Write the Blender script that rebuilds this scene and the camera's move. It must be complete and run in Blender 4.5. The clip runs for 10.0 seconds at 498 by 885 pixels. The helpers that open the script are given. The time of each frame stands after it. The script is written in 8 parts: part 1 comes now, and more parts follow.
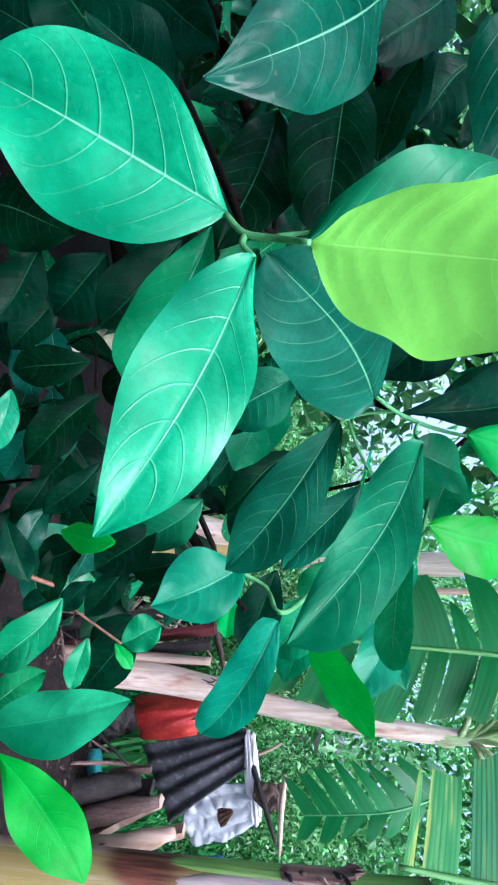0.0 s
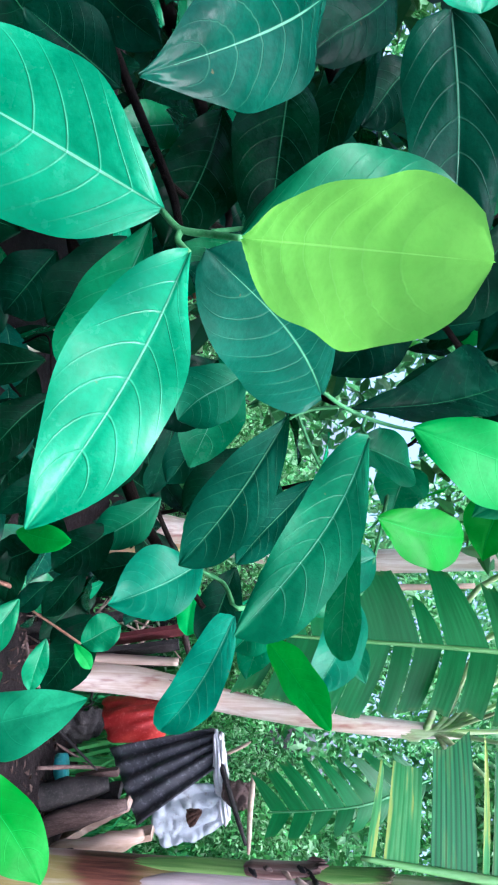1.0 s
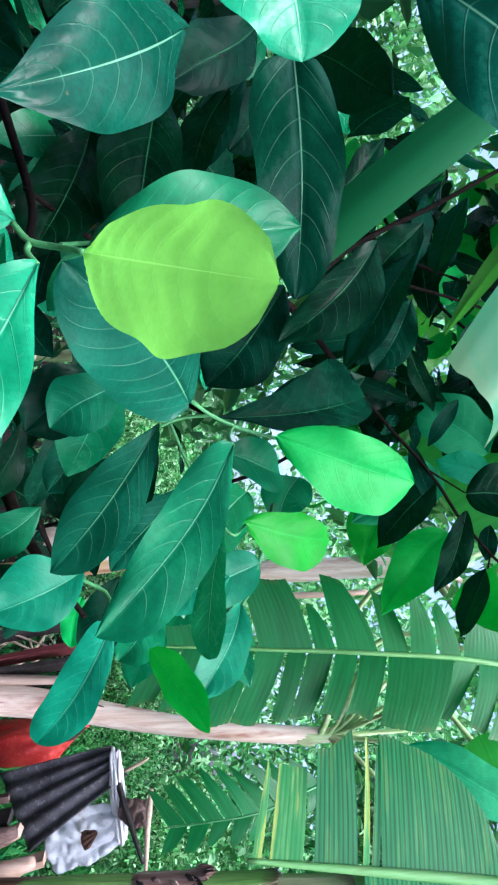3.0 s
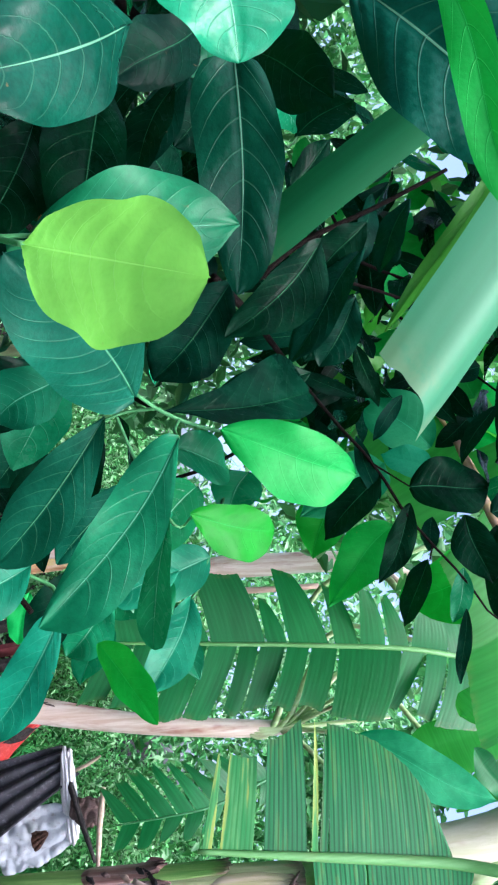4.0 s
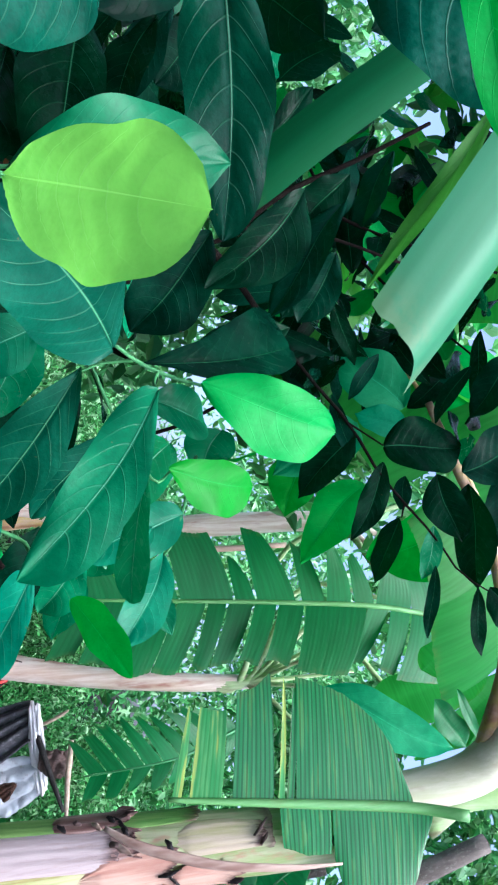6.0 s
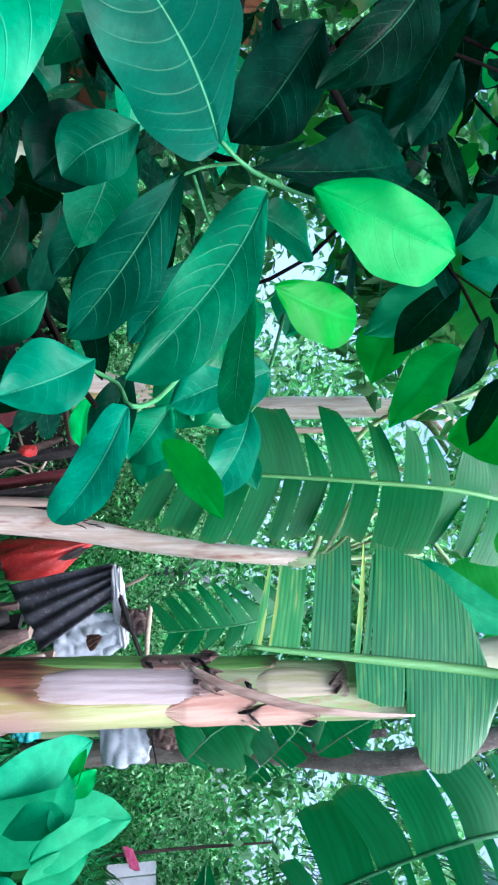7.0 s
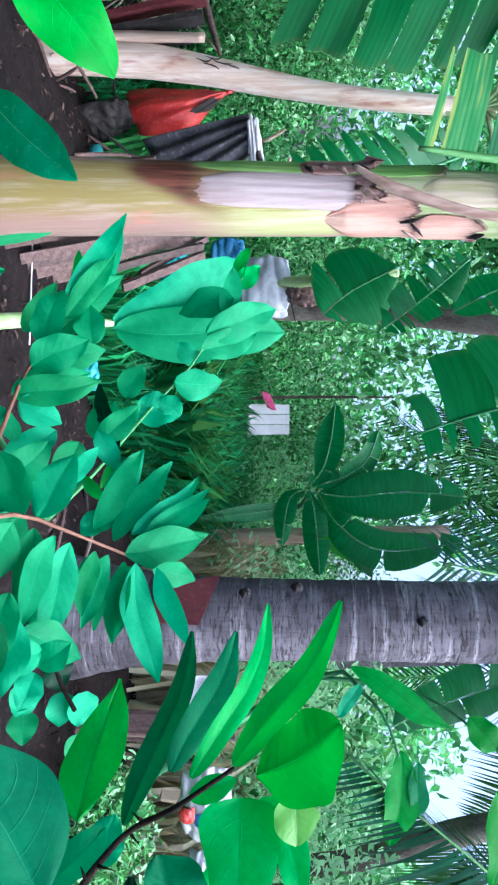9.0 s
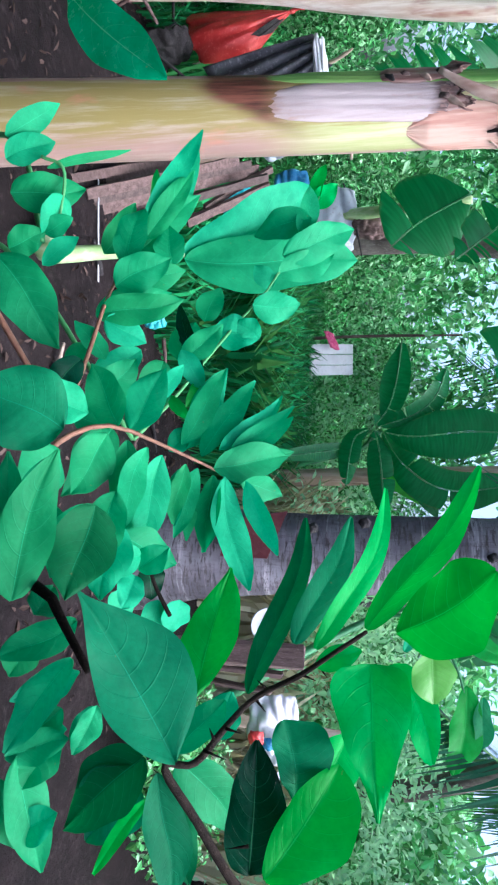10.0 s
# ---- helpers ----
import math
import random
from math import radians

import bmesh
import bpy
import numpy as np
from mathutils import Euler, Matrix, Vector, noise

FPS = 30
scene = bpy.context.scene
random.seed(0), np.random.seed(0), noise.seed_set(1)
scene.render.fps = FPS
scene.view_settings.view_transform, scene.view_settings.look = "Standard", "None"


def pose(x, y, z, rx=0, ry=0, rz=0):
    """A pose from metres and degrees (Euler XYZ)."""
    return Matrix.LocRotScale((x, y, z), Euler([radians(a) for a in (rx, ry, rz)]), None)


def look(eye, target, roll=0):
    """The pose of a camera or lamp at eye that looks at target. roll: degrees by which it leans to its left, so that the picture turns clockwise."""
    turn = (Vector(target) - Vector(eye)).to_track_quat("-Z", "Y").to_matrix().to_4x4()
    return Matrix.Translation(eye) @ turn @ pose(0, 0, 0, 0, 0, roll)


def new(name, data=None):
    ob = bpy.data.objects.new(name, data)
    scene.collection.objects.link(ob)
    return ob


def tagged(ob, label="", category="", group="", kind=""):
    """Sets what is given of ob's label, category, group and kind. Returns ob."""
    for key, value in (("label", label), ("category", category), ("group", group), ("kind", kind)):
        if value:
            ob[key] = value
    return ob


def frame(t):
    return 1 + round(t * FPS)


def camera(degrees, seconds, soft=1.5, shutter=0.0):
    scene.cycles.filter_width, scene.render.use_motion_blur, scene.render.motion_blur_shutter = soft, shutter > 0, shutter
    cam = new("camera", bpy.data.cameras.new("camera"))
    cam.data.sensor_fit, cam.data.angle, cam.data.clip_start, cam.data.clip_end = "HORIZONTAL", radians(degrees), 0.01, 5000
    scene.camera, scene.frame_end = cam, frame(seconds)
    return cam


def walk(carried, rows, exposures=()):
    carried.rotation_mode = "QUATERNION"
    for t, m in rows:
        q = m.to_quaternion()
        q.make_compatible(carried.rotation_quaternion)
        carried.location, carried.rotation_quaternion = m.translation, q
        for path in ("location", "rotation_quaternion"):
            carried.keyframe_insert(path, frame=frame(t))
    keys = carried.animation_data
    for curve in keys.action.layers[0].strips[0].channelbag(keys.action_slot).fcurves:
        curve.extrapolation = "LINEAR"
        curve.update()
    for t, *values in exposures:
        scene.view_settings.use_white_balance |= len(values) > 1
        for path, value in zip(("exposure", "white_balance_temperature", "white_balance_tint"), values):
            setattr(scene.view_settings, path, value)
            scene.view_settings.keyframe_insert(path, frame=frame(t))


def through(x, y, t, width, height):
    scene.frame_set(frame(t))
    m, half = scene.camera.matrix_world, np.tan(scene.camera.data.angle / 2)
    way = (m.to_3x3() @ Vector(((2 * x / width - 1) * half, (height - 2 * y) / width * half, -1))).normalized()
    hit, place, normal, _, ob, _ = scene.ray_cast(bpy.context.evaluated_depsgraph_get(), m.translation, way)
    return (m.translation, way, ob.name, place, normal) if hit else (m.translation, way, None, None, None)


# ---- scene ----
cam = camera(41.18, 10.0, soft=2.2)
walk(cam, [
    (0.0, look((0.0000, 0.0000, 1.0000), (0.0000, 1.9908, 0.8083), 90.00)),
    (0.5, look((0.0027, -0.0040, 1.0087), (-0.0045, 1.9902, 0.8573), 89.61)),
    (1.0, look((0.0046, -0.0047, 1.0191), (0.0037, 1.9928, 0.9193), 89.47)),
    (1.5, look((0.0059, -0.0084, 1.0311), (0.0013, 1.9913, 0.9929), 89.45)),
    (2.0, look((0.0079, -0.0182, 1.0426), (-0.0029, 1.9812, 1.0880), 89.55)),
    (2.5, look((0.0086, -0.0242, 1.0490), (-0.0092, 1.9725, 1.1624), 89.53)),
    (2.7, look((0.0091, -0.0262, 1.0513), (-0.0174, 1.9690, 1.1886), 89.46)),
    (3.8, look((0.0168, -0.0444, 1.0629), (-0.0190, 1.9318, 1.3686), 89.45)),
    (4.0, look((0.0152, -0.0443, 1.0635), (-0.0107, 1.9297, 1.3842), 89.34)),
    (4.5, look((0.0109, -0.0553, 1.0674), (-0.0004, 1.8989, 1.4929), 89.78)),
    (5.0, look((0.0108, -0.0524, 1.0652), (0.0026, 1.8965, 1.5144), 89.99)),
    (5.2, look((0.0130, -0.0528, 1.0648), (0.0071, 1.8953, 1.5178), 89.91)),
    (6.3, look((0.0342, -0.0236, 1.0433), (0.1931, 1.9363, 1.4089), 89.41)),
    (6.5, look((0.0493, -0.0192, 1.0369), (0.2606, 1.9438, 1.3565), 89.45)),
    (7.0, look((0.0981, 0.0017, 1.0216), (0.5082, 1.9483, 1.2279), 89.71)),
    (7.5, look((0.1483, 0.0055, 1.0132), (0.7958, 1.8937, 1.1374), 90.32)),
    (8.0, look((0.2100, -0.0002, 1.0001), (1.1991, 1.7360, 1.0860), 90.89)),
    (8.5, look((0.2663, -0.0168, 0.9769), (1.5417, 1.5237, 0.9652), 91.09)),
    (9.0, look((0.3012, -0.0398, 0.9424), (1.7150, 1.3661, 0.7861), 90.86)),
    (9.5, look((0.3193, -0.0595, 0.9155), (1.7974, 1.2628, 0.6576), 91.00)),
    (10.0, look((0.3309, -0.0724, 0.9023), (1.8390, 1.2007, 0.5783), 91.13)),
], exposures=((0.0, 2.15, 5300, 16), (2.5, 2.15, 5400, 16), (4.5, 2.05, 5650, 16), (6.5, 2.0, 5300, 10), (8.0, 2.15, 5150, 9), (10.0, 2.05, 5350, 10)))

# ---- light ----
world = bpy.data.worlds.new("sky")
scene.world = world
world.use_nodes = True
wn = world.node_tree
sky = wn.nodes.new("ShaderNodeTexSky")
sky.sky_type, sky.sun_disc = "NISHITA", False
sky.sun_elevation, sky.sun_rotation = radians(64), radians(165)
sky.air_density, sky.dust_density, sky.ozone_density = 0.6, 6.0, 0.6
wn.links.new(sky.outputs[0], wn.nodes["Background"].inputs[0])
wn.nodes["Background"].inputs[1].default_value = 0.15
sun = new("sun", bpy.data.lights.new("sun", "SUN"))
sun.data.energy, sun.data.angle, sun.data.color = 0.6, radians(50), (1.0, 0.98, 0.95)
sun.matrix_basis = look((0, 0, 0), (-math.sin(radians(165)), -math.cos(radians(165)), -math.tan(radians(64))))


# ---- materials ----
class Nodes:
    """A small helper to wire one node material."""

    def __init__(self, name):
        self.mat = bpy.data.materials.new(name)
        self.mat.use_nodes = True
        self.t = self.mat.node_tree
        self.t.nodes.clear()
        self.out = self.t.nodes.new("ShaderNodeOutputMaterial")

    def put(self, socket, value):
        if isinstance(value, bpy.types.NodeSocket):
            self.t.links.new(value, socket)
        elif isinstance(value, tuple) and len(value) == 3 and socket.type == "RGBA":
            socket.default_value = (*value, 1.0)
        else:
            socket.default_value = value

    def node(self, kind, out=0, **given):
        n = self.t.nodes.new(kind)
        for k, v in given.items():
            self.put(n.inputs[k.replace("_", " ")], v)
        return n.outputs[out]

    def m(self, op, a, b=0.0, c=0.0, clamp=False):
        n = self.t.nodes.new("ShaderNodeMath")
        n.operation, n.use_clamp = op, clamp
        for s, v in zip(n.inputs, (a, b, c)):
            self.put(s, v)
        return n.outputs[0]

    def mix(self, f, a, b, mode="MIX"):
        n = self.t.nodes.new("ShaderNodeMix")
        n.data_type, n.blend_type = "RGBA", mode
        self.put(n.inputs[0], f), self.put(n.inputs[6], a), self.put(n.inputs[7], b)
        return n.outputs[2]

    def span(self, v, lo, hi, a=0.0, b=1.0):
        n = self.t.nodes.new("ShaderNodeMapRange")
        n.interpolation_type = "SMOOTHSTEP"
        for s, x in zip(n.inputs, (v, lo, hi, a, b)):
            self.put(s, x)
        return n.outputs[0]

    def coord(self, which="Object"):
        return self.t.nodes.new("ShaderNodeTexCoord").outputs[which]

    def place(self, v, scale):
        n = self.t.nodes.new("ShaderNodeMapping")
        self.put(n.inputs["Vector"], v)
        n.inputs["Scale"].default_value = scale
        return n.outputs[0]

    def noise(self, v, scale, detail=4.0, rough=0.6):
        return self.node("ShaderNodeTexNoise", Vector=v, Scale=scale, Detail=detail, Roughness=rough)

    def split(self, v):
        n = self.t.nodes.new("ShaderNodeSeparateXYZ")
        self.put(n.inputs[0], v)
        return n.outputs

    def chance(self):
        return self.t.nodes.new("ShaderNodeObjectInfo").outputs["Random"]

    def island(self):
        return self.t.nodes.new("ShaderNodeNewGeometry").outputs["Random Per Island"]

    def bump(self, height, strength, distance):
        return self.node("ShaderNodeBump", Height=height, Strength=strength, Distance=distance)

    def end(self, colour, rough, normal=None, spec=0.5, metal=0.0, through=0.0, glow=None):
        p = self.t.nodes.new("ShaderNodeBsdfPrincipled")
        self.put(p.inputs["Base Color"], colour), self.put(p.inputs["Roughness"], rough)
        self.put(p.inputs["Specular IOR Level"], spec), self.put(p.inputs["Metallic"], metal)
        if normal is not None:
            self.put(p.inputs["Normal"], normal)
        s = p.outputs[0]
        if through:
            tr = self.t.nodes.new("ShaderNodeBsdfTranslucent")
            self.put(tr.inputs[0], glow)
            add = self.t.nodes.new("ShaderNodeMixShader")
            add.inputs[0].default_value = through
            self.t.links.new(s, add.inputs[1]), self.t.links.new(tr.outputs[0], add.inputs[2])
            s = add.outputs[0]
        self.t.links.new(s, self.out.inputs[0])
        return self.mat


def leaf_material(name, deep, pale, vein, rough=0.32, ribs=9.0, through=0.25, glow=(0.2, 0.5, 0.08), rib_width=0.045, spec=0.5):
    """A leaf with a pale midrib and arched side veins; its map runs from stalk to tip and edge to edge."""
    n = Nodes(name)
    u, v, _ = n.split(n.coord("UV"))
    a = n.m("ABSOLUTE", n.m("MULTIPLY_ADD", v, 2.0, -1.0))
    q = n.m("MULTIPLY", n.m("SUBTRACT", n.m("SUBTRACT", u, n.m("MULTIPLY", a, 0.06)), n.m("MULTIPLY", n.m("MULTIPLY", a, a), 0.20)), ribs)
    side = n.m("ABSOLUTE", n.m("SUBTRACT", n.m("FRACT", n.m("ADD", q, 100.5)), 0.5))
    side = n.m("MULTIPLY", n.span(side, 0.0, 0.05, 1.0, 0.0), n.span(a, 0.55, 0.98, 1.0, 0.15))
    mid = n.m("MULTIPLY", n.span(n.m("DIVIDE", a, n.m("SUBTRACT", 1.15, u)), rib_width * 0.25, rib_width * 0.75, 1.0, 0.0), n.span(u, 0.85, 0.98, 1.0, 0.1))
    side = n.m("MULTIPLY", side, n.span(u, 0.8, 0.93, 1.0, 0.0))
    o = n.coord()
    big, fine = n.noise(o, 22.0, 3.0), n.noise(o, 260.0, 5.0, 0.7)
    c = n.mix(n.span(big, 0.3, 0.7), deep, pale)
    c = n.mix(n.m("MULTIPLY", n.span(fine, 0.35, 0.75), 0.35), c, tuple(x * 0.6 for x in deep))
    hue = n.t.nodes.new("ShaderNodeHueSaturation")
    n.put(hue.inputs["Hue"], n.m("MULTIPLY_ADD", n.chance(), 0.03, 0.485))
    n.put(hue.inputs["Value"], n.m("MULTIPLY_ADD", n.chance(), 0.5, 0.75))
    n.put(hue.inputs["Color"], c)
    c = hue.outputs[0]
    spots = n.span(n.noise(o, 95.0, 2.0), 0.74, 0.79)
    c = n.mix(n.m("MULTIPLY", spots, 0.5), c, (0.16, 0.11, 0.04))
    c = n.mix(n.m("MULTIPLY", side, 0.15), c, vein)
    c = n.mix(n.m("MULTIPLY", mid, 0.75), c, vein)
    h = n.m("ADD", n.m("MULTIPLY_ADD", n.noise(o, 70.0, 3.0), 1.2, n.m("MULTIPLY", fine, 0.25)), n.m("MULTIPLY", n.m("ADD", side, mid), -0.6))
    r = n.m("ADD", n.m("MULTIPLY", n.noise(o, 60.0), 0.22), rough - 0.11)
    return n.end(c, r, n.bump(h, 0.45, 0.0014), spec=spec, through=through, glow=n.mix(0.6, c, glow))


def banana_material(name, deep, pale, rough=0.42, through=0.3, glow=(0.06, 0.5, 0.1), dry=0.0, spec=0.3, share=0.6, lines=1.0, pleat_shade=0.0):
    """Banana blade: fine lines run from the rib to the edge; its map holds metres along the rib, and rib to edge."""
    n = Nodes(name)
    u, v, _ = n.split(n.coord("UV"))
    line = n.m("SINE", n.m("MULTIPLY", u, 2 * math.pi / 0.006))
    o = n.coord()
    streak = n.node("ShaderNodeTexNoise", Vector=n.node("ShaderNodeCombineXYZ", X=n.m("MULTIPLY", u, 70.0), Y=n.m("MULTIPLY", v, 1.3), Z=n.chance()), Scale=1.0, Detail=4.0)
    c = n.mix(n.span(streak, 0.3, 0.7), deep, pale)
    c = n.mix(n.span(line, 0.2, 1.0, 0.0, 0.12 * lines), c, pale)
    edge = n.m("MULTIPLY", n.span(v, 0.9, 1.0), n.span(n.noise(o, 30.0), 0.4, 0.6))
    c = n.mix(n.m("MULTIPLY", edge, 0.18), c, (0.28, 0.18, 0.07))
    # Dark bands painted along the pleats for the shade in their folds.
    if pleat_shade:
        c = n.mix(n.span(n.m("SINE", n.m("MULTIPLY", u, 2 * math.pi / 0.0105)), -0.1, 0.8, 0.0, pleat_shade), c, tuple(x * 0.3 for x in deep))
    if dry:
        c = n.mix(n.m("MULTIPLY", n.span(streak, share - 0.05, share + 0.05), dry), c, (0.46, 0.48, 0.07))
    hue = n.t.nodes.new("ShaderNodeHueSaturation")
    n.put(hue.inputs["Value"], n.m("MULTIPLY_ADD", n.chance(), 0.5, 0.75)), n.put(hue.inputs["Color"], c)
    h = n.m("ADD", n.m("MULTIPLY", line, 0.5 * lines), n.noise(o, 200.0))
    return n.end(hue.outputs[0], rough, n.bump(h, 0.2, 0.0006), spec=spec, through=through, glow=n.mix(0.5, hue.outputs[0], glow))


def clump_material(name, deep, pale, rough=0.5, through=0.3, glow=(0.2, 0.5, 0.1), patchy=0.5, bright=0.0, spec=0.12):
    """Many small leaves in one mesh, each a little different; bright: the share painted pale as glints."""
    n = Nodes(name)
    lot = n.island()
    c = n.mix(n.m("POWER", lot, 1.6), deep, pale)
    if bright:
        # young: the share painted pale, standing for glints on lit leaves.
        young = n.m("LESS_THAN", n.m("FRACT", n.m("MULTIPLY", lot, 37.0)), bright)
        c = n.mix(n.m("MULTIPLY", young, 0.8), c, (0.50, 0.84, 0.46))
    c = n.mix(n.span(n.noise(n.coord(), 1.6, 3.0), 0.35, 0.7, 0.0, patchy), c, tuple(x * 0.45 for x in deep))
    return n.end(c, rough, spec=spec, through=through, glow=n.mix(0.5, c, glow))


def stem_material(name, base, stain, streak, rough=0.45, along=2, scale=1.0):
    """Pseudostem: long pale streaks, blotched with brown."""
    n = Nodes(name)
    o = n.coord()
    s = [38.0 * scale, 38.0 * scale, 38.0 * scale]
    s[along] = 1.6 * scale
    long = n.noise(n.place(o, tuple(s)), 1.0, 6.0, 0.65)
    s[along] = 9.0 * scale
    mid = n.noise(n.place(o, tuple(x * 0.3 for x in s)), 1.0, 4.0)
    fine = n.noise(o, 140.0, 6.0, 0.75)
    c = n.mix(n.span(long, 0.36, 0.66), base, streak)
    c = n.mix(n.m("MULTIPLY", n.span(mid, 0.52, 0.68), 0.8), c, stain)
    c = n.mix(n.span(fine, 0.62, 0.8, 0.0, 0.6), c, tuple(x * 0.4 for x in stain))
    h = n.m("ADD", long, n.m("MULTIPLY", fine, 0.4))
    return n.end(c, rough, n.bump(h, 0.5, 0.004), spec=0.35)


def rough_material(name, a, b, c3, scale, rough=0.8, bump=0.6, depth=0.01, squash=(1, 1, 1), spec=0.3):
    """Bark, soil, timber and cloth: three tones at two scales with relief."""
    n = Nodes(name)
    o = n.place(n.coord(), squash)
    big, fine = n.noise(o, scale, 6.0, 0.62), n.noise(o, scale * 7.0, 6.0, 0.7)
    c = n.mix(n.span(big, 0.32, 0.68), a, b)
    c = n.mix(n.span(fine, 0.5, 0.75), c, c3)
    c = n.mix(n.m("MULTIPLY", n.chance(), 0.35), c, a)
    return n.end(c, rough, n.bump(n.m("ADD", big, n.m("MULTIPLY", fine, 0.5)), bump, depth), spec=spec)


def old_stem_material(name):
    """The thick stem: ochre over pink, with a dark wedge-shaped stain and long fibres."""
    n = Nodes(name)
    o = n.coord()
    x, y, z = n.split(o)
    h = n.m("SUBTRACT", z, 0.56)
    side = n.m("ARCTAN2", n.m("SUBTRACT", n.m("SUBTRACT", y, 0.017), n.m("MULTIPLY", h, 0.033)), n.m("SUBTRACT", n.m("SUBTRACT", x, 0.026), n.m("MULTIPLY", h, 0.049)))
    fibre = n.noise(n.place(o, (60.0, 60.0, 2.2)), 1.0, 6.0, 0.65)
    blot, fine = n.noise(n.place(o, (14.0, 14.0, 5.0)), 1.0, 4.0), n.noise(o, 150.0, 6.0, 0.75)
    w = n.m("ADD", side, n.m("MULTIPLY_ADD", fibre, 1.6, -0.8))
    c = n.mix(n.span(w, -2.0, -1.3), (0.29, 0.23, 0.08), (0.36, 0.23, 0.19))
    c = n.mix(n.span(fibre, 0.45, 0.7, 0.0, 0.5), c, (0.52, 0.46, 0.34))
    c = n.mix(n.span(blot, 0.58, 0.72, 0.0, 0.7), c, (0.50, 0.22, 0.14))
    c = n.mix(n.span(fibre, 0.66, 0.74, 0.0, 0.7), c, (0.20, 0.09, 0.06))
    lime = n.m("MULTIPLY", n.m("MULTIPLY", n.span(w, -2.0, -1.75), n.span(w, -1.0, -0.75, 1.0, 0.0)), n.span(n.m("ADD", z, n.m("MULTIPLY", fibre, 0.1)), 0.76, 0.98))
    c = n.mix(n.m("MULTIPLY", lime, 0.85), c, n.mix(n.span(fibre, 0.4, 0.65), (0.36, 0.40, 0.15), (0.50, 0.48, 0.28)))
    bearing = n.m("SUBTRACT", side, n.m("MULTIPLY", n.m("GREATER_THAN", side, 0.0), 2 * math.pi))
    lean = n.m("SUBTRACT", n.m("MULTIPLY_ADD", n.m("SUBTRACT", z, 0.625), 6.0, -2.62), bearing)
    wedge = n.m("MULTIPLY", n.span(n.m("ADD", lean, n.m("MULTIPLY_ADD", fibre, 0.9, -0.45)), -0.15, 0.3), n.span(n.m("ADD", z, n.m("MULTIPLY_ADD", blot, 0.05, -0.025)), 0.60, 0.66))
    wedge = n.m("MULTIPLY", wedge, n.span(z, 0.74, 0.86, 1.0, 0.0))
    c = n.mix(wedge, c, n.mix(n.span(fibre, 0.35, 0.65), (0.035, 0.013, 0.010), (0.19, 0.07, 0.045)))
    c = n.mix(n.span(fine, 0.62, 0.8, 0.0, 0.45), c, (0.16, 0.07, 0.05))
    return n.end(c, 0.45, n.bump(n.m("ADD", fibre, n.m("MULTIPLY", fine, 0.3)), 0.5, 0.003), spec=0.35)


def sheath_material(name, base, streak, stain, rim=0.9, foot=0.0, margin=1.0):
    """A leaf base whose margins and torn upper end have dried to dark brown; its map runs up it and across it."""
    n = Nodes(name)
    u, v, _ = n.split(n.coord("UV"))
    o = n.coord()
    fibre = n.noise(n.place(o, (55.0, 55.0, 2.4)), 1.0, 6.0, 0.65)
    blot, fine = n.noise(n.place(o, (22.0, 22.0, 9.0)), 1.0, 4.0), n.noise(o, 150.0, 6.0, 0.75)
    c = n.mix(n.span(fibre, 0.36, 0.66), base, streak)
    c = n.mix(n.span(blot, 0.57, 0.70, 0.0, 0.75), c, stain)
    edge = n.m("ABSOLUTE", n.m("MULTIPLY_ADD", v, 2.0, -1.0))
    dry = n.m("MAXIMUM", n.m("MULTIPLY_ADD", u, 7.0, -6.35), n.m("MULTIPLY_ADD", edge, 4.0 * margin, -3.75 - 0.6 * (1 - margin)))
    dry = n.span(n.m("ADD", dry, n.m("MULTIPLY_ADD", blot, 1.6, -0.85)), -0.1, 0.5)
    if foot:
        low = n.span(n.m("ADD", n.m("ADD", u, n.m("MULTIPLY", v, 0.10)), n.m("MULTIPLY_ADD", fibre, 0.24, -0.12)), foot * 0.5, foot * 1.3, 1.0, 0.0)
        c = n.mix(n.m("MULTIPLY", low, 0.65), c, n.mix(n.span(fibre, 0.35, 0.65), (0.07, 0.03, 0.022), (0.26, 0.12, 0.08)))
    c = n.mix(n.m("MULTIPLY", dry, rim), c, n.mix(n.span(fibre, 0.4, 0.6), (0.035, 0.018, 0.016), (0.17, 0.09, 0.075)))
    c = n.mix(n.span(fine, 0.62, 0.8, 0.0, 0.4), c, (0.16, 0.07, 0.05))
    return n.end(c, 0.5, n.bump(n.m("ADD", fibre, n.m("MULTIPLY", fine, 0.4)), 0.5, 0.003), spec=0.3)


JACK = leaf_material("jackfruit_leaf", (0.0104, 0.1750, 0.0626), (0.0185, 0.2600, 0.0972), (0.20, 0.52, 0.31), 0.25, 8.0, 0.16, (0.02, 0.45, 0.12), spec=0.27)
# DARK, DEEP and MIDDLE hold the shade among the leaves in their colour.
DARK = leaf_material("shade_dark_leaf", (0.0012, 0.0130, 0.0065), (0.0027, 0.0320, 0.0140), (0.03, 0.15, 0.06), 0.26, 9.0, 0.06, (0.01, 0.2, 0.03), spec=0.045)
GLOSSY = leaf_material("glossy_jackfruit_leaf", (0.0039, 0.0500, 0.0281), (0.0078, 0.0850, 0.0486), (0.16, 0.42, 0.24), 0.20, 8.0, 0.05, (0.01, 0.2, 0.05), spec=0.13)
DEEP = leaf_material("deep_shade_jackfruit_leaf", (0.0046, 0.0694, 0.0350), (0.0081, 0.1064, 0.0550), (0.16, 0.46, 0.22), 0.34, 9.0, 0.10, (0.02, 0.3, 0.06), spec=0.12)
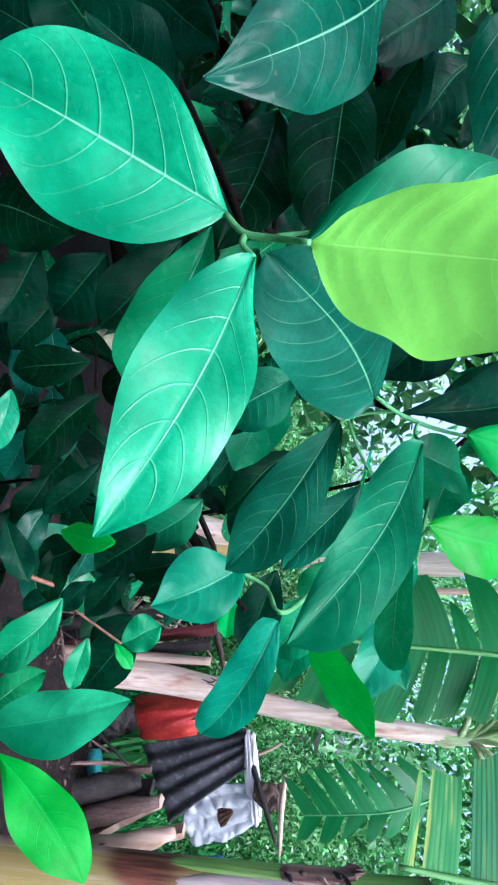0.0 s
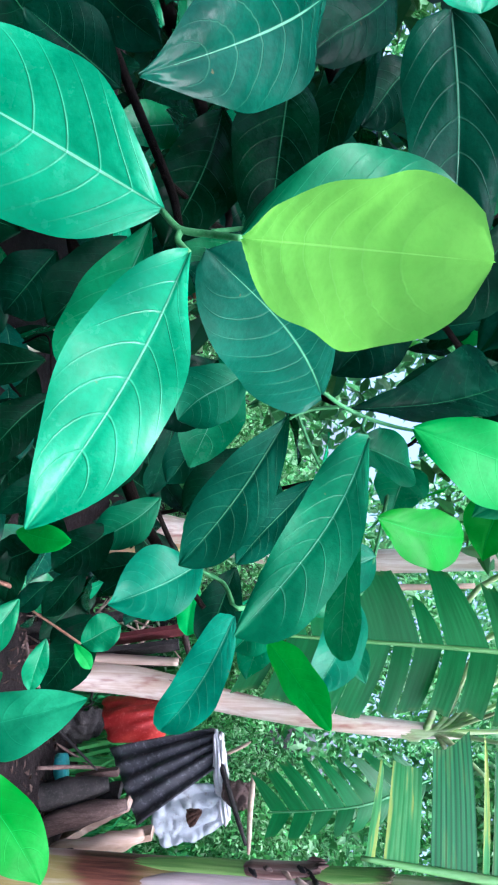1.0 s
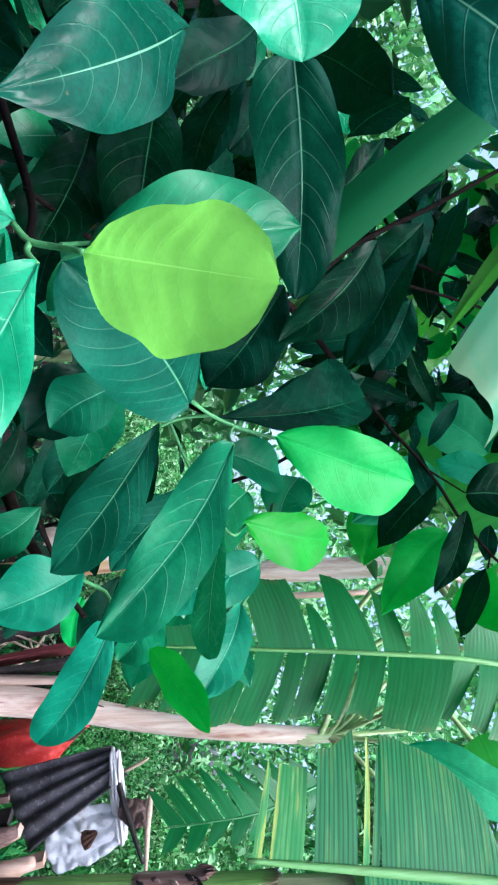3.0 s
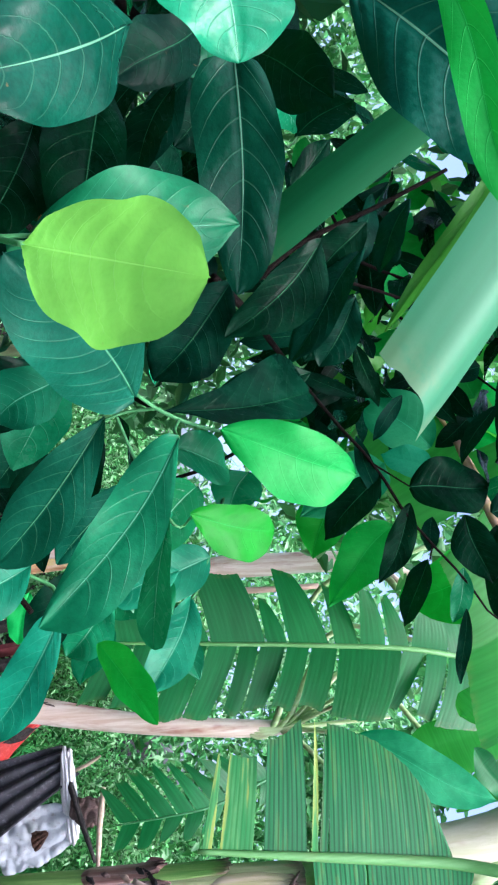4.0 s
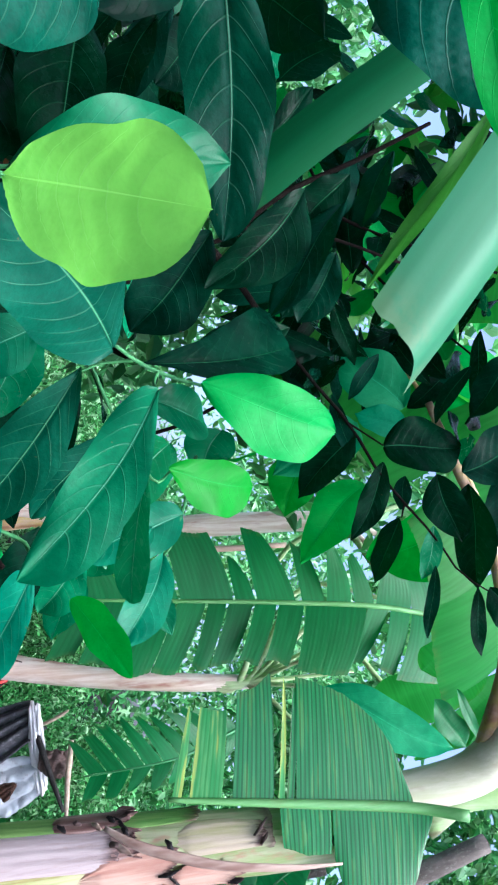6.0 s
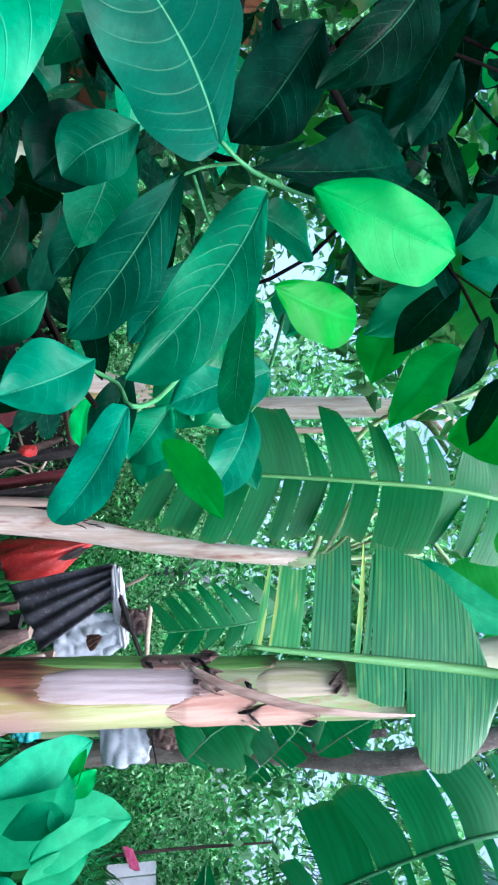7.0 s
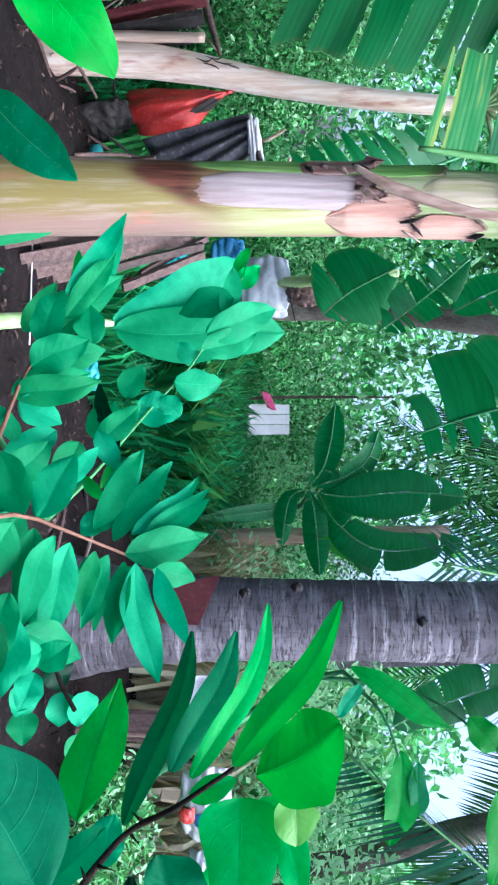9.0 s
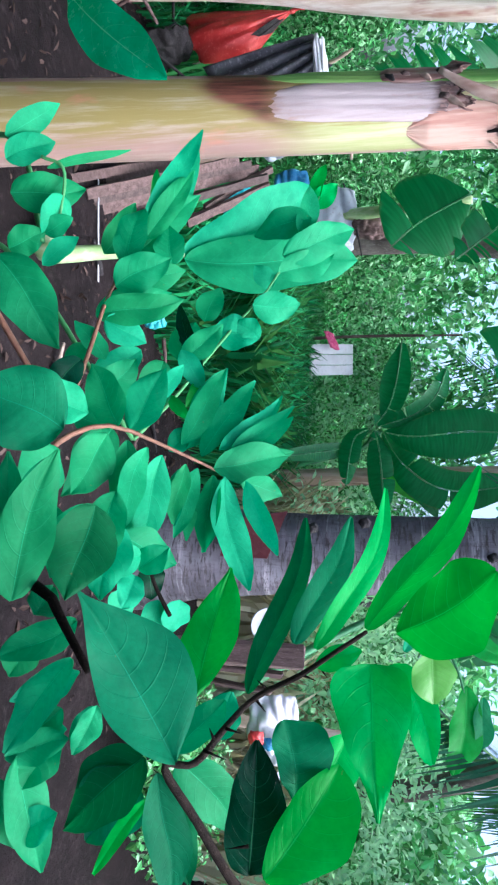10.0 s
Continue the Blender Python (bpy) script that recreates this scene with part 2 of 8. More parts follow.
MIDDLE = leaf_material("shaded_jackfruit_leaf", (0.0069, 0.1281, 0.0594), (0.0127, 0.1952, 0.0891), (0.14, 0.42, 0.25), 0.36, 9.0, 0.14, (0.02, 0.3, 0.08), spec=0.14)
BROAD = leaf_material("broad_shrub_leaf", (0.007, 0.095, 0.038), (0.013, 0.15, 0.058), (0.02, 0.22, 0.11), 0.50, 8.0, 0.2, (0.02, 0.35, 0.08), 0.03, spec=0.06)
LIME = leaf_material("young_jackfruit_leaf", (0.11, 0.35, 0.052), (0.17, 0.44, 0.08), (0.32, 0.64, 0.18), 0.36, 8.0, 0.5, (0.28, 0.80, 0.10), spec=0.35)
FRESH = leaf_material("fresh_leaf", (0.008, 0.28, 0.03), (0.016, 0.38, 0.05), (0.03, 0.44, 0.08), 0.50, 8.0, 0.3, (0.04, 0.6, 0.04), 0.035, spec=0.2)
SHRUB = leaf_material("shrub_leaf", (0.017, 0.23, 0.090), (0.032, 0.33, 0.132), (0.05, 0.46, 0.21), 0.58, 7.0, 0.28, (0.02, 0.55, 0.18), 0.03, spec=0.15)
BLADE = banana_material("banana_blade", (0.005, 0.095, 0.022), (0.011, 0.155, 0.040), spec=0.22)
BLADE_SMOOTH = banana_material("hanging_banana_blade", (0.009, 0.155, 0.055), (0.014, 0.19, 0.07), 0.58, spec=0.6, lines=0.1)
# Darker and brighter copies of the banana blade, their shade and sun in the colour.
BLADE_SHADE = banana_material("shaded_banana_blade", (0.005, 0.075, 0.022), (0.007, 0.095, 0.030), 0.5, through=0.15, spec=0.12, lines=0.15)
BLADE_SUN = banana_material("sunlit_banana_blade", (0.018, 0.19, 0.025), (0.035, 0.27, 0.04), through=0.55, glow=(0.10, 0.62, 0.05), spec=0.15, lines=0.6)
BLADE_OLD = banana_material("yellowing_banana_blade", (0.012, 0.17, 0.040), (0.020, 0.23, 0.060), 0.34, dry=0.08, spec=0.4, pleat_shade=0.85)
BLADE_YELLOW = banana_material("yellow_striped_banana_blade", (0.03, 0.26, 0.06), (0.16, 0.44, 0.14), dry=0.6, share=0.54, pleat_shade=0.4)
# Darker copy of the rib, its shade put into the colour.
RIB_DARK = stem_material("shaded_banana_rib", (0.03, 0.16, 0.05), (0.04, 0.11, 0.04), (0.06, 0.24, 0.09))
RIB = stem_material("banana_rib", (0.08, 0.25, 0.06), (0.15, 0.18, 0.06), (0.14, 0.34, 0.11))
STEM = stem_material("banana_stem", (0.54, 0.42, 0.14), (0.30, 0.12, 0.07), (0.58, 0.40, 0.30))
STEM_PINK = stem_material("pink_banana_stem", (0.58, 0.43, 0.33), (0.30, 0.09, 0.07), (0.78, 0.68, 0.60))
STEM_GREEN = stem_material("green_banana_stem", (0.28, 0.44, 0.16), (0.20, 0.16, 0.08), (0.44, 0.54, 0.30))
SHEATH = stem_material("dry_sheath", (0.36, 0.24, 0.17), (0.10, 0.055, 0.04), (0.50, 0.37, 0.30), 0.7)
TWIG = rough_material("twig_bark", (0.004, 0.003, 0.002), (0.010, 0.007, 0.006), (0.022, 0.016, 0.013), 60.0, 0.9, 0.6, 0.01, (1, 1, 1), 0.06)
BROWN_TWIG = rough_material("brown_twig", (0.014, 0.009, 0.007), (0.035, 0.023, 0.017), (0.07, 0.05, 0.038), 90.0, 0.8, 0.6, 0.006, (1, 1, 1), 0.15)
GREEN_TWIG = rough_material("green_twig", (0.05, 0.22, 0.07), (0.09, 0.30, 0.10), (0.13, 0.33, 0.13), 60.0, 0.5, 0.3)
RED_TWIG = rough_material("red_twig", (0.16, 0.07, 0.045), (0.25, 0.13, 0.08), (0.30, 0.2, 0.12), 60.0, 0.6, 0.3)
def palm_bark(name):
    """Grey palm bark: uneven rings round the trunk, short cracks along it, pale lichen."""
    n = Nodes(name)
    o = n.coord()
    rings = n.noise(n.place(o, (1.2, 1.2, 30.0)), 1.0, 5.0, 0.7)
    cracks = n.noise(n.place(o, (14.0, 14.0, 85.0)), 1.0, 5.0, 0.75)
    splits = n.noise(n.place(o, (75.0, 75.0, 10.0)), 1.0, 5.0, 0.7)
    big, fine = n.noise(o, 4.0, 4.0), n.noise(o, 120.0, 6.0, 0.75)
    c = n.mix(n.span(big, 0.35, 0.7), (0.075, 0.068, 0.08), (0.17, 0.158, 0.178))
    c = n.mix(n.span(rings, 0.54, 0.70, 0.0, 0.75), c, (0.36, 0.34, 0.36))
    c = n.mix(n.m("MULTIPLY", n.span(cracks, 0.50, 0.60), 0.8), c, (0.06, 0.05, 0.05))
    c = n.mix(n.m("MULTIPLY", n.span(splits, 0.5, 0.68), 0.45), c, (0.05, 0.043, 0.045))
    c = n.mix(n.span(fine, 0.62, 0.8, 0.0, 0.5), c, (0.08, 0.07, 0.07))
    h = n.m("ADD", n.m("MULTIPLY", rings, 1.2), n.m("SUBTRACT", n.m("MULTIPLY", fine, 0.4), n.span(cracks, 0.52, 0.7)))
    return n.end(c, 0.85, n.bump(h, 0.8, 0.008), spec=0.25)


COCONUT = palm_bark("coconut_bark")
BARK = rough_material("tree_bark", (0.08, 0.065, 0.055), (0.19, 0.165, 0.14), (0.28, 0.27, 0.23), 16.0, 0.85, 0.8, 0.01, (1, 1, 0.4))
SOIL = rough_material("soil", (0.008, 0.006, 0.006), (0.020, 0.014, 0.014), (0.045, 0.034, 0.034), 5.0, 0.95, 1.0, 0.03, spec=0.1)
TIMBER = rough_material("old_timber", (0.06, 0.036, 0.032), (0.14, 0.092, 0.08), (0.26, 0.19, 0.17), 14.0, 0.8, 0.6, 0.006, (4, 4, 0.6))
PALE_TIMBER = rough_material("pale_timber", (0.40, 0.30, 0.22), (0.52, 0.42, 0.33), (0.60, 0.50, 0.42), 14.0, 0.75, 0.5, 0.004, (4, 4, 0.6))
PALE_BOARD = rough_material("greyed_board", (0.05, 0.034, 0.03), (0.10, 0.07, 0.062), (0.18, 0.13, 0.115), 14.0, 0.8, 0.6, 0.005, (4, 4, 0.6))
NARROW = leaf_material("narrow_green_shred", (0.03, 0.17, 0.02), (0.06, 0.26, 0.03), (0.12, 0.36, 0.06), 0.45, 3.0, 0.3, (0.1, 0.5, 0.05), spec=0.2)
# Leaf green brightened so that its colour carries sunlight shining through.
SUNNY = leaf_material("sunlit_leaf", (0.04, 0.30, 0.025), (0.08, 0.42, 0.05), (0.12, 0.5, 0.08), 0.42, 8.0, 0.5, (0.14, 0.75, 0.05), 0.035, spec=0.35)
STEM_CREAM = stem_material("cream_leaf_base", (0.50, 0.50, 0.32), (0.30, 0.12, 0.08), (0.62, 0.60, 0.46))
OLD_STEM = old_stem_material("old_banana_stem")
STEM_LILAC = sheath_material("lilac_sheath", (0.36, 0.28, 0.27), (0.47, 0.39, 0.38), (0.36, 0.22, 0.17), foot=0.16, margin=0.2)
STEM_LIME = sheath_material("lime_sheath", (0.22, 0.29, 0.10), (0.36, 0.37, 0.22), (0.34, 0.16, 0.11), 0.8)
STEM_FRECKLED = sheath_material("freckled_sheath", (0.34, 0.32, 0.16), (0.46, 0.38, 0.28), (0.16, 0.06, 0.035), 0.95, 0.08, 0.6)
STRIP = stem_material("dry_pink_strip", (0.38, 0.27, 0.21), (0.16, 0.07, 0.05), (0.48, 0.37, 0.30), 0.7)
STEM_MOSS = sheath_material("green_sheath", (0.10, 0.24, 0.05), (0.22, 0.36, 0.10), (0.16, 0.14, 0.06))
STEM_ROSE = sheath_material("rosy_sheath", (0.38, 0.19, 0.14), (0.50, 0.34, 0.26), (0.26, 0.10, 0.07), margin=0.45)
STEM_BROWN = sheath_material("brown_sheath", (0.16, 0.08, 0.065), (0.36, 0.25, 0.22), (0.05, 0.025, 0.02))
RUST = rough_material("rusty_scrap", (0.03, 0.014, 0.010), (0.09, 0.04, 0.025), (0.2, 0.1, 0.06), 30.0, 0.8, 0.8)
TIN = rough_material("sooty_tin", (0.03, 0.03, 0.035), (0.10, 0.10, 0.115), (0.25, 0.25, 0.27), 6.0, 0.5, 0.3, 0.004)
SACK = rough_material("white_sack", (0.32, 0.35, 0.38), (0.46, 0.49, 0.53), (0.24, 0.22, 0.21), 5.0, 0.6, 0.4, 0.004)
RED = rough_material("red_plastic", (0.42, 0.02, 0.02), (0.62, 0.05, 0.04), (0.75, 0.16, 0.13), 8.0, 0.35, 0.4, 0.01, spec=0.5)
BLUE = rough_material("blue_plastic", (0.03, 0.15, 0.32), (0.06, 0.26, 0.45), (0.2, 0.4, 0.55), 8.0, 0.4, 0.4, 0.01)
TEAL = rough_material("teal_plastic", (0.03, 0.28, 0.30), (0.06, 0.42, 0.42), (0.25, 0.55, 0.55), 8.0, 0.4, 0.4, 0.01)
PINK = rough_material("pink_cloth", (0.65, 0.06, 0.20), (0.8, 0.14, 0.30), (0.85, 0.35, 0.45), 20.0, 0.8)
WHITE = rough_material("white_paint", (0.58, 0.57, 0.59), (0.70, 0.69, 0.71), (0.48, 0.45, 0.44), 9.0, 0.5, 0.2, 0.003)
MAROON = rough_material("maroon_sheet", (0.07, 0.015, 0.018), (0.12, 0.028, 0.032), (0.15, 0.055, 0.055), 6.0, 0.55, 0.3)
ORANGE = rough_material("orange_boards", (0.24, 0.085, 0.03), (0.34, 0.13, 0.05), (0.40, 0.20, 0.10), 7.0, 0.75, 0.4)
BLACK = rough_material("charred_wood", (0.012, 0.011, 0.011), (0.035, 0.03, 0.03), (0.09, 0.08, 0.075), 14.0, 0.8, 0.8, 0.01)
BUSH = clump_material("bush_leaves", (0.002, 0.045, 0.013), (0.22, 0.74, 0.22), 0.45, bright=0.28, spec=0.22)
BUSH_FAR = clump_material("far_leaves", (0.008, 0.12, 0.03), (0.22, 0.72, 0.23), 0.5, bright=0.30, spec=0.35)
# Scrub and grass colours are lifted pale to carry the sunlight on them.
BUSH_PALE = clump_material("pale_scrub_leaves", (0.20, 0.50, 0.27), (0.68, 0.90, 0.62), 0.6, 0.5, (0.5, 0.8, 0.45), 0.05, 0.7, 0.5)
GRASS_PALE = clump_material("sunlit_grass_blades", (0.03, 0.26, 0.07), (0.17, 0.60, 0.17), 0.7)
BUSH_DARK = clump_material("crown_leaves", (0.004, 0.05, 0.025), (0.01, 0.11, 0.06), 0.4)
GRASS = clump_material("grass_blades", (0.003, 0.07, 0.022), (0.05, 0.42, 0.13))
FROND = clump_material("palm_leaflets", (0.006, 0.05, 0.025), (0.02, 0.12, 0.06), 0.4, 0.1)
STRAW = clump_material("dry_straw", (0.30, 0.27, 0.15), (0.72, 0.68, 0.48), 0.7, 0.3, (0.6, 0.55, 0.3), 0.1)
LITTER = clump_material("litter", (0.03, 0.018, 0.014), (0.13, 0.09, 0.075), 0.8, 0.05, (0.3, 0.2, 0.1))

# ---- builders ----
ORIGIN = {}


def thing(name, base, label, category, group="", kind=""):
    ob = new(name)
    ob.empty_display_size = 0.05
    ob.location = base
    ORIGIN[ob.name] = Vector(base)
    return tagged(ob, label, category, group, kind)


def link(name, verts, faces, material, parent=None, label="", uv=None, smooth=True, at=None):
    """One mesh object from world places, its origin at the first of them (or at), under parent."""
    verts = np.asarray(verts, float)
    at = Vector(verts[0] if at is None else at)
    me = bpy.data.meshes.new(name)
    me.from_pydata((verts - np.array(at)).tolist(), [], faces)
    if uv is not None:
        layer = me.uv_layers.new(name="map")
        idx = np.empty(len(me.loops), int)
        me.loops.foreach_get("vertex_index", idx)
        layer.data.foreach_set("uv", np.asarray(uv, float)[idx].ravel())
    if smooth:
        me.polygons.foreach_set("use_smooth", [True] * len(me.polygons))
    me.materials.append(material)
    ob = new(name, me)
    if parent is not None:
        ob.parent = parent
        ob.location = at - ORIGIN[parent.name]
    else:
        ob.location = at
    ORIGIN[ob.name] = at
    if label:
        ob["label"] = label
    return ob


def grid_faces(nu, nv, loop=False):
    w = nv if loop else nv + 1
    return [(i * w + j, i * w + (j + 1) % w, (i + 1) * w + (j + 1) % w, (i + 1) * w + j) for i in range(nu) for j in range(nv)]


def unit(v):
    v = np.asarray(v, float)
    return v / max(np.linalg.norm(v), 1e-9)


def curve(points, n):
    """n + 1 places along a smooth line through the points."""
    p = np.asarray(points, float)
    if len(p) == 2:
        t = np.linspace(0, 1, n + 1)[:, None]
        return p[0] * (1 - t) + p[1] * t
    q = np.vstack([2 * p[0] - p[1], p, 2 * p[-1] - p[-2]])
    out = []
    for t in np.linspace(0, len(p) - 1, n + 1):
        i = min(int(t), len(p) - 2)
        f = t - i
        a, b, c, d = q[i:i + 4]
        out.append(0.5 * (2 * b + (c - a) * f + (2 * a - 5 * b + 4 * c - d) * f * f + (3 * b - a - 3 * c + d) * f ** 3))
    return np.array(out)


def tube_mesh(points, radii, sides=8, steps=12, lumps=0.0, seed=0, flat=1.0):
    """Verts and faces of a bent, tapering rod with closed ends."""
    c = curve(points, steps)
    r = np.interp(np.linspace(0, 1, steps + 1), np.linspace(0, 1, len(radii)), radii)
    rng = np.random.RandomState(seed)
    tan = np.gradient(c, axis=0)
    side = np.cross(unit(tan[0]), (0.31, 0.2, 0.93) if abs(unit(tan[0])[2]) < 0.9 else (1, 0, 0))
    verts = []
    ph = rng.rand(4) * 6
    for i in range(steps + 1):
        t = unit(tan[i])
        a = unit(side - t * np.dot(side, t))
        b = np.cross(t, a)
        side = a
        for j in range(sides):
            w = 2 * math.pi * j / sides
            rr = r[i] * (1 + lumps * (math.sin(2 * w + ph[0] + i * 0.7) * 0.5 + math.sin(3 * w + ph[1] - i * 1.1) * 0.4 + rng.uniform(-0.4, 0.4)))
            verts.append(c[i] + (a * math.cos(w) + b * math.sin(w) * flat) * rr)
    faces = grid_faces(steps, sides, True)
    faces.append(tuple(range(sides))[::-1])
    faces.append(tuple(steps * sides + j for j in range(sides)))
    return np.array(verts), faces


def tube(name, points, radii, material, parent=None, label="", sides=8, steps=12, lumps=0.0, seed=0, flat=1.0):
    v, f = tube_mesh(points, radii, sides, steps, lumps, seed, flat)
    return link(name, v, f, material, parent, label, at=points[0])


def box_mesh(centre, size, turn=(0, 0, 0), bevel=0.1):
    """A slightly chamfered block."""
    bm = bmesh.new()
    bmesh.ops.create_cube(bm, size=1.0)
    bmesh.ops.scale(bm, vec=size, verts=bm.verts)
    bmesh.ops.bevel(bm, geom=bm.edges[:], offset=min(size) * bevel, segments=1, affect="EDGES")
    bm.transform(pose(*centre, *turn))
    v = np.array([x.co[:] for x in bm.verts])
    f = [[x.index for x in p.verts] for p in bm.faces]
    bm.free()
    return v, f


def block(name, centre, size, material, parent=None, label="", turn=(0, 0, 0), bevel=0.1, wear=0.0, seed=0):
    v, f = box_mesh(centre, size, turn, bevel)
    if wear:
        v = v + np.random.RandomState(seed).uniform(-wear, wear, v.shape)
    return link(name, v, f, material, parent, label, smooth=False, at=centre)


LEAF_SHAPES = {"jack": (0.92, 0.72), "oval": (0.6, 0.6), "blunt": (0.8, 0.5), "lance": (0.8, 0.95), "egg": (0.6, 0.9)}


def leaf(parent, base, tip, width, facing, bend=0.06, cup=0.18, material=None, shape="jack", wave=0.4, seed=0, fine=True, name="leaf", label="", quilt=1.0, form=None, scallop=1.0):
    """One leaf from its stalk end to its tip; facing is the way its upper side looks.
    form: how full it is towards stalk and tip on one side and on the other, the share of the first side, and two bows of the midrib."""
    rng = np.random.RandomState(seed + 17)
    base, tip = np.array(base, float), np.array(tip, float)
    length = np.linalg.norm(tip - base)
    e1 = unit(tip - base)
    n = unit(np.array(facing) - e1 * np.dot(facing, e1))
    e2 = np.cross(n, e1)
    nu, nv = (34, 16) if fine else (12, 6)
    u, v = np.meshgrid(np.linspace(0, 1, nu + 1), np.linspace(-1, 1, nv + 1), indexing="ij")
    a, b = LEAF_SHAPES[shape]
    peak = (a / (a + b)) ** a * (b / (a + b)) ** b
    half = width / 2 * (np.clip(u, 1e-4, 1) ** a * np.clip(1 - u, 1e-4, 1) ** b) / peak
    if form:
        a1, b1, a2, b2, share = form[:5]
        one = share * np.clip(u, 1e-4, 1) ** a1 * np.clip(1 - u, 1e-4, 1) ** b1 / ((a1 / (a1 + b1)) ** a1 * (b1 / (a1 + b1)) ** b1)
        two = (1 - share) * np.clip(u, 1e-4, 1) ** a2 * np.clip(1 - u, 1e-4, 1) ** b2 / ((a2 / (a2 + b2)) ** a2 * (b2 / (a2 + b2)) ** b2)
        half = width * np.where(v > 0, one, two)
    half = half * (1 - (0.1 if form else 0.3) * np.clip((u - 0.88) / 0.1, 0, 1)) + 0.0012
    half *= 1 + 0.03 * scallop * np.sin(u * 15 * scallop + rng.rand() * 6 + v * 1.5) + (0.015 if form else 0.035) * np.sin(u * 7 + rng.rand() * 6 + v)
    av = np.abs(v)
    y = half * v
    z = bend * length * 4 * u * (1 - u) + cup * half * av ** 1.5 * (1 - 0.3 * av)
    ph = rng.rand(6) * 6
    calm_tip = np.clip((1 - u) / 0.2, 0, 1) if form else 1.0
    z += calm_tip * wave * width * 0.15 * av ** 2 * np.sin(u * rng.uniform(8, 14) + ph[0] + (v > 0) * ph[1])
    z += 0.015 * width * np.sin(u * 9 + ph[2]) * np.sin(v * 4 + ph[3])
    calm = 0.35 if form else 1.0
    z -= calm * rng.uniform(0.0, 0.22) * length * np.clip(u - 0.55, 0, 1) ** 2
    turn = calm * rng.uniform(-0.35, 0.35) * (u - 0.3)
    z, y = z + y * np.sin(turn), y * np.cos(turn)
    sway = rng.uniform(-0.05, 0.05) * length * np.sin(math.pi * u) + rng.uniform(-0.02, 0.02) * length * np.sin(2 * math.pi * u)
    if form:
        sway = length * (form[5] * np.sin(math.pi * u) + form[6] * np.sin(2 * math.pi * u))
    if fine:
        q = (u - 0.06 * av - 0.20 * av ** 2) * 8.0
        z += calm_tip * quilt * 0.024 * width * np.abs(np.sin(math.pi * q)) * (av * (1 - av ** 3)) * 1.6
        z -= 0.02 * width * np.exp(-(av / 0.06) ** 2)
    p = base + (u * length)[..., None] * e1 + (y + sway)[..., None] * e2 + z[..., None] * n
    uv = np.stack([u, (v + 1) / 2], -1).reshape(-1, 2)
    return link(name, p.reshape(-1, 3), grid_faces(nu, nv), material, parent, label, uv, at=base)


def banana_leaf(parent, rib, across, half, sides, material, rib_material, radii=(0.012, 0.004), seed=0, droop=0.1, lean=0.25, name="leaf", label="", pleat=0.0004, fold=0.25, wild=0.3, point=(0.075, 0.075)):
    """A banana leaf: a midrib with torn lobes. sides: for +1 and -1, (start, end, reach) of each lobe along the rib."""
    rng = np.random.RandomState(seed)
    fine = curve(rib, 80)
    arc = np.concatenate([[0], np.cumsum(np.linalg.norm(np.diff(fine, axis=0), axis=1))])
    total = arc[-1]
    spine = tube(name, rib, radii, rib_material, parent, label, 8, 24)

    def at(d):
        return np.array([np.interp(d, arc, fine[:, k]) for k in range(3)])

    across = np.array(across, float)
    for sign, lobes in sides.items():
        for lo, hi, reach, *own in lobes:
            first, last = (reach[0], reach[-1]) if isinstance(reach, tuple) else (reach, reach)
            narrow = rng.uniform(0.35, 0.8) if (hi - lo) * total < point[sign < 0] else rng.uniform(0.02, 0.2)
            sideways = rng.uniform(-0.3, 0.3)
            nu, nv = max(3, int((hi - lo) * total / 0.0055)), 9
            tilt, sag = rng.uniform(-wild, wild), droop * rng.uniform(0.5, 1.6)
            sweep = lean + rng.uniform(-0.08, 0.08)
            pts, uv = [], []
            ends = 0.05 * np.sin(np.linspace(0, 1, nu + 1) * rng.uniform(2, 5) + rng.rand() * 6) + rng.uniform(-0.008, 0.008, nu + 1)
            for i in range(nu + 1):
                k = lo + (hi - lo) * i / nu
                d = k * total
                t = unit(at(min(d + 0.02, total)) - at(max(d - 0.02, 0)))
                s = unit(across - t * np.dot(across, t)) * sign
                up = np.cross(t, s) * sign
                mid = (lo + hi) / 2
                for j in range(nv + 1):
                    w = j / nv
                    wide = half * (np.interp(i / nu, np.linspace(0, 1, len(reach)), reach) if isinstance(reach, tuple) and len(reach) > 2 else first + (last - first) * (i / nu) ** 2) * (1 + ends[i] * w)
                    squeeze = 1 - narrow * w * w
                    q = at((mid + (k - mid) * squeeze) * total)
                    z = fold * w * (1 - w) * wide + tilt * w * wide + pleat * math.cos(2 * math.pi * d / 0.02) * min(1, 4 * w)
                    q = q + s * (0.004 + wide * w) + t * sweep * wide * w + up * z - np.array((0, 0, sag * wide * w * w))
                    pts.append(q)
                    uv.append((d, w))
            link("lobe", pts, grid_faces(nu, nv), own[0] if own else material, spine, uv=uv)
    return spine


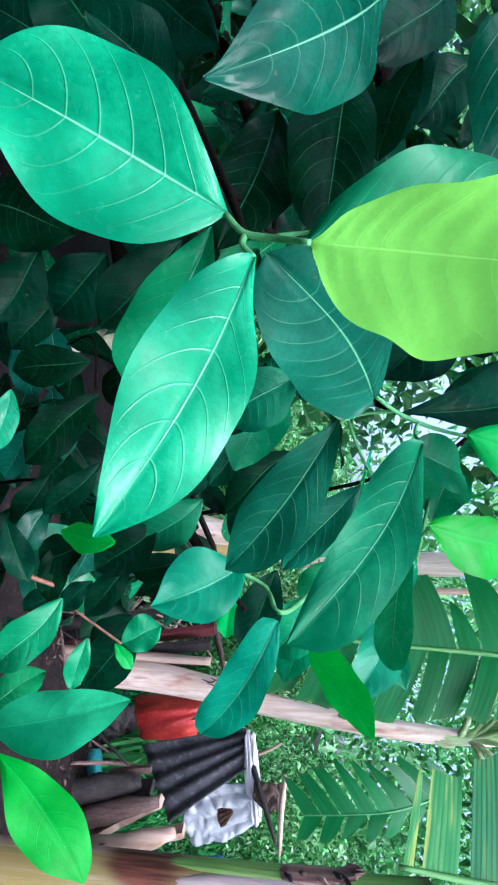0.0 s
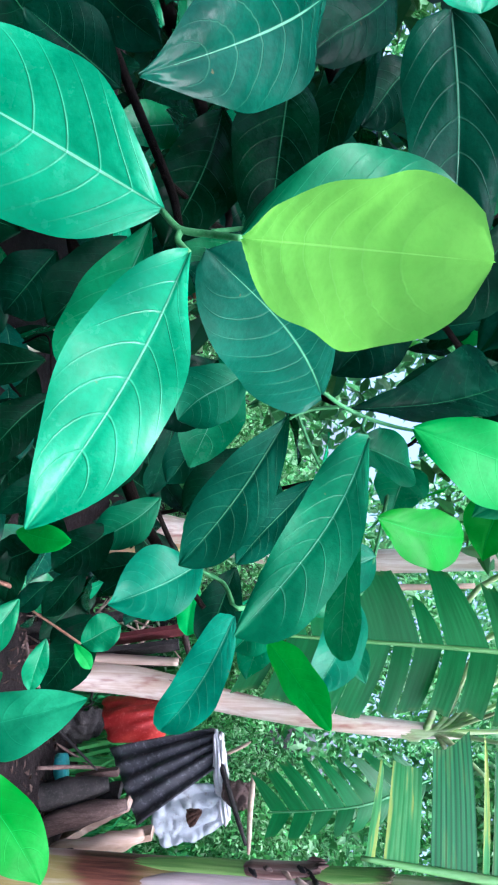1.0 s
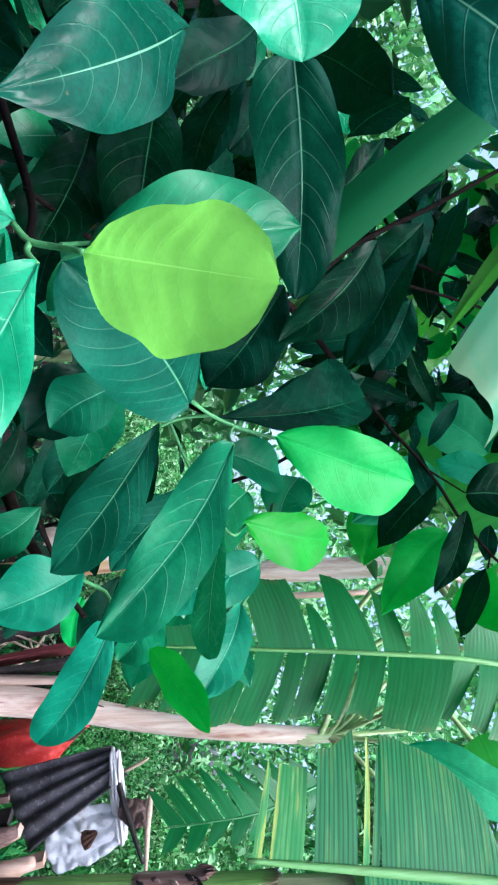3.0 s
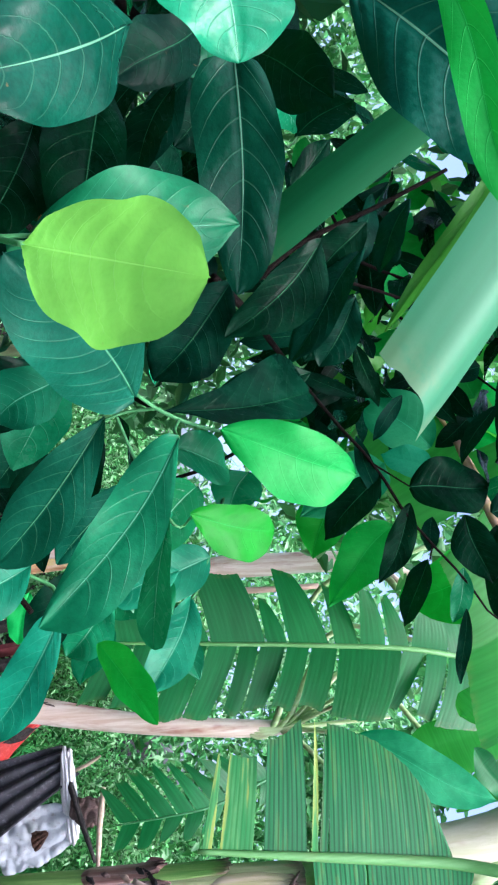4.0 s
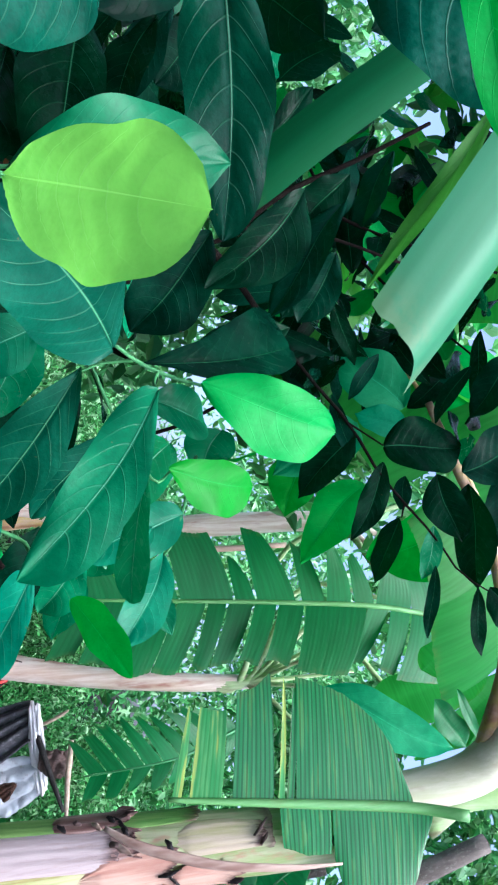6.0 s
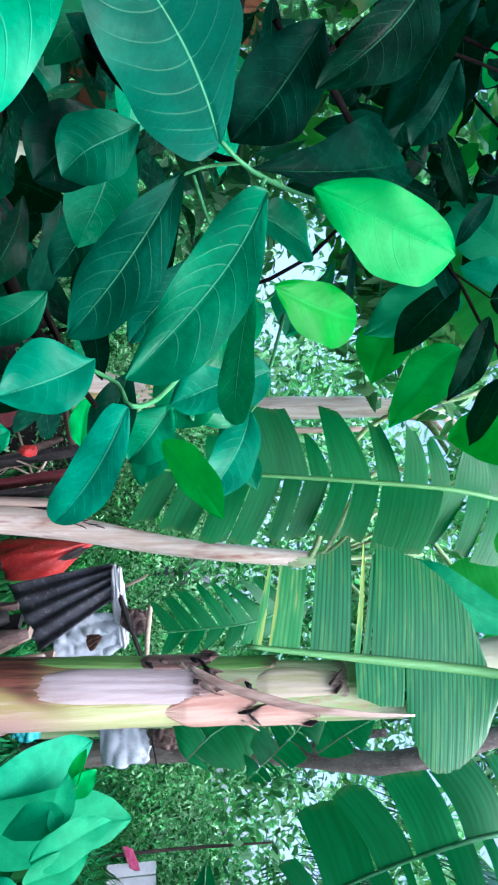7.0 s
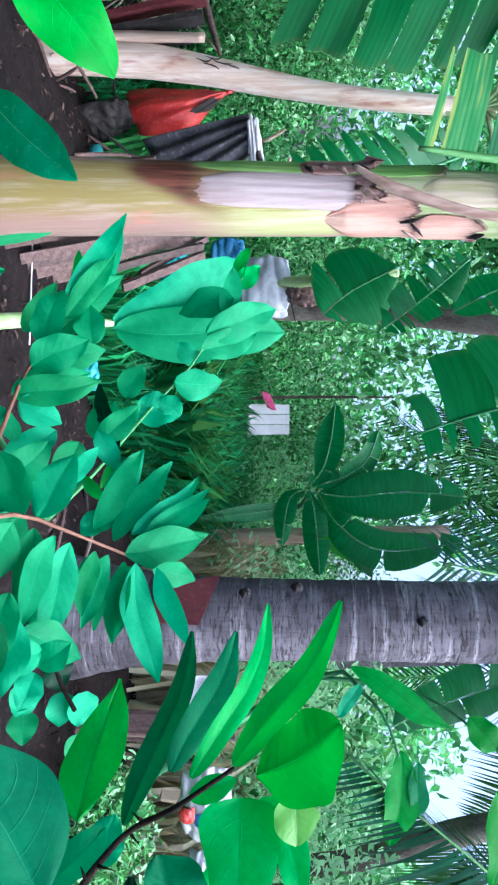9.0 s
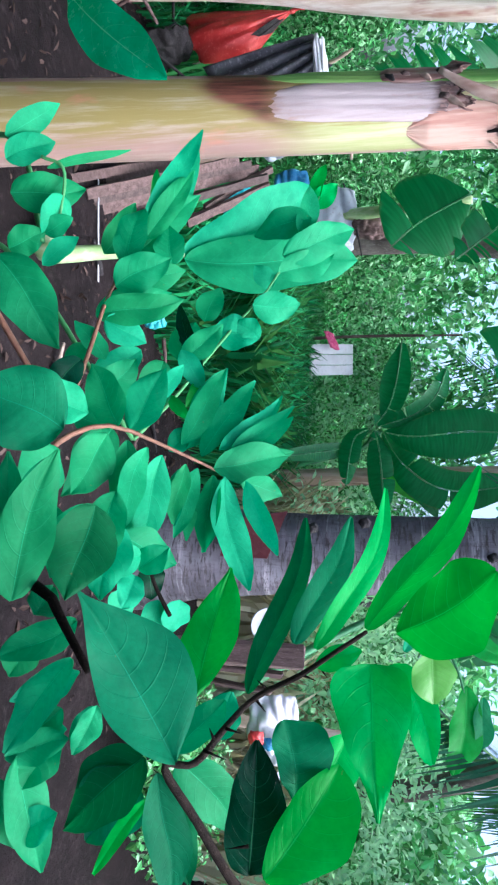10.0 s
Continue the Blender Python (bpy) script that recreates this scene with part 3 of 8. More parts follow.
def foliage(name, places, sizes, material, seed=0, up=0.4, slim=0.45, label="", category="", parent=None, kind="stuff"):
    """Many small folded leaves in one mesh."""
    rng = np.random.RandomState(seed)
    n = len(places)
    d = rng.normal(size=(n, 3)) + (0, 0, -0.3)
    d /= np.linalg.norm(d, axis=1)[:, None]
    f = rng.normal(size=(n, 3)) + (0, 0, up * 3)
    s = np.cross(d, f)
    s /= np.linalg.norm(s, axis=1)[:, None]
    k = np.cross(s, d)
    L = (sizes * rng.uniform(0.6, 1.3, n))[:, None]
    w = L * slim * 0.5
    p = np.asarray(places)
    v = np.stack([p, p + d * L * 0.35 + s * w + k * w * 0.35, p + d * L * 0.4, p + d * L * 0.35 - s * w + k * w * 0.35, p + d * L * 0.75 + s * w * 0.6 + k * w * 0.1, p + d * L - k * L * 0.1, p + d * L * 0.75 - s * w * 0.6 + k * w * 0.1], 1).reshape(-1, 3)
    base = (np.arange(n) * 7)[:, None]
    quads = np.concatenate([base + a for a in ((0, 1, 2), (0, 2, 3))]).tolist() + np.concatenate([base + a for a in ((1, 4, 5, 2), (3, 2, 5, 6))]).tolist()
    ob = link(name, v, quads, material, parent, smooth=False)
    return tagged(ob, label, category, kind=kind)


def grass(name, places, heights, material, seed=0, label="", category="grass"):
    rng = np.random.RandomState(seed)
    n = len(places)
    a = rng.uniform(0, 2 * math.pi, n)
    out = np.stack([np.cos(a), np.sin(a), np.zeros(n)], 1)
    side = np.stack([-np.sin(a), np.cos(a), np.zeros(n)], 1)
    h = (np.asarray(heights) * rng.uniform(0.6, 1.2, n))[:, None]
    w, b = h * 0.028 + 0.0015, h * rng.uniform(0.1, 0.7, n)[:, None]
    up = np.array((0, 0, 1.0))
    p = np.asarray(places)
    v = np.stack([p - side * w, p + side * w, p + up * h * 0.6 + out * b * 0.3 + side * w * 0.9, p + up * h * 0.6 + out * b * 0.3 - side * w * 0.9, p + up * h * 0.85 + out * b], 1).reshape(-1, 3)
    base = (np.arange(n) * 5)[:, None]
    faces = (base + (0, 1, 2, 3)).tolist() + (base + (3, 2, 4)).tolist()
    return tagged(link(name, v, faces, material, smooth=False), label, category, kind="stuff")



def strap(parent, top, bottom, width, facing, material, seed=0, name="lobe", sag=0.05, roll=0.25, cut=0.1):
    """One torn banana lobe: a smooth strap that rolls away along one edge, with a ragged, browned end."""
    rng = np.random.RandomState(seed)
    top, bottom = np.array(top, float), np.array(bottom, float)
    length = np.linalg.norm(bottom - top)
    e1 = unit(bottom - top)
    n = unit(np.array(facing) - e1 * np.dot(facing, e1))
    e2 = np.cross(n, e1)
    nu, nv = 28, 30
    tear = np.interp(np.linspace(0, 1, nv + 1), np.linspace(0, 1, 9), rng.uniform(-1, 1, 9))
    side = np.interp(np.linspace(0, 1, nu + 1), np.linspace(0, 1, 12), rng.uniform(-1, 1, 12))
    pts, uv = [], []
    for i in range(nu + 1):
        for j in range(nv + 1):
            s = i / nu
            v = j / nv * 2 - 1
            reach = length * s + width * s ** 3 * (cut * v + 0.035 * tear[j])
            z = sag * length * 4 * s * (1 - s) - roll * width * (max(0.0, v + 0.1) ** 2 - 0.55 * max(0.0, v - 0.45) ** 2) - 0.06 * width * v * v
            w = v * width / 2 * (1 + 0.015 * side[i] - 0.06 * max(0.0, s - 0.9) * 10)
            pts.append(top + e1 * reach + e2 * w + n * z)
            uv.append((v * width / 2, s))
    return link(name, pts, grid_faces(nu, nv), material, parent, uv=uv)


def rise(x, y):
    """The ground's height."""
    r = math.hypot(x, y)
    return -0.04 + 0.10 * max(0.0, min(r, 12.0) - 4.0) - 0.38 * math.exp(-((x - 0.85) / 0.65) ** 2 - ((y - 3.7) / 0.75) ** 2) + 0.02 * noise.noise((x * 1.7, y * 1.7, 0)) + 0.008 * noise.noise((x * 9, y * 9, 3))


# ---- ground ----
def make_ground():
    a = np.concatenate([np.linspace(-60, -8, 14), np.linspace(-7.5, 7.5, 121), np.linspace(8, 60, 14)])
    v = [(x, y, rise(x, y)) for x in a for y in a]
    tagged(link("ground", v, grid_faces(len(a) - 1, len(a) - 1), SOIL, at=(0, 0, 0)), "dark brown damp soil with leaf litter", "ground", kind="structure")


make_ground()


def on_ground(rng, n, x0, x1, y0, y1, up=0.0):
    p = np.stack([rng.uniform(x0, x1, n), rng.uniform(y0, y1, n), np.zeros(n)], 1)
    p[:, 2] = [rise(x, y) + up for x, y in p[:, :2]]
    return p


# ---- jackfruit tree ----
jackfruit_tree = thing("jackfruit_tree", (-1.15, 1.55, 0), "jackfruit tree with broad glossy dark green leaves", "tree")
tube("trunk", [(-1.15, 1.55, -0.05), (-1.12, 1.52, 0.8), (-1.2, 1.5, 1.7), (-1.1, 1.55, 2.6)], (0.11, 0.09, 0.07, 0.05), BARK, jackfruit_tree, "grey-brown bark", 14, 20, 0.05)
tube("limb", [(-1.13, 1.52, 0.9), (-0.8, 1.3, 1.1), (-0.45, 1.05, 1.12), (-0.17, 0.98, 1.08)], (0.03, 0.022, 0.012, 0.007), TWIG, jackfruit_tree)
tube("limb", [(-1.2, 1.5, 1.6), (-0.9, 1.3, 1.75), (-0.6, 1.3, 1.9), (-0.3, 1.4, 2.1)], (0.03, 0.02, 0.012, 0.006), TWIG, jackfruit_tree)
tube("limb", [(-1.13, 1.52, 0.7), (-0.7, 1.2, 0.85), (-0.3, 0.9, 0.95), (-0.2, 0.5, 0.93)], (0.026, 0.014, 0.005, 0.002), TWIG, jackfruit_tree)
tube("limb", [(-1.15, 1.5, 0.5), (-0.5, 1.3, 0.6), (0.05, 1.1, 0.75), (0.25, 0.98, 0.9)], (0.028, 0.02, 0.012, 0.004), TWIG, jackfruit_tree)
leaf(jackfruit_tree, (-0.135, 0.386, 0.950), (-0.212, 0.353, 0.808), 0.098, (0.18, -0.98, 0.13), 0.05, 0.12, JACK, seed=1, form=(0.80, 1.05, 1.10, 0.95, 0.51, -0.000, -0.001))
leaf(jackfruit_tree, (-0.104, 0.371, 0.967), (0.044, 0.302, 0.898), 0.061, (-0.24, -0.90, 0.37), 0.05, 0.15, JACK, seed=2, form=(1.35, 0.85, 0.80, 1.05, 0.46, 0.035, 0.000))
leaf(jackfruit_tree, (-0.102, 0.340, 1.000), (-0.056, 0.224, 1.091), 0.065, (0.09, -0.60, -0.79), 0.04, 0.22, LIME, "blunt", seed=3, quilt=2.0, wave=0.25, scallop=1.25, form=(0.95, 0.36, 0.75, 0.46, 0.42, 0.001, 0.000))
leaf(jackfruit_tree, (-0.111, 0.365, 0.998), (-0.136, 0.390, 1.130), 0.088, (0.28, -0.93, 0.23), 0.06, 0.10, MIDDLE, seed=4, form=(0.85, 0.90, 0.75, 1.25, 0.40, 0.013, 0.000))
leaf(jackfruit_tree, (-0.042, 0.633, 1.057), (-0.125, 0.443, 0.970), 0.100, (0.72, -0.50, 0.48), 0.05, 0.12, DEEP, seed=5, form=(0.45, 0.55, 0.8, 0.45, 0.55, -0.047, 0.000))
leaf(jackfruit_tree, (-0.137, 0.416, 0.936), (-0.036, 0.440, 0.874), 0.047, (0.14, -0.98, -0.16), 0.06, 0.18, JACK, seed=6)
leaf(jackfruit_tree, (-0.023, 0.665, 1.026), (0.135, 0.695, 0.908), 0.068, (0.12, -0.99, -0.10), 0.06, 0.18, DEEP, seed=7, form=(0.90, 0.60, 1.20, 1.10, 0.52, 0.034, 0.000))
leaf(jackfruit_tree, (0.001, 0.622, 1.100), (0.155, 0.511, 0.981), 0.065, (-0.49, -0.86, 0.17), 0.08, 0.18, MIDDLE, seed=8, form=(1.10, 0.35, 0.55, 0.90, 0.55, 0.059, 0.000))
leaf(jackfruit_tree, (0.082, 0.632, 1.090), (0.213, 0.630, 1.073), 0.035, (-0.10, -0.83, -0.55), 0.06, 0.18, JACK, seed=9, form=(0.85, 0.35, 1.05, 0.45, 0.53, -0.002, 0.000))
leaf(jackfruit_tree, (-0.008, 0.640, 1.146), (0.045, 0.693, 1.309), 0.081, (0.17, -0.95, 0.25), 0.06, 0.10, FRESH, seed=10, form=(0.85, 0.85, 0.85, 0.55, 0.42, -0.017, 0.000))
leaf(jackfruit_tree, (0.082, 0.668, 1.114), (0.115, 0.760, 1.226), 0.062, (0.09, -0.79, 0.61), 0.06, 0.10, FRESH, seed=11, form=(0.80, 0.75, 0.75, 0.55, 0.41, -0.026, 0.000))
leaf(jackfruit_tree, (-0.029, 0.681, 1.083), (-0.061, 0.776, 1.277), 0.089, (-0.50, -0.80, 0.32), 0.06, 0.18, DARK, seed=12, form=(1.25, 0.20, 0.80, 0.20, 0.66, -0.076, 0.000))
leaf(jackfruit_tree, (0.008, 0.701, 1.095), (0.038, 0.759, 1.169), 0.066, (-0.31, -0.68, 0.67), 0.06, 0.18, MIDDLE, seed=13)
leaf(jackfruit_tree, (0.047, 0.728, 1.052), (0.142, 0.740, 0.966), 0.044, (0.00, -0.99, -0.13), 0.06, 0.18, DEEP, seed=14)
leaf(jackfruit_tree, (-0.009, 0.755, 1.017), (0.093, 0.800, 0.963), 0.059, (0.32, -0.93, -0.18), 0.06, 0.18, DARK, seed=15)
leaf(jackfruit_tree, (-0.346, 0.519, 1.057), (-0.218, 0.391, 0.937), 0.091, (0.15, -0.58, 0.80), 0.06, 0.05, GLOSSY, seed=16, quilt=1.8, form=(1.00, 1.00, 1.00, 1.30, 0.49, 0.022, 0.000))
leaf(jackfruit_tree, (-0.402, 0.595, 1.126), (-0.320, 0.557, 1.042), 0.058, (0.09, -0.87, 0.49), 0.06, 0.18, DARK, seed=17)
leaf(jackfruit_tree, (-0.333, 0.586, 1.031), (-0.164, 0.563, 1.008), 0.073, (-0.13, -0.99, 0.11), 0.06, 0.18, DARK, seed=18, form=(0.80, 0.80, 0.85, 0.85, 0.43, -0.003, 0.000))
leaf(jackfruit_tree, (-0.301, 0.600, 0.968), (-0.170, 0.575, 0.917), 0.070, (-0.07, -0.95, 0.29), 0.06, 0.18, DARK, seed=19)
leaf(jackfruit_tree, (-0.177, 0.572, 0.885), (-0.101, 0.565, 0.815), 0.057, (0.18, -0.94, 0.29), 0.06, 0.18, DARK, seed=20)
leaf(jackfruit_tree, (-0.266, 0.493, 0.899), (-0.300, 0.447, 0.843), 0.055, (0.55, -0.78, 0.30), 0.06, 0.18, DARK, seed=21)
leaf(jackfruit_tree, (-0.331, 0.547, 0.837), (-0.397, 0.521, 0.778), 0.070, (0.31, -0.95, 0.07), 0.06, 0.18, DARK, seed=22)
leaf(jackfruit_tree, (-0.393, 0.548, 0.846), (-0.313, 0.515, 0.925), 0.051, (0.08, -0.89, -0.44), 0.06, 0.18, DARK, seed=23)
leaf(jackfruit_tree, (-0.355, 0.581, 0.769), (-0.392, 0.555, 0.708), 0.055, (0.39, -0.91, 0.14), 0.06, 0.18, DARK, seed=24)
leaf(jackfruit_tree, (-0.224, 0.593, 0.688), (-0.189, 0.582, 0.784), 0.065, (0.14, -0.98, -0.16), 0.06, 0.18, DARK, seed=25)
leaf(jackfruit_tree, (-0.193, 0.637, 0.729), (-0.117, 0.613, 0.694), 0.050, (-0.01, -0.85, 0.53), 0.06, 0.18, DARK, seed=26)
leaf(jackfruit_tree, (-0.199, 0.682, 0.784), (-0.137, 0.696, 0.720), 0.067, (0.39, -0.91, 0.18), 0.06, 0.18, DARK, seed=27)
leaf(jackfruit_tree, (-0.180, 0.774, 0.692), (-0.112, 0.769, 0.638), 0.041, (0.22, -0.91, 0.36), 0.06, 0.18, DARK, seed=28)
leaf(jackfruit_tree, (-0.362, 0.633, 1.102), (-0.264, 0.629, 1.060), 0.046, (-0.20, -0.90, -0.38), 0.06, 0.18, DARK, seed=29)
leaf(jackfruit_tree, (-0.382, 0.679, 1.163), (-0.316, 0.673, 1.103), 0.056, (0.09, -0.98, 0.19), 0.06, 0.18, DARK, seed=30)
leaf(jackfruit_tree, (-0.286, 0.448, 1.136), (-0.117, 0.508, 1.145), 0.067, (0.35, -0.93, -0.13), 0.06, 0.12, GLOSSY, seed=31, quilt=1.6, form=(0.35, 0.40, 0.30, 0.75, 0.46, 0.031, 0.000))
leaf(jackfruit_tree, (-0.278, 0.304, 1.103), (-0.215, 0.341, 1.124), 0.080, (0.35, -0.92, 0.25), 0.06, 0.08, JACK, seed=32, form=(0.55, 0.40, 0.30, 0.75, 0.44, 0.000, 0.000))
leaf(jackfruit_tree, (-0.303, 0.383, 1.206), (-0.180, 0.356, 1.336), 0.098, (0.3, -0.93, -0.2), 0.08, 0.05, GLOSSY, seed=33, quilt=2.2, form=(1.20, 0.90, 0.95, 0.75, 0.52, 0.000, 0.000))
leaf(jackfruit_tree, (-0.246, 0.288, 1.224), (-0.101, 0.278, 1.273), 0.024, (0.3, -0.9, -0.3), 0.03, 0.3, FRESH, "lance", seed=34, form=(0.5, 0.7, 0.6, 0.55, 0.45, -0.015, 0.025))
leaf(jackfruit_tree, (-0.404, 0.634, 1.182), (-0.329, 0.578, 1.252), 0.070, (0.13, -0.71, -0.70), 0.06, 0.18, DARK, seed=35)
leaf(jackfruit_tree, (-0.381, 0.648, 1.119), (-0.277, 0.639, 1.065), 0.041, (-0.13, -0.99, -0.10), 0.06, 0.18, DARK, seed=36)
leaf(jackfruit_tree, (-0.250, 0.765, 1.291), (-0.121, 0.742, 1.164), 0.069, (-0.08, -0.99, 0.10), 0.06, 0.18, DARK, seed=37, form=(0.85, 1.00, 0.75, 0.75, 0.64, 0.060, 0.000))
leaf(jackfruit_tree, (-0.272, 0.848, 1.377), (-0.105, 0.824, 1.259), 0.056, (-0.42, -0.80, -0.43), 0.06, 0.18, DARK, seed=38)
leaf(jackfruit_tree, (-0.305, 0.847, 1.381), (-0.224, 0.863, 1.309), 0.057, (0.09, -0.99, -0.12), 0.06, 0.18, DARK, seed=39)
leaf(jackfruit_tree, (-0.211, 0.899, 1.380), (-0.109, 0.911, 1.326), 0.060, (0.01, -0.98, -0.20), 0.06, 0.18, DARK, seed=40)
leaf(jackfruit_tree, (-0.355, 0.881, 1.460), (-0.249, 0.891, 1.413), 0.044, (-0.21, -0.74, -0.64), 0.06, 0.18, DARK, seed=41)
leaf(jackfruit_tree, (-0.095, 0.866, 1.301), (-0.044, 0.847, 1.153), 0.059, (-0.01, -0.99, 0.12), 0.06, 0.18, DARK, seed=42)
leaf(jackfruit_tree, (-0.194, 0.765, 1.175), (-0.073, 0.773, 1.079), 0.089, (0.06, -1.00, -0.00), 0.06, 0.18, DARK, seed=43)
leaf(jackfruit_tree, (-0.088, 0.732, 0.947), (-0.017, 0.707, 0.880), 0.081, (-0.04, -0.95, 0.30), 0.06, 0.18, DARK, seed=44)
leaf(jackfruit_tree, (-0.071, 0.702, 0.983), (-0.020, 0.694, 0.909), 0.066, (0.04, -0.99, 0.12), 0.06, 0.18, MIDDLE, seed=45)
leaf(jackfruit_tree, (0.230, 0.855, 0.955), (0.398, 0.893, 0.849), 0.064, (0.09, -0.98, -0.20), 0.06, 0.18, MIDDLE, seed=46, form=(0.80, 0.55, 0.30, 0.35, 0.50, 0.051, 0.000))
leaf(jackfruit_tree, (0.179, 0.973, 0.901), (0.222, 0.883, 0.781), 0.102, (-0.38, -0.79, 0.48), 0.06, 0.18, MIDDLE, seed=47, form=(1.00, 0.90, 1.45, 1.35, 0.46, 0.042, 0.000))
leaf(jackfruit_tree, (0.304, 0.991, 0.996), (0.397, 0.900, 1.082), 0.056, (-0.35, -0.78, -0.52), 0.06, 0.18, FRESH, seed=48, form=(0.70, 0.75, 0.70, 0.70, 0.63, 0.027, 0.000))
leaf(jackfruit_tree, (0.388, 0.863, 0.569), (0.334, 0.841, 0.764), 0.082, (-0.23, -0.96, -0.17), 0.06, 0.18, SHRUB, seed=49, form=(0.60, 0.85, 0.80, 0.95, 0.44, -0.017, 0.000))
leaf(jackfruit_tree, (0.394, 0.806, 0.602), (0.539, 0.787, 0.721), 0.076, (-0.43, -0.82, 0.38), 0.06, 0.10, FRESH, seed=50, form=(0.95, 0.60, 1.40, 1.15, 0.46, 0.033, 0.000))
leaf(jackfruit_tree, (0.235, 0.968, 0.624), (0.339, 0.939, 0.523), 0.063, (-0.07, -0.97, 0.21), 0.06, 0.18, JACK, seed=51)
leaf(jackfruit_tree, (0.405, 0.957, 0.505), (0.346, 0.966, 0.598), 0.051, (-0.11, -0.99, 0.03), 0.06, 0.18, JACK, seed=52)
leaf(jackfruit_tree, (0.324, 1.069, 0.628), (0.410, 1.067, 0.600), 0.036, (0.04, -0.97, 0.23), 0.06, 0.18, JACK, seed=53)
leaf(jackfruit_tree, (0.334, 1.075, 0.684), (0.305, 1.081, 0.749), 0.058, (-0.18, -0.98, 0.02), 0.06, 0.18, JACK, seed=54)
leaf(jackfruit_tree, (0.313, 1.174, 0.675), (0.364, 1.167, 0.599), 0.056, (-0.10, -0.99, 0.03), 0.06, 0.18, DARK, seed=55)
leaf(jackfruit_tree, (0.334, 1.074, 0.674), (0.376, 1.076, 0.700), 0.021, (-0.16, -0.92, 0.36), 0.06, 0.18, FRESH, seed=56)
leaf(jackfruit_tree, (0.184, 0.979, 0.729), (0.261, 0.972, 0.657), 0.043, (0.00, -1.00, 0.10), 0.06, 0.18, DARK, seed=57)
leaf(jackfruit_tree, (0.165, 1.069, 0.623), (0.202, 1.062, 0.549), 0.070, (-0.02, -1.00, 0.09), 0.06, 0.18, DARK, seed=58)
leaf(jackfruit_tree, (0.126, 0.920, 0.642), (0.135, 0.878, 0.730), 0.039, (-0.27, -0.88, -0.39), 0.06, 0.18, FRESH, seed=59)
leaf(jackfruit_tree, (0.124, 0.982, 0.768), (0.193, 0.973, 0.674), 0.068, (-0.02, -1.00, 0.08), 0.06, 0.18, DARK, seed=60)
leaf(jackfruit_tree, (0.086, 0.989, 0.835), (0.154, 0.979, 0.734), 0.064, (-0.03, -1.00, 0.08), 0.06, 0.18, MIDDLE, seed=61)
leaf(jackfruit_tree, (0.031, 0.974, 0.683), (0.107, 0.966, 0.594), 0.043, (0.09, -0.98, 0.17), 0.06, 0.18, DARK, seed=62)
leaf(jackfruit_tree, (-0.072, 0.974, 0.679), (0.031, 0.963, 0.568), 0.068, (0.15, -0.96, 0.23), 0.06, 0.18, DARK, seed=63)
leaf(jackfruit_tree, (-0.117, 0.924, 0.683), (-0.104, 0.913, 0.571), 0.058, (0.15, -0.98, 0.11), 0.06, 0.18, DARK, seed=64)
leaf(jackfruit_tree, (0.052, 1.063, 0.567), (0.137, 1.058, 0.507), 0.052, (0.12, -0.96, 0.26), 0.06, 0.18, DARK, seed=65)
leaf(jackfruit_tree, (-0.107, 1.061, 0.539), (0.006, 1.057, 0.502), 0.056, (0.10, -0.91, 0.39), 0.06, 0.18, DARK, seed=66)
leaf(jackfruit_tree, (-0.072, 0.865, 0.592), (0.012, 0.863, 0.570), 0.038, (0.09, -0.90, 0.42), 0.06, 0.18, JACK, seed=67)
leaf(jackfruit_tree, (0.116, 0.960, 0.539), (0.210, 0.963, 0.573), 0.043, (-0.12, -0.90, 0.43), 0.06, 0.18, DARK, seed=68)
leaf(jackfruit_tree, (0.251, 1.114, 0.567), (0.290, 1.107, 0.499), 0.044, (-0.04, -1.00, 0.07), 0.06, 0.18, DARK, seed=69)
leaf(jackfruit_tree, (0.230, 1.070, 0.637), (0.277, 1.065, 0.581), 0.037, (-0.01, -1.00, 0.09), 0.06, 0.18, DARK, seed=70)
leaf(jackfruit_tree, (0.013, 0.952, 0.973), (0.102, 0.942, 0.876), 0.057, (-0.04, -1.00, 0.06), 0.06, 0.18, DARK, seed=71)
leaf(jackfruit_tree, (-0.046, 0.998, 0.929), (0.065, 0.990, 0.844), 0.068, (0.01, -0.99, 0.10), 0.06, 0.18, DEEP, seed=72)
leaf(jackfruit_tree, (0.212, 1.099, 0.940), (0.343, 1.094, 0.884), 0.075, (-0.04, -1.00, -0.01), 0.06, 0.18, DARK, seed=73)
leaf(jackfruit_tree, (0.262, 1.192, 0.864), (0.354, 1.190, 0.843), 0.046, (-0.01, -1.00, 0.07), 0.06, 0.18, FRESH, seed=74)
leaf(jackfruit_tree, (0.282, 1.206, 1.006), (0.384, 1.198, 0.925), 0.092, (-0.14, -0.99, -0.08), 0.06, 0.18, JACK, seed=75)
leaf(jackfruit_tree, (0.221, 1.214, 1.087), (0.313, 1.204, 0.986), 0.112, (-0.18, -0.98, -0.07), 0.06, 0.18, JACK, seed=76)
leaf(jackfruit_tree, (0.323, 1.217, 1.118), (0.231, 1.209, 1.037), 0.092, (-0.02, -0.99, 0.12), 0.06, 0.18, JACK, seed=77)
leaf(jackfruit_tree, (0.211, 1.184, 0.772), (0.231, 1.174, 0.670), 0.051, (-0.15, -0.99, 0.07), 0.06, 0.18, DARK, seed=78)
leaf(jackfruit_tree, (0.552, 0.803, 0.554), (0.600, 0.656, 0.696), 0.059, (-0.69, -0.61, -0.39), 0.06, 0.18, JACK, seed=79)
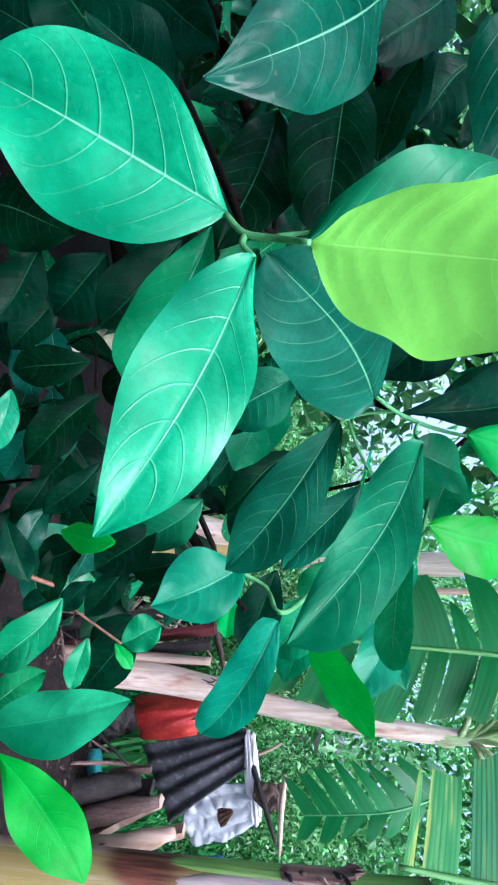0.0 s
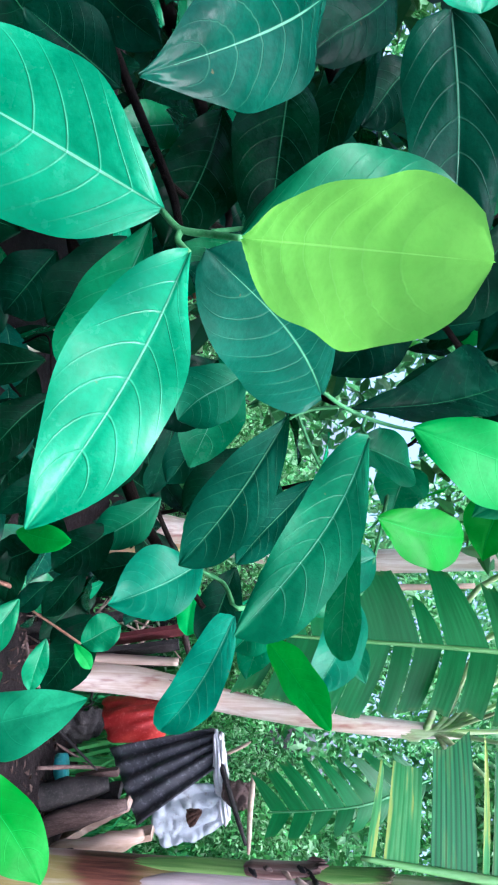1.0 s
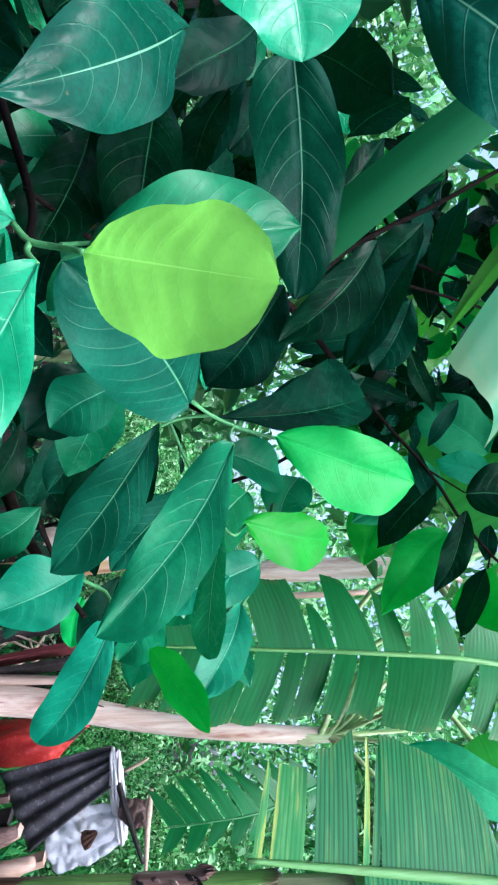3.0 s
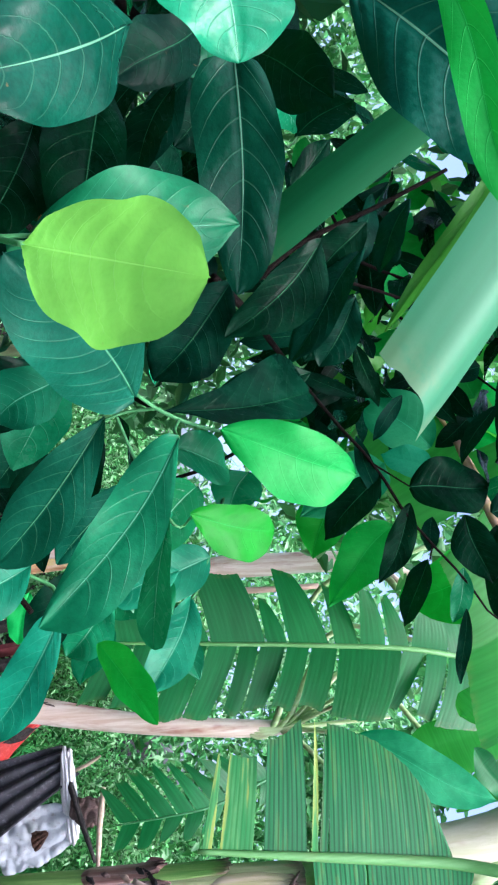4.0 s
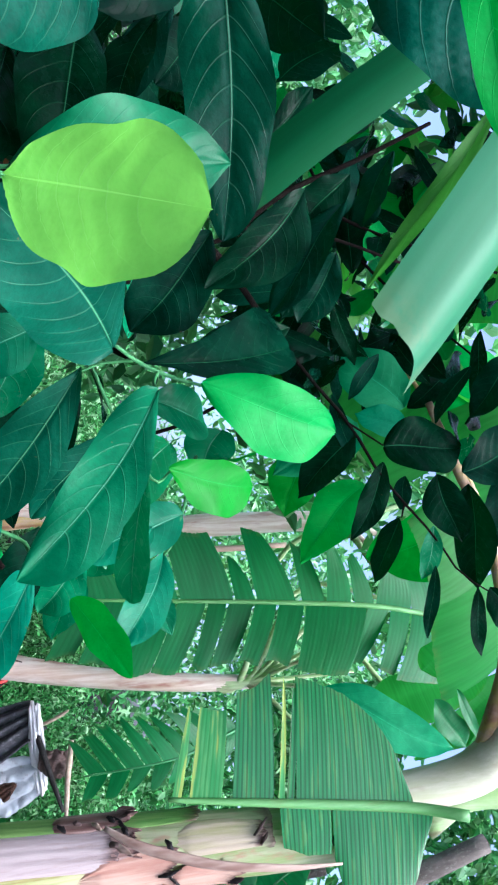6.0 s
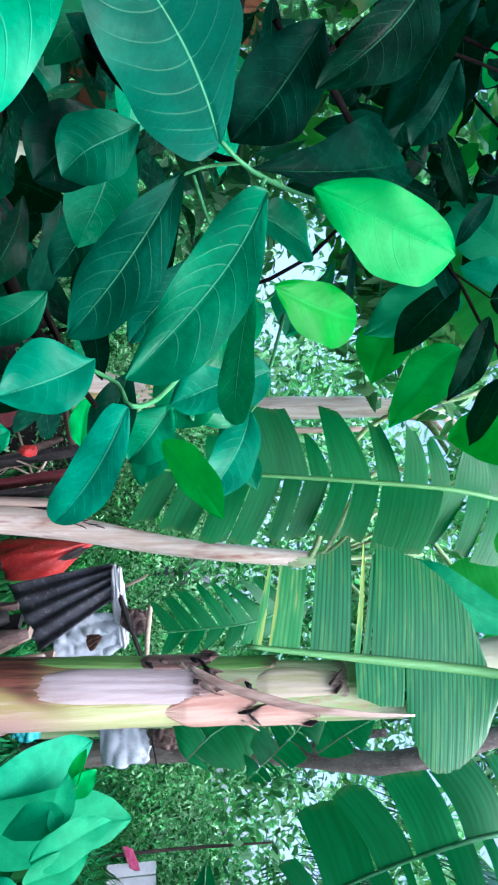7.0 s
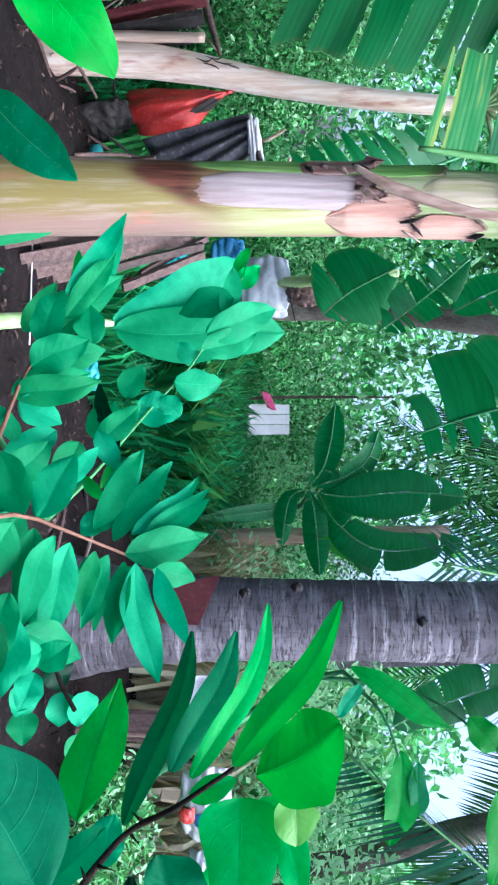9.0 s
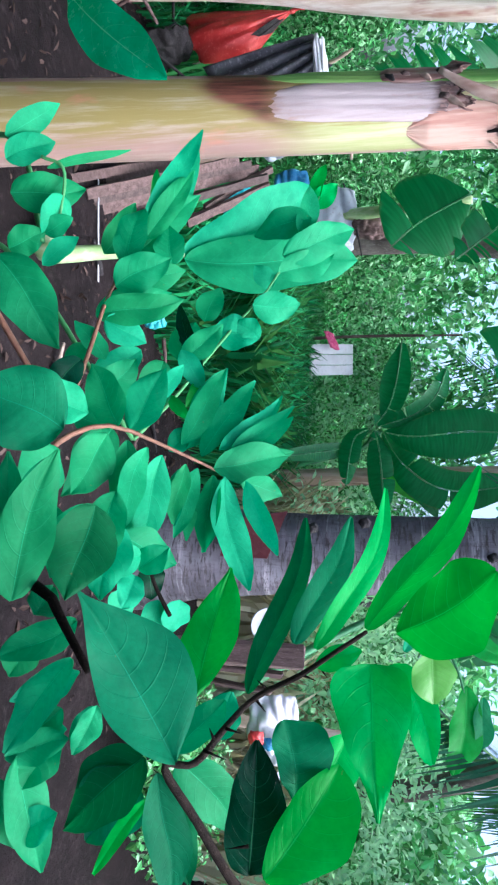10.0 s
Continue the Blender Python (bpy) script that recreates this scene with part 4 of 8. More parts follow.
leaf(jackfruit_tree, (0.225, 1.137, 1.126), (0.266, 1.110, 1.005), 0.074, (-0.32, -0.94, 0.10), 0.06, 0.18, MIDDLE, seed=80)
leaf(jackfruit_tree, (0.131, 1.222, 1.120), (0.193, 1.158, 0.976), 0.062, (0.07, -0.90, 0.43), 0.06, 0.18, JACK, seed=81)
leaf(jackfruit_tree, (0.046, 1.431, 1.621), (0.159, 1.353, 1.400), 0.132, (-0.55, -0.84, 0.01), 0.06, 0.18, SHRUB, "egg", seed=82)
leaf(jackfruit_tree, (0.187, 1.382, 1.622), (0.336, 1.290, 1.445), 0.109, (-0.60, -0.80, -0.09), 0.06, 0.18, FRESH, "egg", seed=83)
leaf(jackfruit_tree, (0.087, 1.329, 1.175), (0.221, 1.201, 1.035), 0.110, (-0.40, -0.84, 0.37), 0.06, 0.18, JACK, "egg", seed=84)
leaf(jackfruit_tree, (0.225, 1.272, 1.195), (0.271, 1.209, 1.010), 0.100, (-0.29, -0.93, 0.24), 0.06, 0.18, MIDDLE, "egg", seed=85)
leaf(jackfruit_tree, (0.299, 1.266, 1.157), (0.445, 1.153, 1.070), 0.086, (-0.47, -0.83, 0.29), 0.06, 0.18, MIDDLE, seed=86)
leaf(jackfruit_tree, (0.063, 1.451, 1.303), (0.163, 1.397, 1.244), 0.116, (-0.54, -0.83, -0.15), 0.06, 0.18, JACK, "egg", seed=87)
leaf(jackfruit_tree, (0.327, 1.310, 1.103), (0.445, 1.217, 1.169), 0.056, (-0.65, -0.75, 0.09), 0.06, 0.18, MIDDLE, seed=88)
leaf(jackfruit_tree, (0.092, 1.333, 1.016), (0.168, 1.294, 0.933), 0.084, (-0.18, -0.94, 0.28), 0.06, 0.18, MIDDLE, seed=89)
leaf(jackfruit_tree, (0.326, 1.259, 0.996), (0.424, 1.171, 0.951), 0.072, (-0.69, -0.72, -0.10), 0.06, 0.18, JACK, seed=90)
leaf(jackfruit_tree, (0.135, 1.628, 1.546), (0.283, 1.548, 1.477), 0.131, (-0.52, -0.85, -0.12), 0.06, 0.18, FRESH, "egg", seed=91)
leaf(jackfruit_tree, (-0.211, 1.061, 0.483), (-0.122, 1.062, 0.503), 0.043, (0.59, -0.71, -0.14), 0.05, 0.2, DARK, "jack", seed=300)
leaf(jackfruit_tree, (-0.168, 1.029, 0.524), (-0.069, 1.061, 0.538), 0.047, (0.20, -1.08, -0.06), 0.05, 0.2, GLOSSY, "jack", seed=301)
leaf(jackfruit_tree, (-0.215, 1.167, 0.523), (-0.091, 1.150, 0.533), 0.067, (-0.08, -1.26, 0.31), 0.05, 0.2, DEEP, "jack", seed=302)
leaf(jackfruit_tree, (-0.136, 1.239, 0.406), (-0.054, 1.250, 0.356), 0.058, (0.03, -0.23, 0.51), 0.05, 0.2, DARK, "jack", seed=303)
leaf(jackfruit_tree, (-0.089, 1.078, 0.564), (0.027, 1.041, 0.597), 0.061, (0.19, -0.93, 0.74), 0.05, 0.2, GLOSSY, "jack", seed=304)
leaf(jackfruit_tree, (-0.152, 1.205, 0.551), (-0.051, 1.175, 0.559), 0.050, (-0.00, -0.59, 0.49), 0.05, 0.2, DARK, "jack", seed=305)
leaf(jackfruit_tree, (-0.045, 1.160, 0.440), (0.085, 1.188, 0.450), 0.071, (-0.04, -1.12, 0.45), 0.05, 0.2, GLOSSY, "jack", seed=306)
leaf(jackfruit_tree, (-0.022, 1.024, 0.548), (0.057, 1.043, 0.495), 0.048, (-0.14, -0.52, -0.01), 0.05, 0.2, DEEP, "jack", seed=307)
leaf(jackfruit_tree, (-0.045, 1.157, 0.543), (0.073, 1.191, 0.600), 0.074, (-0.19, -1.01, 0.43), 0.05, 0.2, DARK, "jack", seed=308)
leaf(jackfruit_tree, (-0.062, 1.110, 0.607), (0.011, 1.102, 0.537), 0.060, (-0.67, -0.93, 0.69), 0.05, 0.2, GLOSSY, "jack", seed=309)
leaf(jackfruit_tree, (0.049, 1.202, 0.442), (0.127, 1.232, 0.344), 0.059, (-0.10, -1.31, 0.11), 0.05, 0.2, DARK, "jack", seed=310)
leaf(jackfruit_tree, (0.050, 1.240, 0.515), (0.152, 1.230, 0.557), 0.061, (0.33, -0.91, 0.11), 0.05, 0.2, GLOSSY, "jack", seed=311)
leaf(jackfruit_tree, (0.017, 1.238, 0.572), (0.134, 1.259, 0.618), 0.059, (0.29, -0.72, 0.31), 0.05, 0.2, DEEP, "jack", seed=312)
leaf(jackfruit_tree, (0.110, 1.067, 0.497), (0.188, 1.028, 0.458), 0.047, (-0.01, -0.50, 0.36), 0.05, 0.2, DARK, "jack", seed=313)
leaf(jackfruit_tree, (0.105, 1.030, 0.575), (0.175, 1.000, 0.540), 0.048, (0.06, -1.07, 0.49), 0.05, 0.2, GLOSSY, "jack", seed=314)
leaf(jackfruit_tree, (0.087, 1.033, 0.616), (0.181, 1.063, 0.660), 0.051, (0.30, -0.88, 0.07), 0.05, 0.2, DARK, "jack", seed=315)
leaf(jackfruit_tree, (0.182, 1.163, 0.421), (0.262, 1.148, 0.382), 0.049, (-0.17, -0.60, 0.99), 0.05, 0.2, GLOSSY, "jack", seed=316)
leaf(jackfruit_tree, (0.210, 1.242, 0.439), (0.333, 1.254, 0.474), 0.069, (-0.49, -0.65, 0.65), 0.05, 0.2, DEEP, "jack", seed=317)
leaf(jackfruit_tree, (0.166, 1.069, 0.579), (0.264, 1.057, 0.564), 0.048, (0.67, -1.35, 0.17), 0.05, 0.2, DARK, "jack", seed=318)
leaf(jackfruit_tree, (0.135, 1.055, 0.650), (0.244, 1.090, 0.592), 0.057, (-0.24, -0.43, 0.95), 0.05, 0.2, GLOSSY, "jack", seed=319)
tube("twig", [(-0.188, 1.148, 0.406), (-0.141, 1.109, 0.518), (-0.082, 1.114, 0.567), (-0.025, 1.167, 0.599)], (0.004, 0.003, 0.002), TWIG, jackfruit_tree)
tube("twig", [(0.078, 1.149, 0.416), (0.065, 1.109, 0.518), (0.088, 1.165, 0.579)], (0.004, 0.003, 0.002), TWIG, jackfruit_tree)
tube("twig", [(0.118, 1.422, 1.243), (0.233, 1.267, 1.190), (0.303, 1.264, 1.158), (0.332, 1.308, 1.103), (0.321, 1.260, 1.021)], (0.004, 0.003, 0.002), GREEN_TWIG, jackfruit_tree)
tube("twig", [(-0.134, 0.386, 0.949), (-0.120, 0.378, 0.961), (-0.114, 0.370, 0.980), (-0.104, 0.346, 0.998)], (0.0019, 0.0023, 0.0019), GREEN_TWIG, jackfruit_tree)
tube("twig", [(-0.116, 0.372, 0.980), (-0.117, 0.371, 0.996), (-0.119, 0.373, 1.011)], (0.0016, 0.0012), GREEN_TWIG, jackfruit_tree)
tube("twig", [(-0.120, 0.378, 0.962), (-0.113, 0.376, 0.960), (-0.104, 0.371, 0.967)], (0.0022, 0.0018), GREEN_TWIG, jackfruit_tree)
tube("twig", [(-0.045, 0.633, 1.057), (-0.031, 0.661, 1.080), (-0.020, 0.673, 1.104), (-0.011, 0.686, 1.134), (-0.005, 0.699, 1.165)], (0.002, 0.0025, 0.0018), GREEN_TWIG, jackfruit_tree)
tube("twig", [(-0.031, 0.661, 1.080), (-0.052, 0.728, 1.052), (-0.098, 0.804, 1.004), (-0.172, 0.899, 0.943), (-0.237, 0.975, 0.905)], (0.0032, 0.005, 0.007), TWIG, jackfruit_tree)
tube("twig", [(-0.020, 0.673, 1.104), (-0.008, 0.652, 1.098), (0.001, 0.622, 1.100)], (0.002, 0.0016), GREEN_TWIG, jackfruit_tree)
tube("twig", [(-0.031, 0.661, 1.080), (-0.028, 0.668, 1.048), (-0.019, 0.665, 1.025)], (0.002, 0.0014), GREEN_TWIG, jackfruit_tree)
tube("twig", [(-0.026, 0.707, 1.036), (0.028, 0.729, 1.059), (0.093, 0.672, 1.097), (0.087, 0.695, 1.119)], (0.002, 0.0014), GREEN_TWIG, jackfruit_tree)
tube("twig", [(-0.120, 0.378, 0.961), (-0.193, 0.496, 0.935), (-0.334, 0.641, 0.877), (-0.493, 0.786, 0.814)], (0.0025, 0.004, 0.006), TWIG, jackfruit_tree)
tube("twig", [(0.193, 0.994, 0.886), (0.218, 0.998, 0.929), (0.244, 0.950, 0.952), (0.247, 1.054, 0.987), (0.193, 1.109, 1.043)], (0.003, 0.004, 0.005), GREEN_TWIG, jackfruit_tree)
tube("twig", [(0.277, 1.067, 0.605), (0.240, 1.064, 0.577), (0.202, 1.011, 0.542), (0.131, 1.009, 0.525)], (0.003, 0.005), RED_TWIG, jackfruit_tree)
tube("twig", [(-0.080, 0.973, 0.674), (-0.157, 0.973, 0.670), (-0.163, 1.066, 0.595)], (0.0015, 0.002), TWIG, jackfruit_tree)
tube("twig", [(0.277, 1.067, 0.605), (0.334, 1.075, 0.684)], (0.002, 0.002), RED_TWIG, jackfruit_tree)
tube("twig", [(0.099, 0.988, 0.827), (0.162, 1.010, 0.849), (0.137, 1.088, 0.819), (0.067, 1.184, 0.772)], (0.003, 0.005), TWIG, jackfruit_tree)


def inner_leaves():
    """Leaves deeper in the crown, on the same limbs; most take a dark shade colour."""
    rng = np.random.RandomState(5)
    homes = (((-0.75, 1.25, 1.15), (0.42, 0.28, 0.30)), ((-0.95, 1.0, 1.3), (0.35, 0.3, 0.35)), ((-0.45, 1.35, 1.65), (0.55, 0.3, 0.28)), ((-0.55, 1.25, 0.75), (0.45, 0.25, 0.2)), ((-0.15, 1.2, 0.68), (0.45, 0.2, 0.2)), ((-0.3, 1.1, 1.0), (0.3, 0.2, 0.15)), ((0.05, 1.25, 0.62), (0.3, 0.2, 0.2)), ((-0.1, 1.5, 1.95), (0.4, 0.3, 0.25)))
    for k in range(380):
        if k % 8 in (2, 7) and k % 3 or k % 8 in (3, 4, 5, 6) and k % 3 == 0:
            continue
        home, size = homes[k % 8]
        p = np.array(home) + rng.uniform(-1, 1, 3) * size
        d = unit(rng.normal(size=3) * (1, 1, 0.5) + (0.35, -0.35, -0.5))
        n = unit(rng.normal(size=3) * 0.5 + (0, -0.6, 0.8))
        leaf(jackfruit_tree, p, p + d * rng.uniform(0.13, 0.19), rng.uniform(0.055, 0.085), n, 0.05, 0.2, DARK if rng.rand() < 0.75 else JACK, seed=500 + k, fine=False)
    # Leaf mass added high, mostly out of view, to shade the crown below.
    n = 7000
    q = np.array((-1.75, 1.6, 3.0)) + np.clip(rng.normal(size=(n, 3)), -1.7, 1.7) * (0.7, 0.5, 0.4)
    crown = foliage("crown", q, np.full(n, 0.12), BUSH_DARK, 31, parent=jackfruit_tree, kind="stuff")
    crown["label"] = "high dark leaves added to shade the crown"
    # Second, mostly unseen leaf layer added overhead to hold back skylight.
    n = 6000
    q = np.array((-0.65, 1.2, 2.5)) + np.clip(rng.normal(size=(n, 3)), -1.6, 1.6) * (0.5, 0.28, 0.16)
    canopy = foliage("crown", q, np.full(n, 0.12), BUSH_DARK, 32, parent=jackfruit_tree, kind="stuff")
    canopy["label"] = "leaf canopy added overhead to block skylight"


inner_leaves()


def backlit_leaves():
    """Leaves on the shaded side of the crown: narrow ones coloured dark, and a few coloured as if the light shines
    through.
    """
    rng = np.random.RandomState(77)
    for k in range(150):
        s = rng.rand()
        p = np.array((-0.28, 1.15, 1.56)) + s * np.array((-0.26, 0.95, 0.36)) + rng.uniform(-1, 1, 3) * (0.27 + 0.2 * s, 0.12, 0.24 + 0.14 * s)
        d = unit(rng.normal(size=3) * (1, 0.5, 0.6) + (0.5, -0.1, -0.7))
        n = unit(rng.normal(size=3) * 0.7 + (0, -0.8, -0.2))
        # Bright green stands for light shining through, dark green for shade.
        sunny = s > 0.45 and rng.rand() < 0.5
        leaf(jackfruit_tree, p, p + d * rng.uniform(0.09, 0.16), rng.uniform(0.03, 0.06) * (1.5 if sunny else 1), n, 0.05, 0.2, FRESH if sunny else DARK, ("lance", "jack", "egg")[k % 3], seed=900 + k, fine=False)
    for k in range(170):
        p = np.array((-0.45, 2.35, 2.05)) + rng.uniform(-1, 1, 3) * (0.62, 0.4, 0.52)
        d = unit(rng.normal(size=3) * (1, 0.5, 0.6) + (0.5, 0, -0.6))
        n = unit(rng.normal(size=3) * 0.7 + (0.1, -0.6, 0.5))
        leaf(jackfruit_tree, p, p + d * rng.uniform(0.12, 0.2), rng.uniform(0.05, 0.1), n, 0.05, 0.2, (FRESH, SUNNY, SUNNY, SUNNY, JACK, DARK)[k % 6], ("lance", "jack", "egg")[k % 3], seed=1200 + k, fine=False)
    for a, b, c, r in (((-0.5, 1.2, 1.25), (-0.35, 1.2, 1.5), (-0.25, 1.15, 1.8), 0.004), ((-0.6, 1.5, 1.5), (-0.35, 1.5, 1.65), (-0.1, 1.45, 1.95), 0.004)):
        tube("twig", [a, b, c], (r, r * 0.9, r * 0.7), TWIG, jackfruit_tree, steps=16, lumps=0.1)


backlit_leaves()

dark_sapling = thing("sapling", (0.35, 1.75, 0), "slender sapling with small dark shaded leaves", "sapling")
tube("stem", [(0.35, 1.75, 0), (0.2, 1.6, 0.6), (0.05, 1.35, 1.2), (-0.12, 1.1, 1.35)], (0.006, 0.005, 0.004, 0.003), TWIG, dark_sapling)
leaf(dark_sapling, (0.084, 1.091, 1.541), (0.086, 1.079, 1.687), 0.109, (-0.40, -0.92, -0.07), 0.06, 0.18, DARK, "oval", seed=92)
leaf(dark_sapling, (0.132, 1.060, 1.681), (0.055, 1.050, 1.820), 0.101, (-0.00, -1.00, -0.08), 0.06, 0.18, DARK, "oval", seed=93)
leaf(dark_sapling, (0.134, 1.070, 1.635), (0.263, 1.079, 1.693), 0.076, (0.23, -0.89, -0.39), 0.06, 0.18, DARK, "lance", seed=94)
leaf(dark_sapling, (0.113, 1.091, 1.541), (0.262, 1.123, 1.492), 0.049, (0.11, -0.95, -0.29), 0.06, 0.18, DARK, "lance", seed=95)
leaf(dark_sapling, (0.214, 1.085, 1.571), (0.341, 1.114, 1.533), 0.050, (-0.11, -0.57, -0.81), 0.06, 0.18, DARK, "lance", seed=96)
leaf(dark_sapling, (0.061, 1.102, 1.490), (0.182, 1.144, 1.395), 0.067, (-0.16, -0.82, -0.56), 0.06, 0.18, DARK, "lance", seed=97)
leaf(dark_sapling, (0.138, 1.083, 1.579), (0.204, 1.103, 1.581), 0.031, (0.28, -0.84, -0.46), 0.06, 0.18, DARK, "lance", seed=98, fine=False)
leaf(dark_sapling, (0.230, 1.072, 1.632), (0.335, 1.095, 1.622), 0.038, (0.18, -0.93, -0.32), 0.06, 0.18, JACK, "lance", seed=99, fine=False)
leaf(dark_sapling, (0.158, 1.104, 1.719), (0.366, 1.118, 1.750), 0.085, (0.16, -0.58, -0.80), 0.06, 0.18, DARK, "lance", seed=100)
leaf(dark_sapling, (0.343, 1.050, 1.733), (0.430, 1.055, 1.809), 0.067, (0.33, -0.88, -0.33), 0.06, 0.18, DARK, "lance", seed=101)
leaf(dark_sapling, (0.303, 1.071, 1.636), (0.445, 1.093, 1.633), 0.023, (0.13, -0.87, -0.47), 0.06, 0.18, DARK, "lance", seed=102, fine=False)
leaf(dark_sapling, (0.345, 1.055, 1.713), (0.479, 1.072, 1.733), 0.028, (0.16, -0.95, -0.26), 0.06, 0.18, DARK, "lance", seed=103, fine=False)
leaf(dark_sapling, (0.059, 1.175, 1.624), (0.023, 1.215, 1.534), 0.069, (-0.41, -0.88, -0.23), 0.06, 0.18, SHRUB, "lance", seed=104)
leaf(dark_sapling, (0.012, 1.222, 1.643), (-0.096, 1.267, 1.524), 0.114, (-0.12, -0.96, -0.26), 0.06, 0.18, SHRUB, "oval", seed=105)
leaf(dark_sapling, (0.105, 1.102, 1.488), (-0.010, 1.129, 1.454), 0.031, (-0.10, -0.92, -0.38), 0.06, 0.18, DARK, "lance", seed=106, fine=False)
leaf(dark_sapling, (-0.082, 1.092, 1.529), (0.000, 1.123, 1.485), 0.027, (0.26, -0.95, -0.18), 0.06, 0.18, DARK, "lance", seed=107, fine=False)
leaf(dark_sapling, (-0.061, 1.057, 1.692), (0.043, 1.089, 1.640), 0.032, (-0.16, -0.67, -0.73), 0.06, 0.18, DARK, "lance", seed=108, fine=False)
leaf(dark_sapling, (-0.081, 1.041, 1.763), (0.033, 1.076, 1.702), 0.064, (-0.09, -0.79, -0.61), 0.06, 0.18, DARK, "lance", seed=109)
leaf(dark_sapling, (-0.135, 1.196, 1.523), (-0.092, 1.224, 1.486), 0.057, (0.26, -0.89, -0.38), 0.06, 0.18, DARK, "lance", seed=110)
leaf(dark_sapling, (-0.209, 1.022, 1.380), (-0.135, 1.052, 1.338), 0.060, (0.36, -0.93, -0.03), 0.06, 0.18, DARK, "lance", seed=111)
leaf(dark_sapling, (-0.382, 1.184, 1.568), (-0.343, 1.216, 1.520), 0.060, (-0.01, -0.84, -0.55), 0.06, 0.18, DARK, "lance", seed=112)
leaf(dark_sapling, (-0.270, 1.190, 1.546), (-0.354, 1.203, 1.576), 0.046, (-0.20, -0.97, -0.11), 0.06, 0.18, FRESH, "lance", seed=113, fine=False)
leaf(dark_sapling, (-0.176, 1.109, 1.448), (-0.063, 1.120, 1.496), 0.032, (0.17, -0.97, -0.19), 0.06, 0.18, DARK, "lance", seed=114, fine=False)
leaf(dark_sapling, (-0.227, 1.080, 1.581), (-0.168, 1.110, 1.537), 0.033, (0.37, -0.92, -0.13), 0.06, 0.18, DARK, "lance", seed=115, fine=False)
leaf(dark_sapling, (-0.110, 1.309, 1.475), (-0.026, 1.341, 1.421), 0.077, (-0.04, -0.83, -0.56), 0.06, 0.18, DARK, "lance", seed=116)
leaf(dark_sapling, (-0.421, 1.015, 1.311), (-0.504, 1.020, 1.381), 0.047, (0.08, -0.98, 0.16), 0.06, 0.18, DARK, "lance", seed=117)
leaf(dark_sapling, (-0.459, 1.088, 1.443), (-0.539, 1.089, 1.531), 0.047, (-0.05, -1.00, -0.03), 0.06, 0.18, DARK, "lance", seed=118)
tube("twig", [(-0.143, 1.116, 1.322), (-0.041, 1.119, 1.407), (0.042, 1.104, 1.478), (0.126, 1.094, 1.529), (0.188, 1.083, 1.579), (0.251, 1.071, 1.635), (0.315, 1.062, 1.680), (0.355, 1.049, 1.741)], (0.0035, 0.0028, 0.0015), TWIG, dark_sapling)
tube("twig", [(-0.479, 1.053, 1.603), (-0.400, 1.033, 1.466), (-0.327, 1.012, 1.329), (-0.249, 0.981, 1.238)], (0.0035, 0.0045, 0.0055), TWIG, dark_sapling)
tube("twig", [(-0.234, 1.062, 1.572), (-0.268, 1.042, 1.427), (-0.280, 1.020, 1.292), (-0.232, 0.990, 1.195), (-0.263, 0.949, 1.147)], (0.0025, 0.0035, 0.0045), TWIG, dark_sapling)
tube("twig", [(-0.143, 1.116, 1.322), (-0.205, 1.030, 1.246), (-0.246, 0.944, 1.172)], (0.005, 0.006, 0.008), TWIG, dark_sapling)
tube("twig", [(0.042, 1.104, 1.478), (0.082, 1.091, 1.539)], (0.002, 0.0015), TWIG, dark_sapling)
tube("twig", [(0.188, 1.083, 1.579), (0.214, 1.084, 1.574)], (0.002, 0.0015), TWIG, dark_sapling)

# ---- banana plants ----
banana_near = thing("banana_plant", (0.93, 1.42, 0), "banana plant with a thick pale streaked stem and dry sheaths", "banana plant")
tube("pseudostem", [(0.920, 1.347, -0.06), (0.946, 1.364, 0.5), (0.970, 1.380, 1.0), (0.995, 1.398, 1.55)], (0.092, 0.082, 0.074, 0.05), OLD_STEM, banana_near, "ochre and pink streaked stem", 40, 40, 0.01)


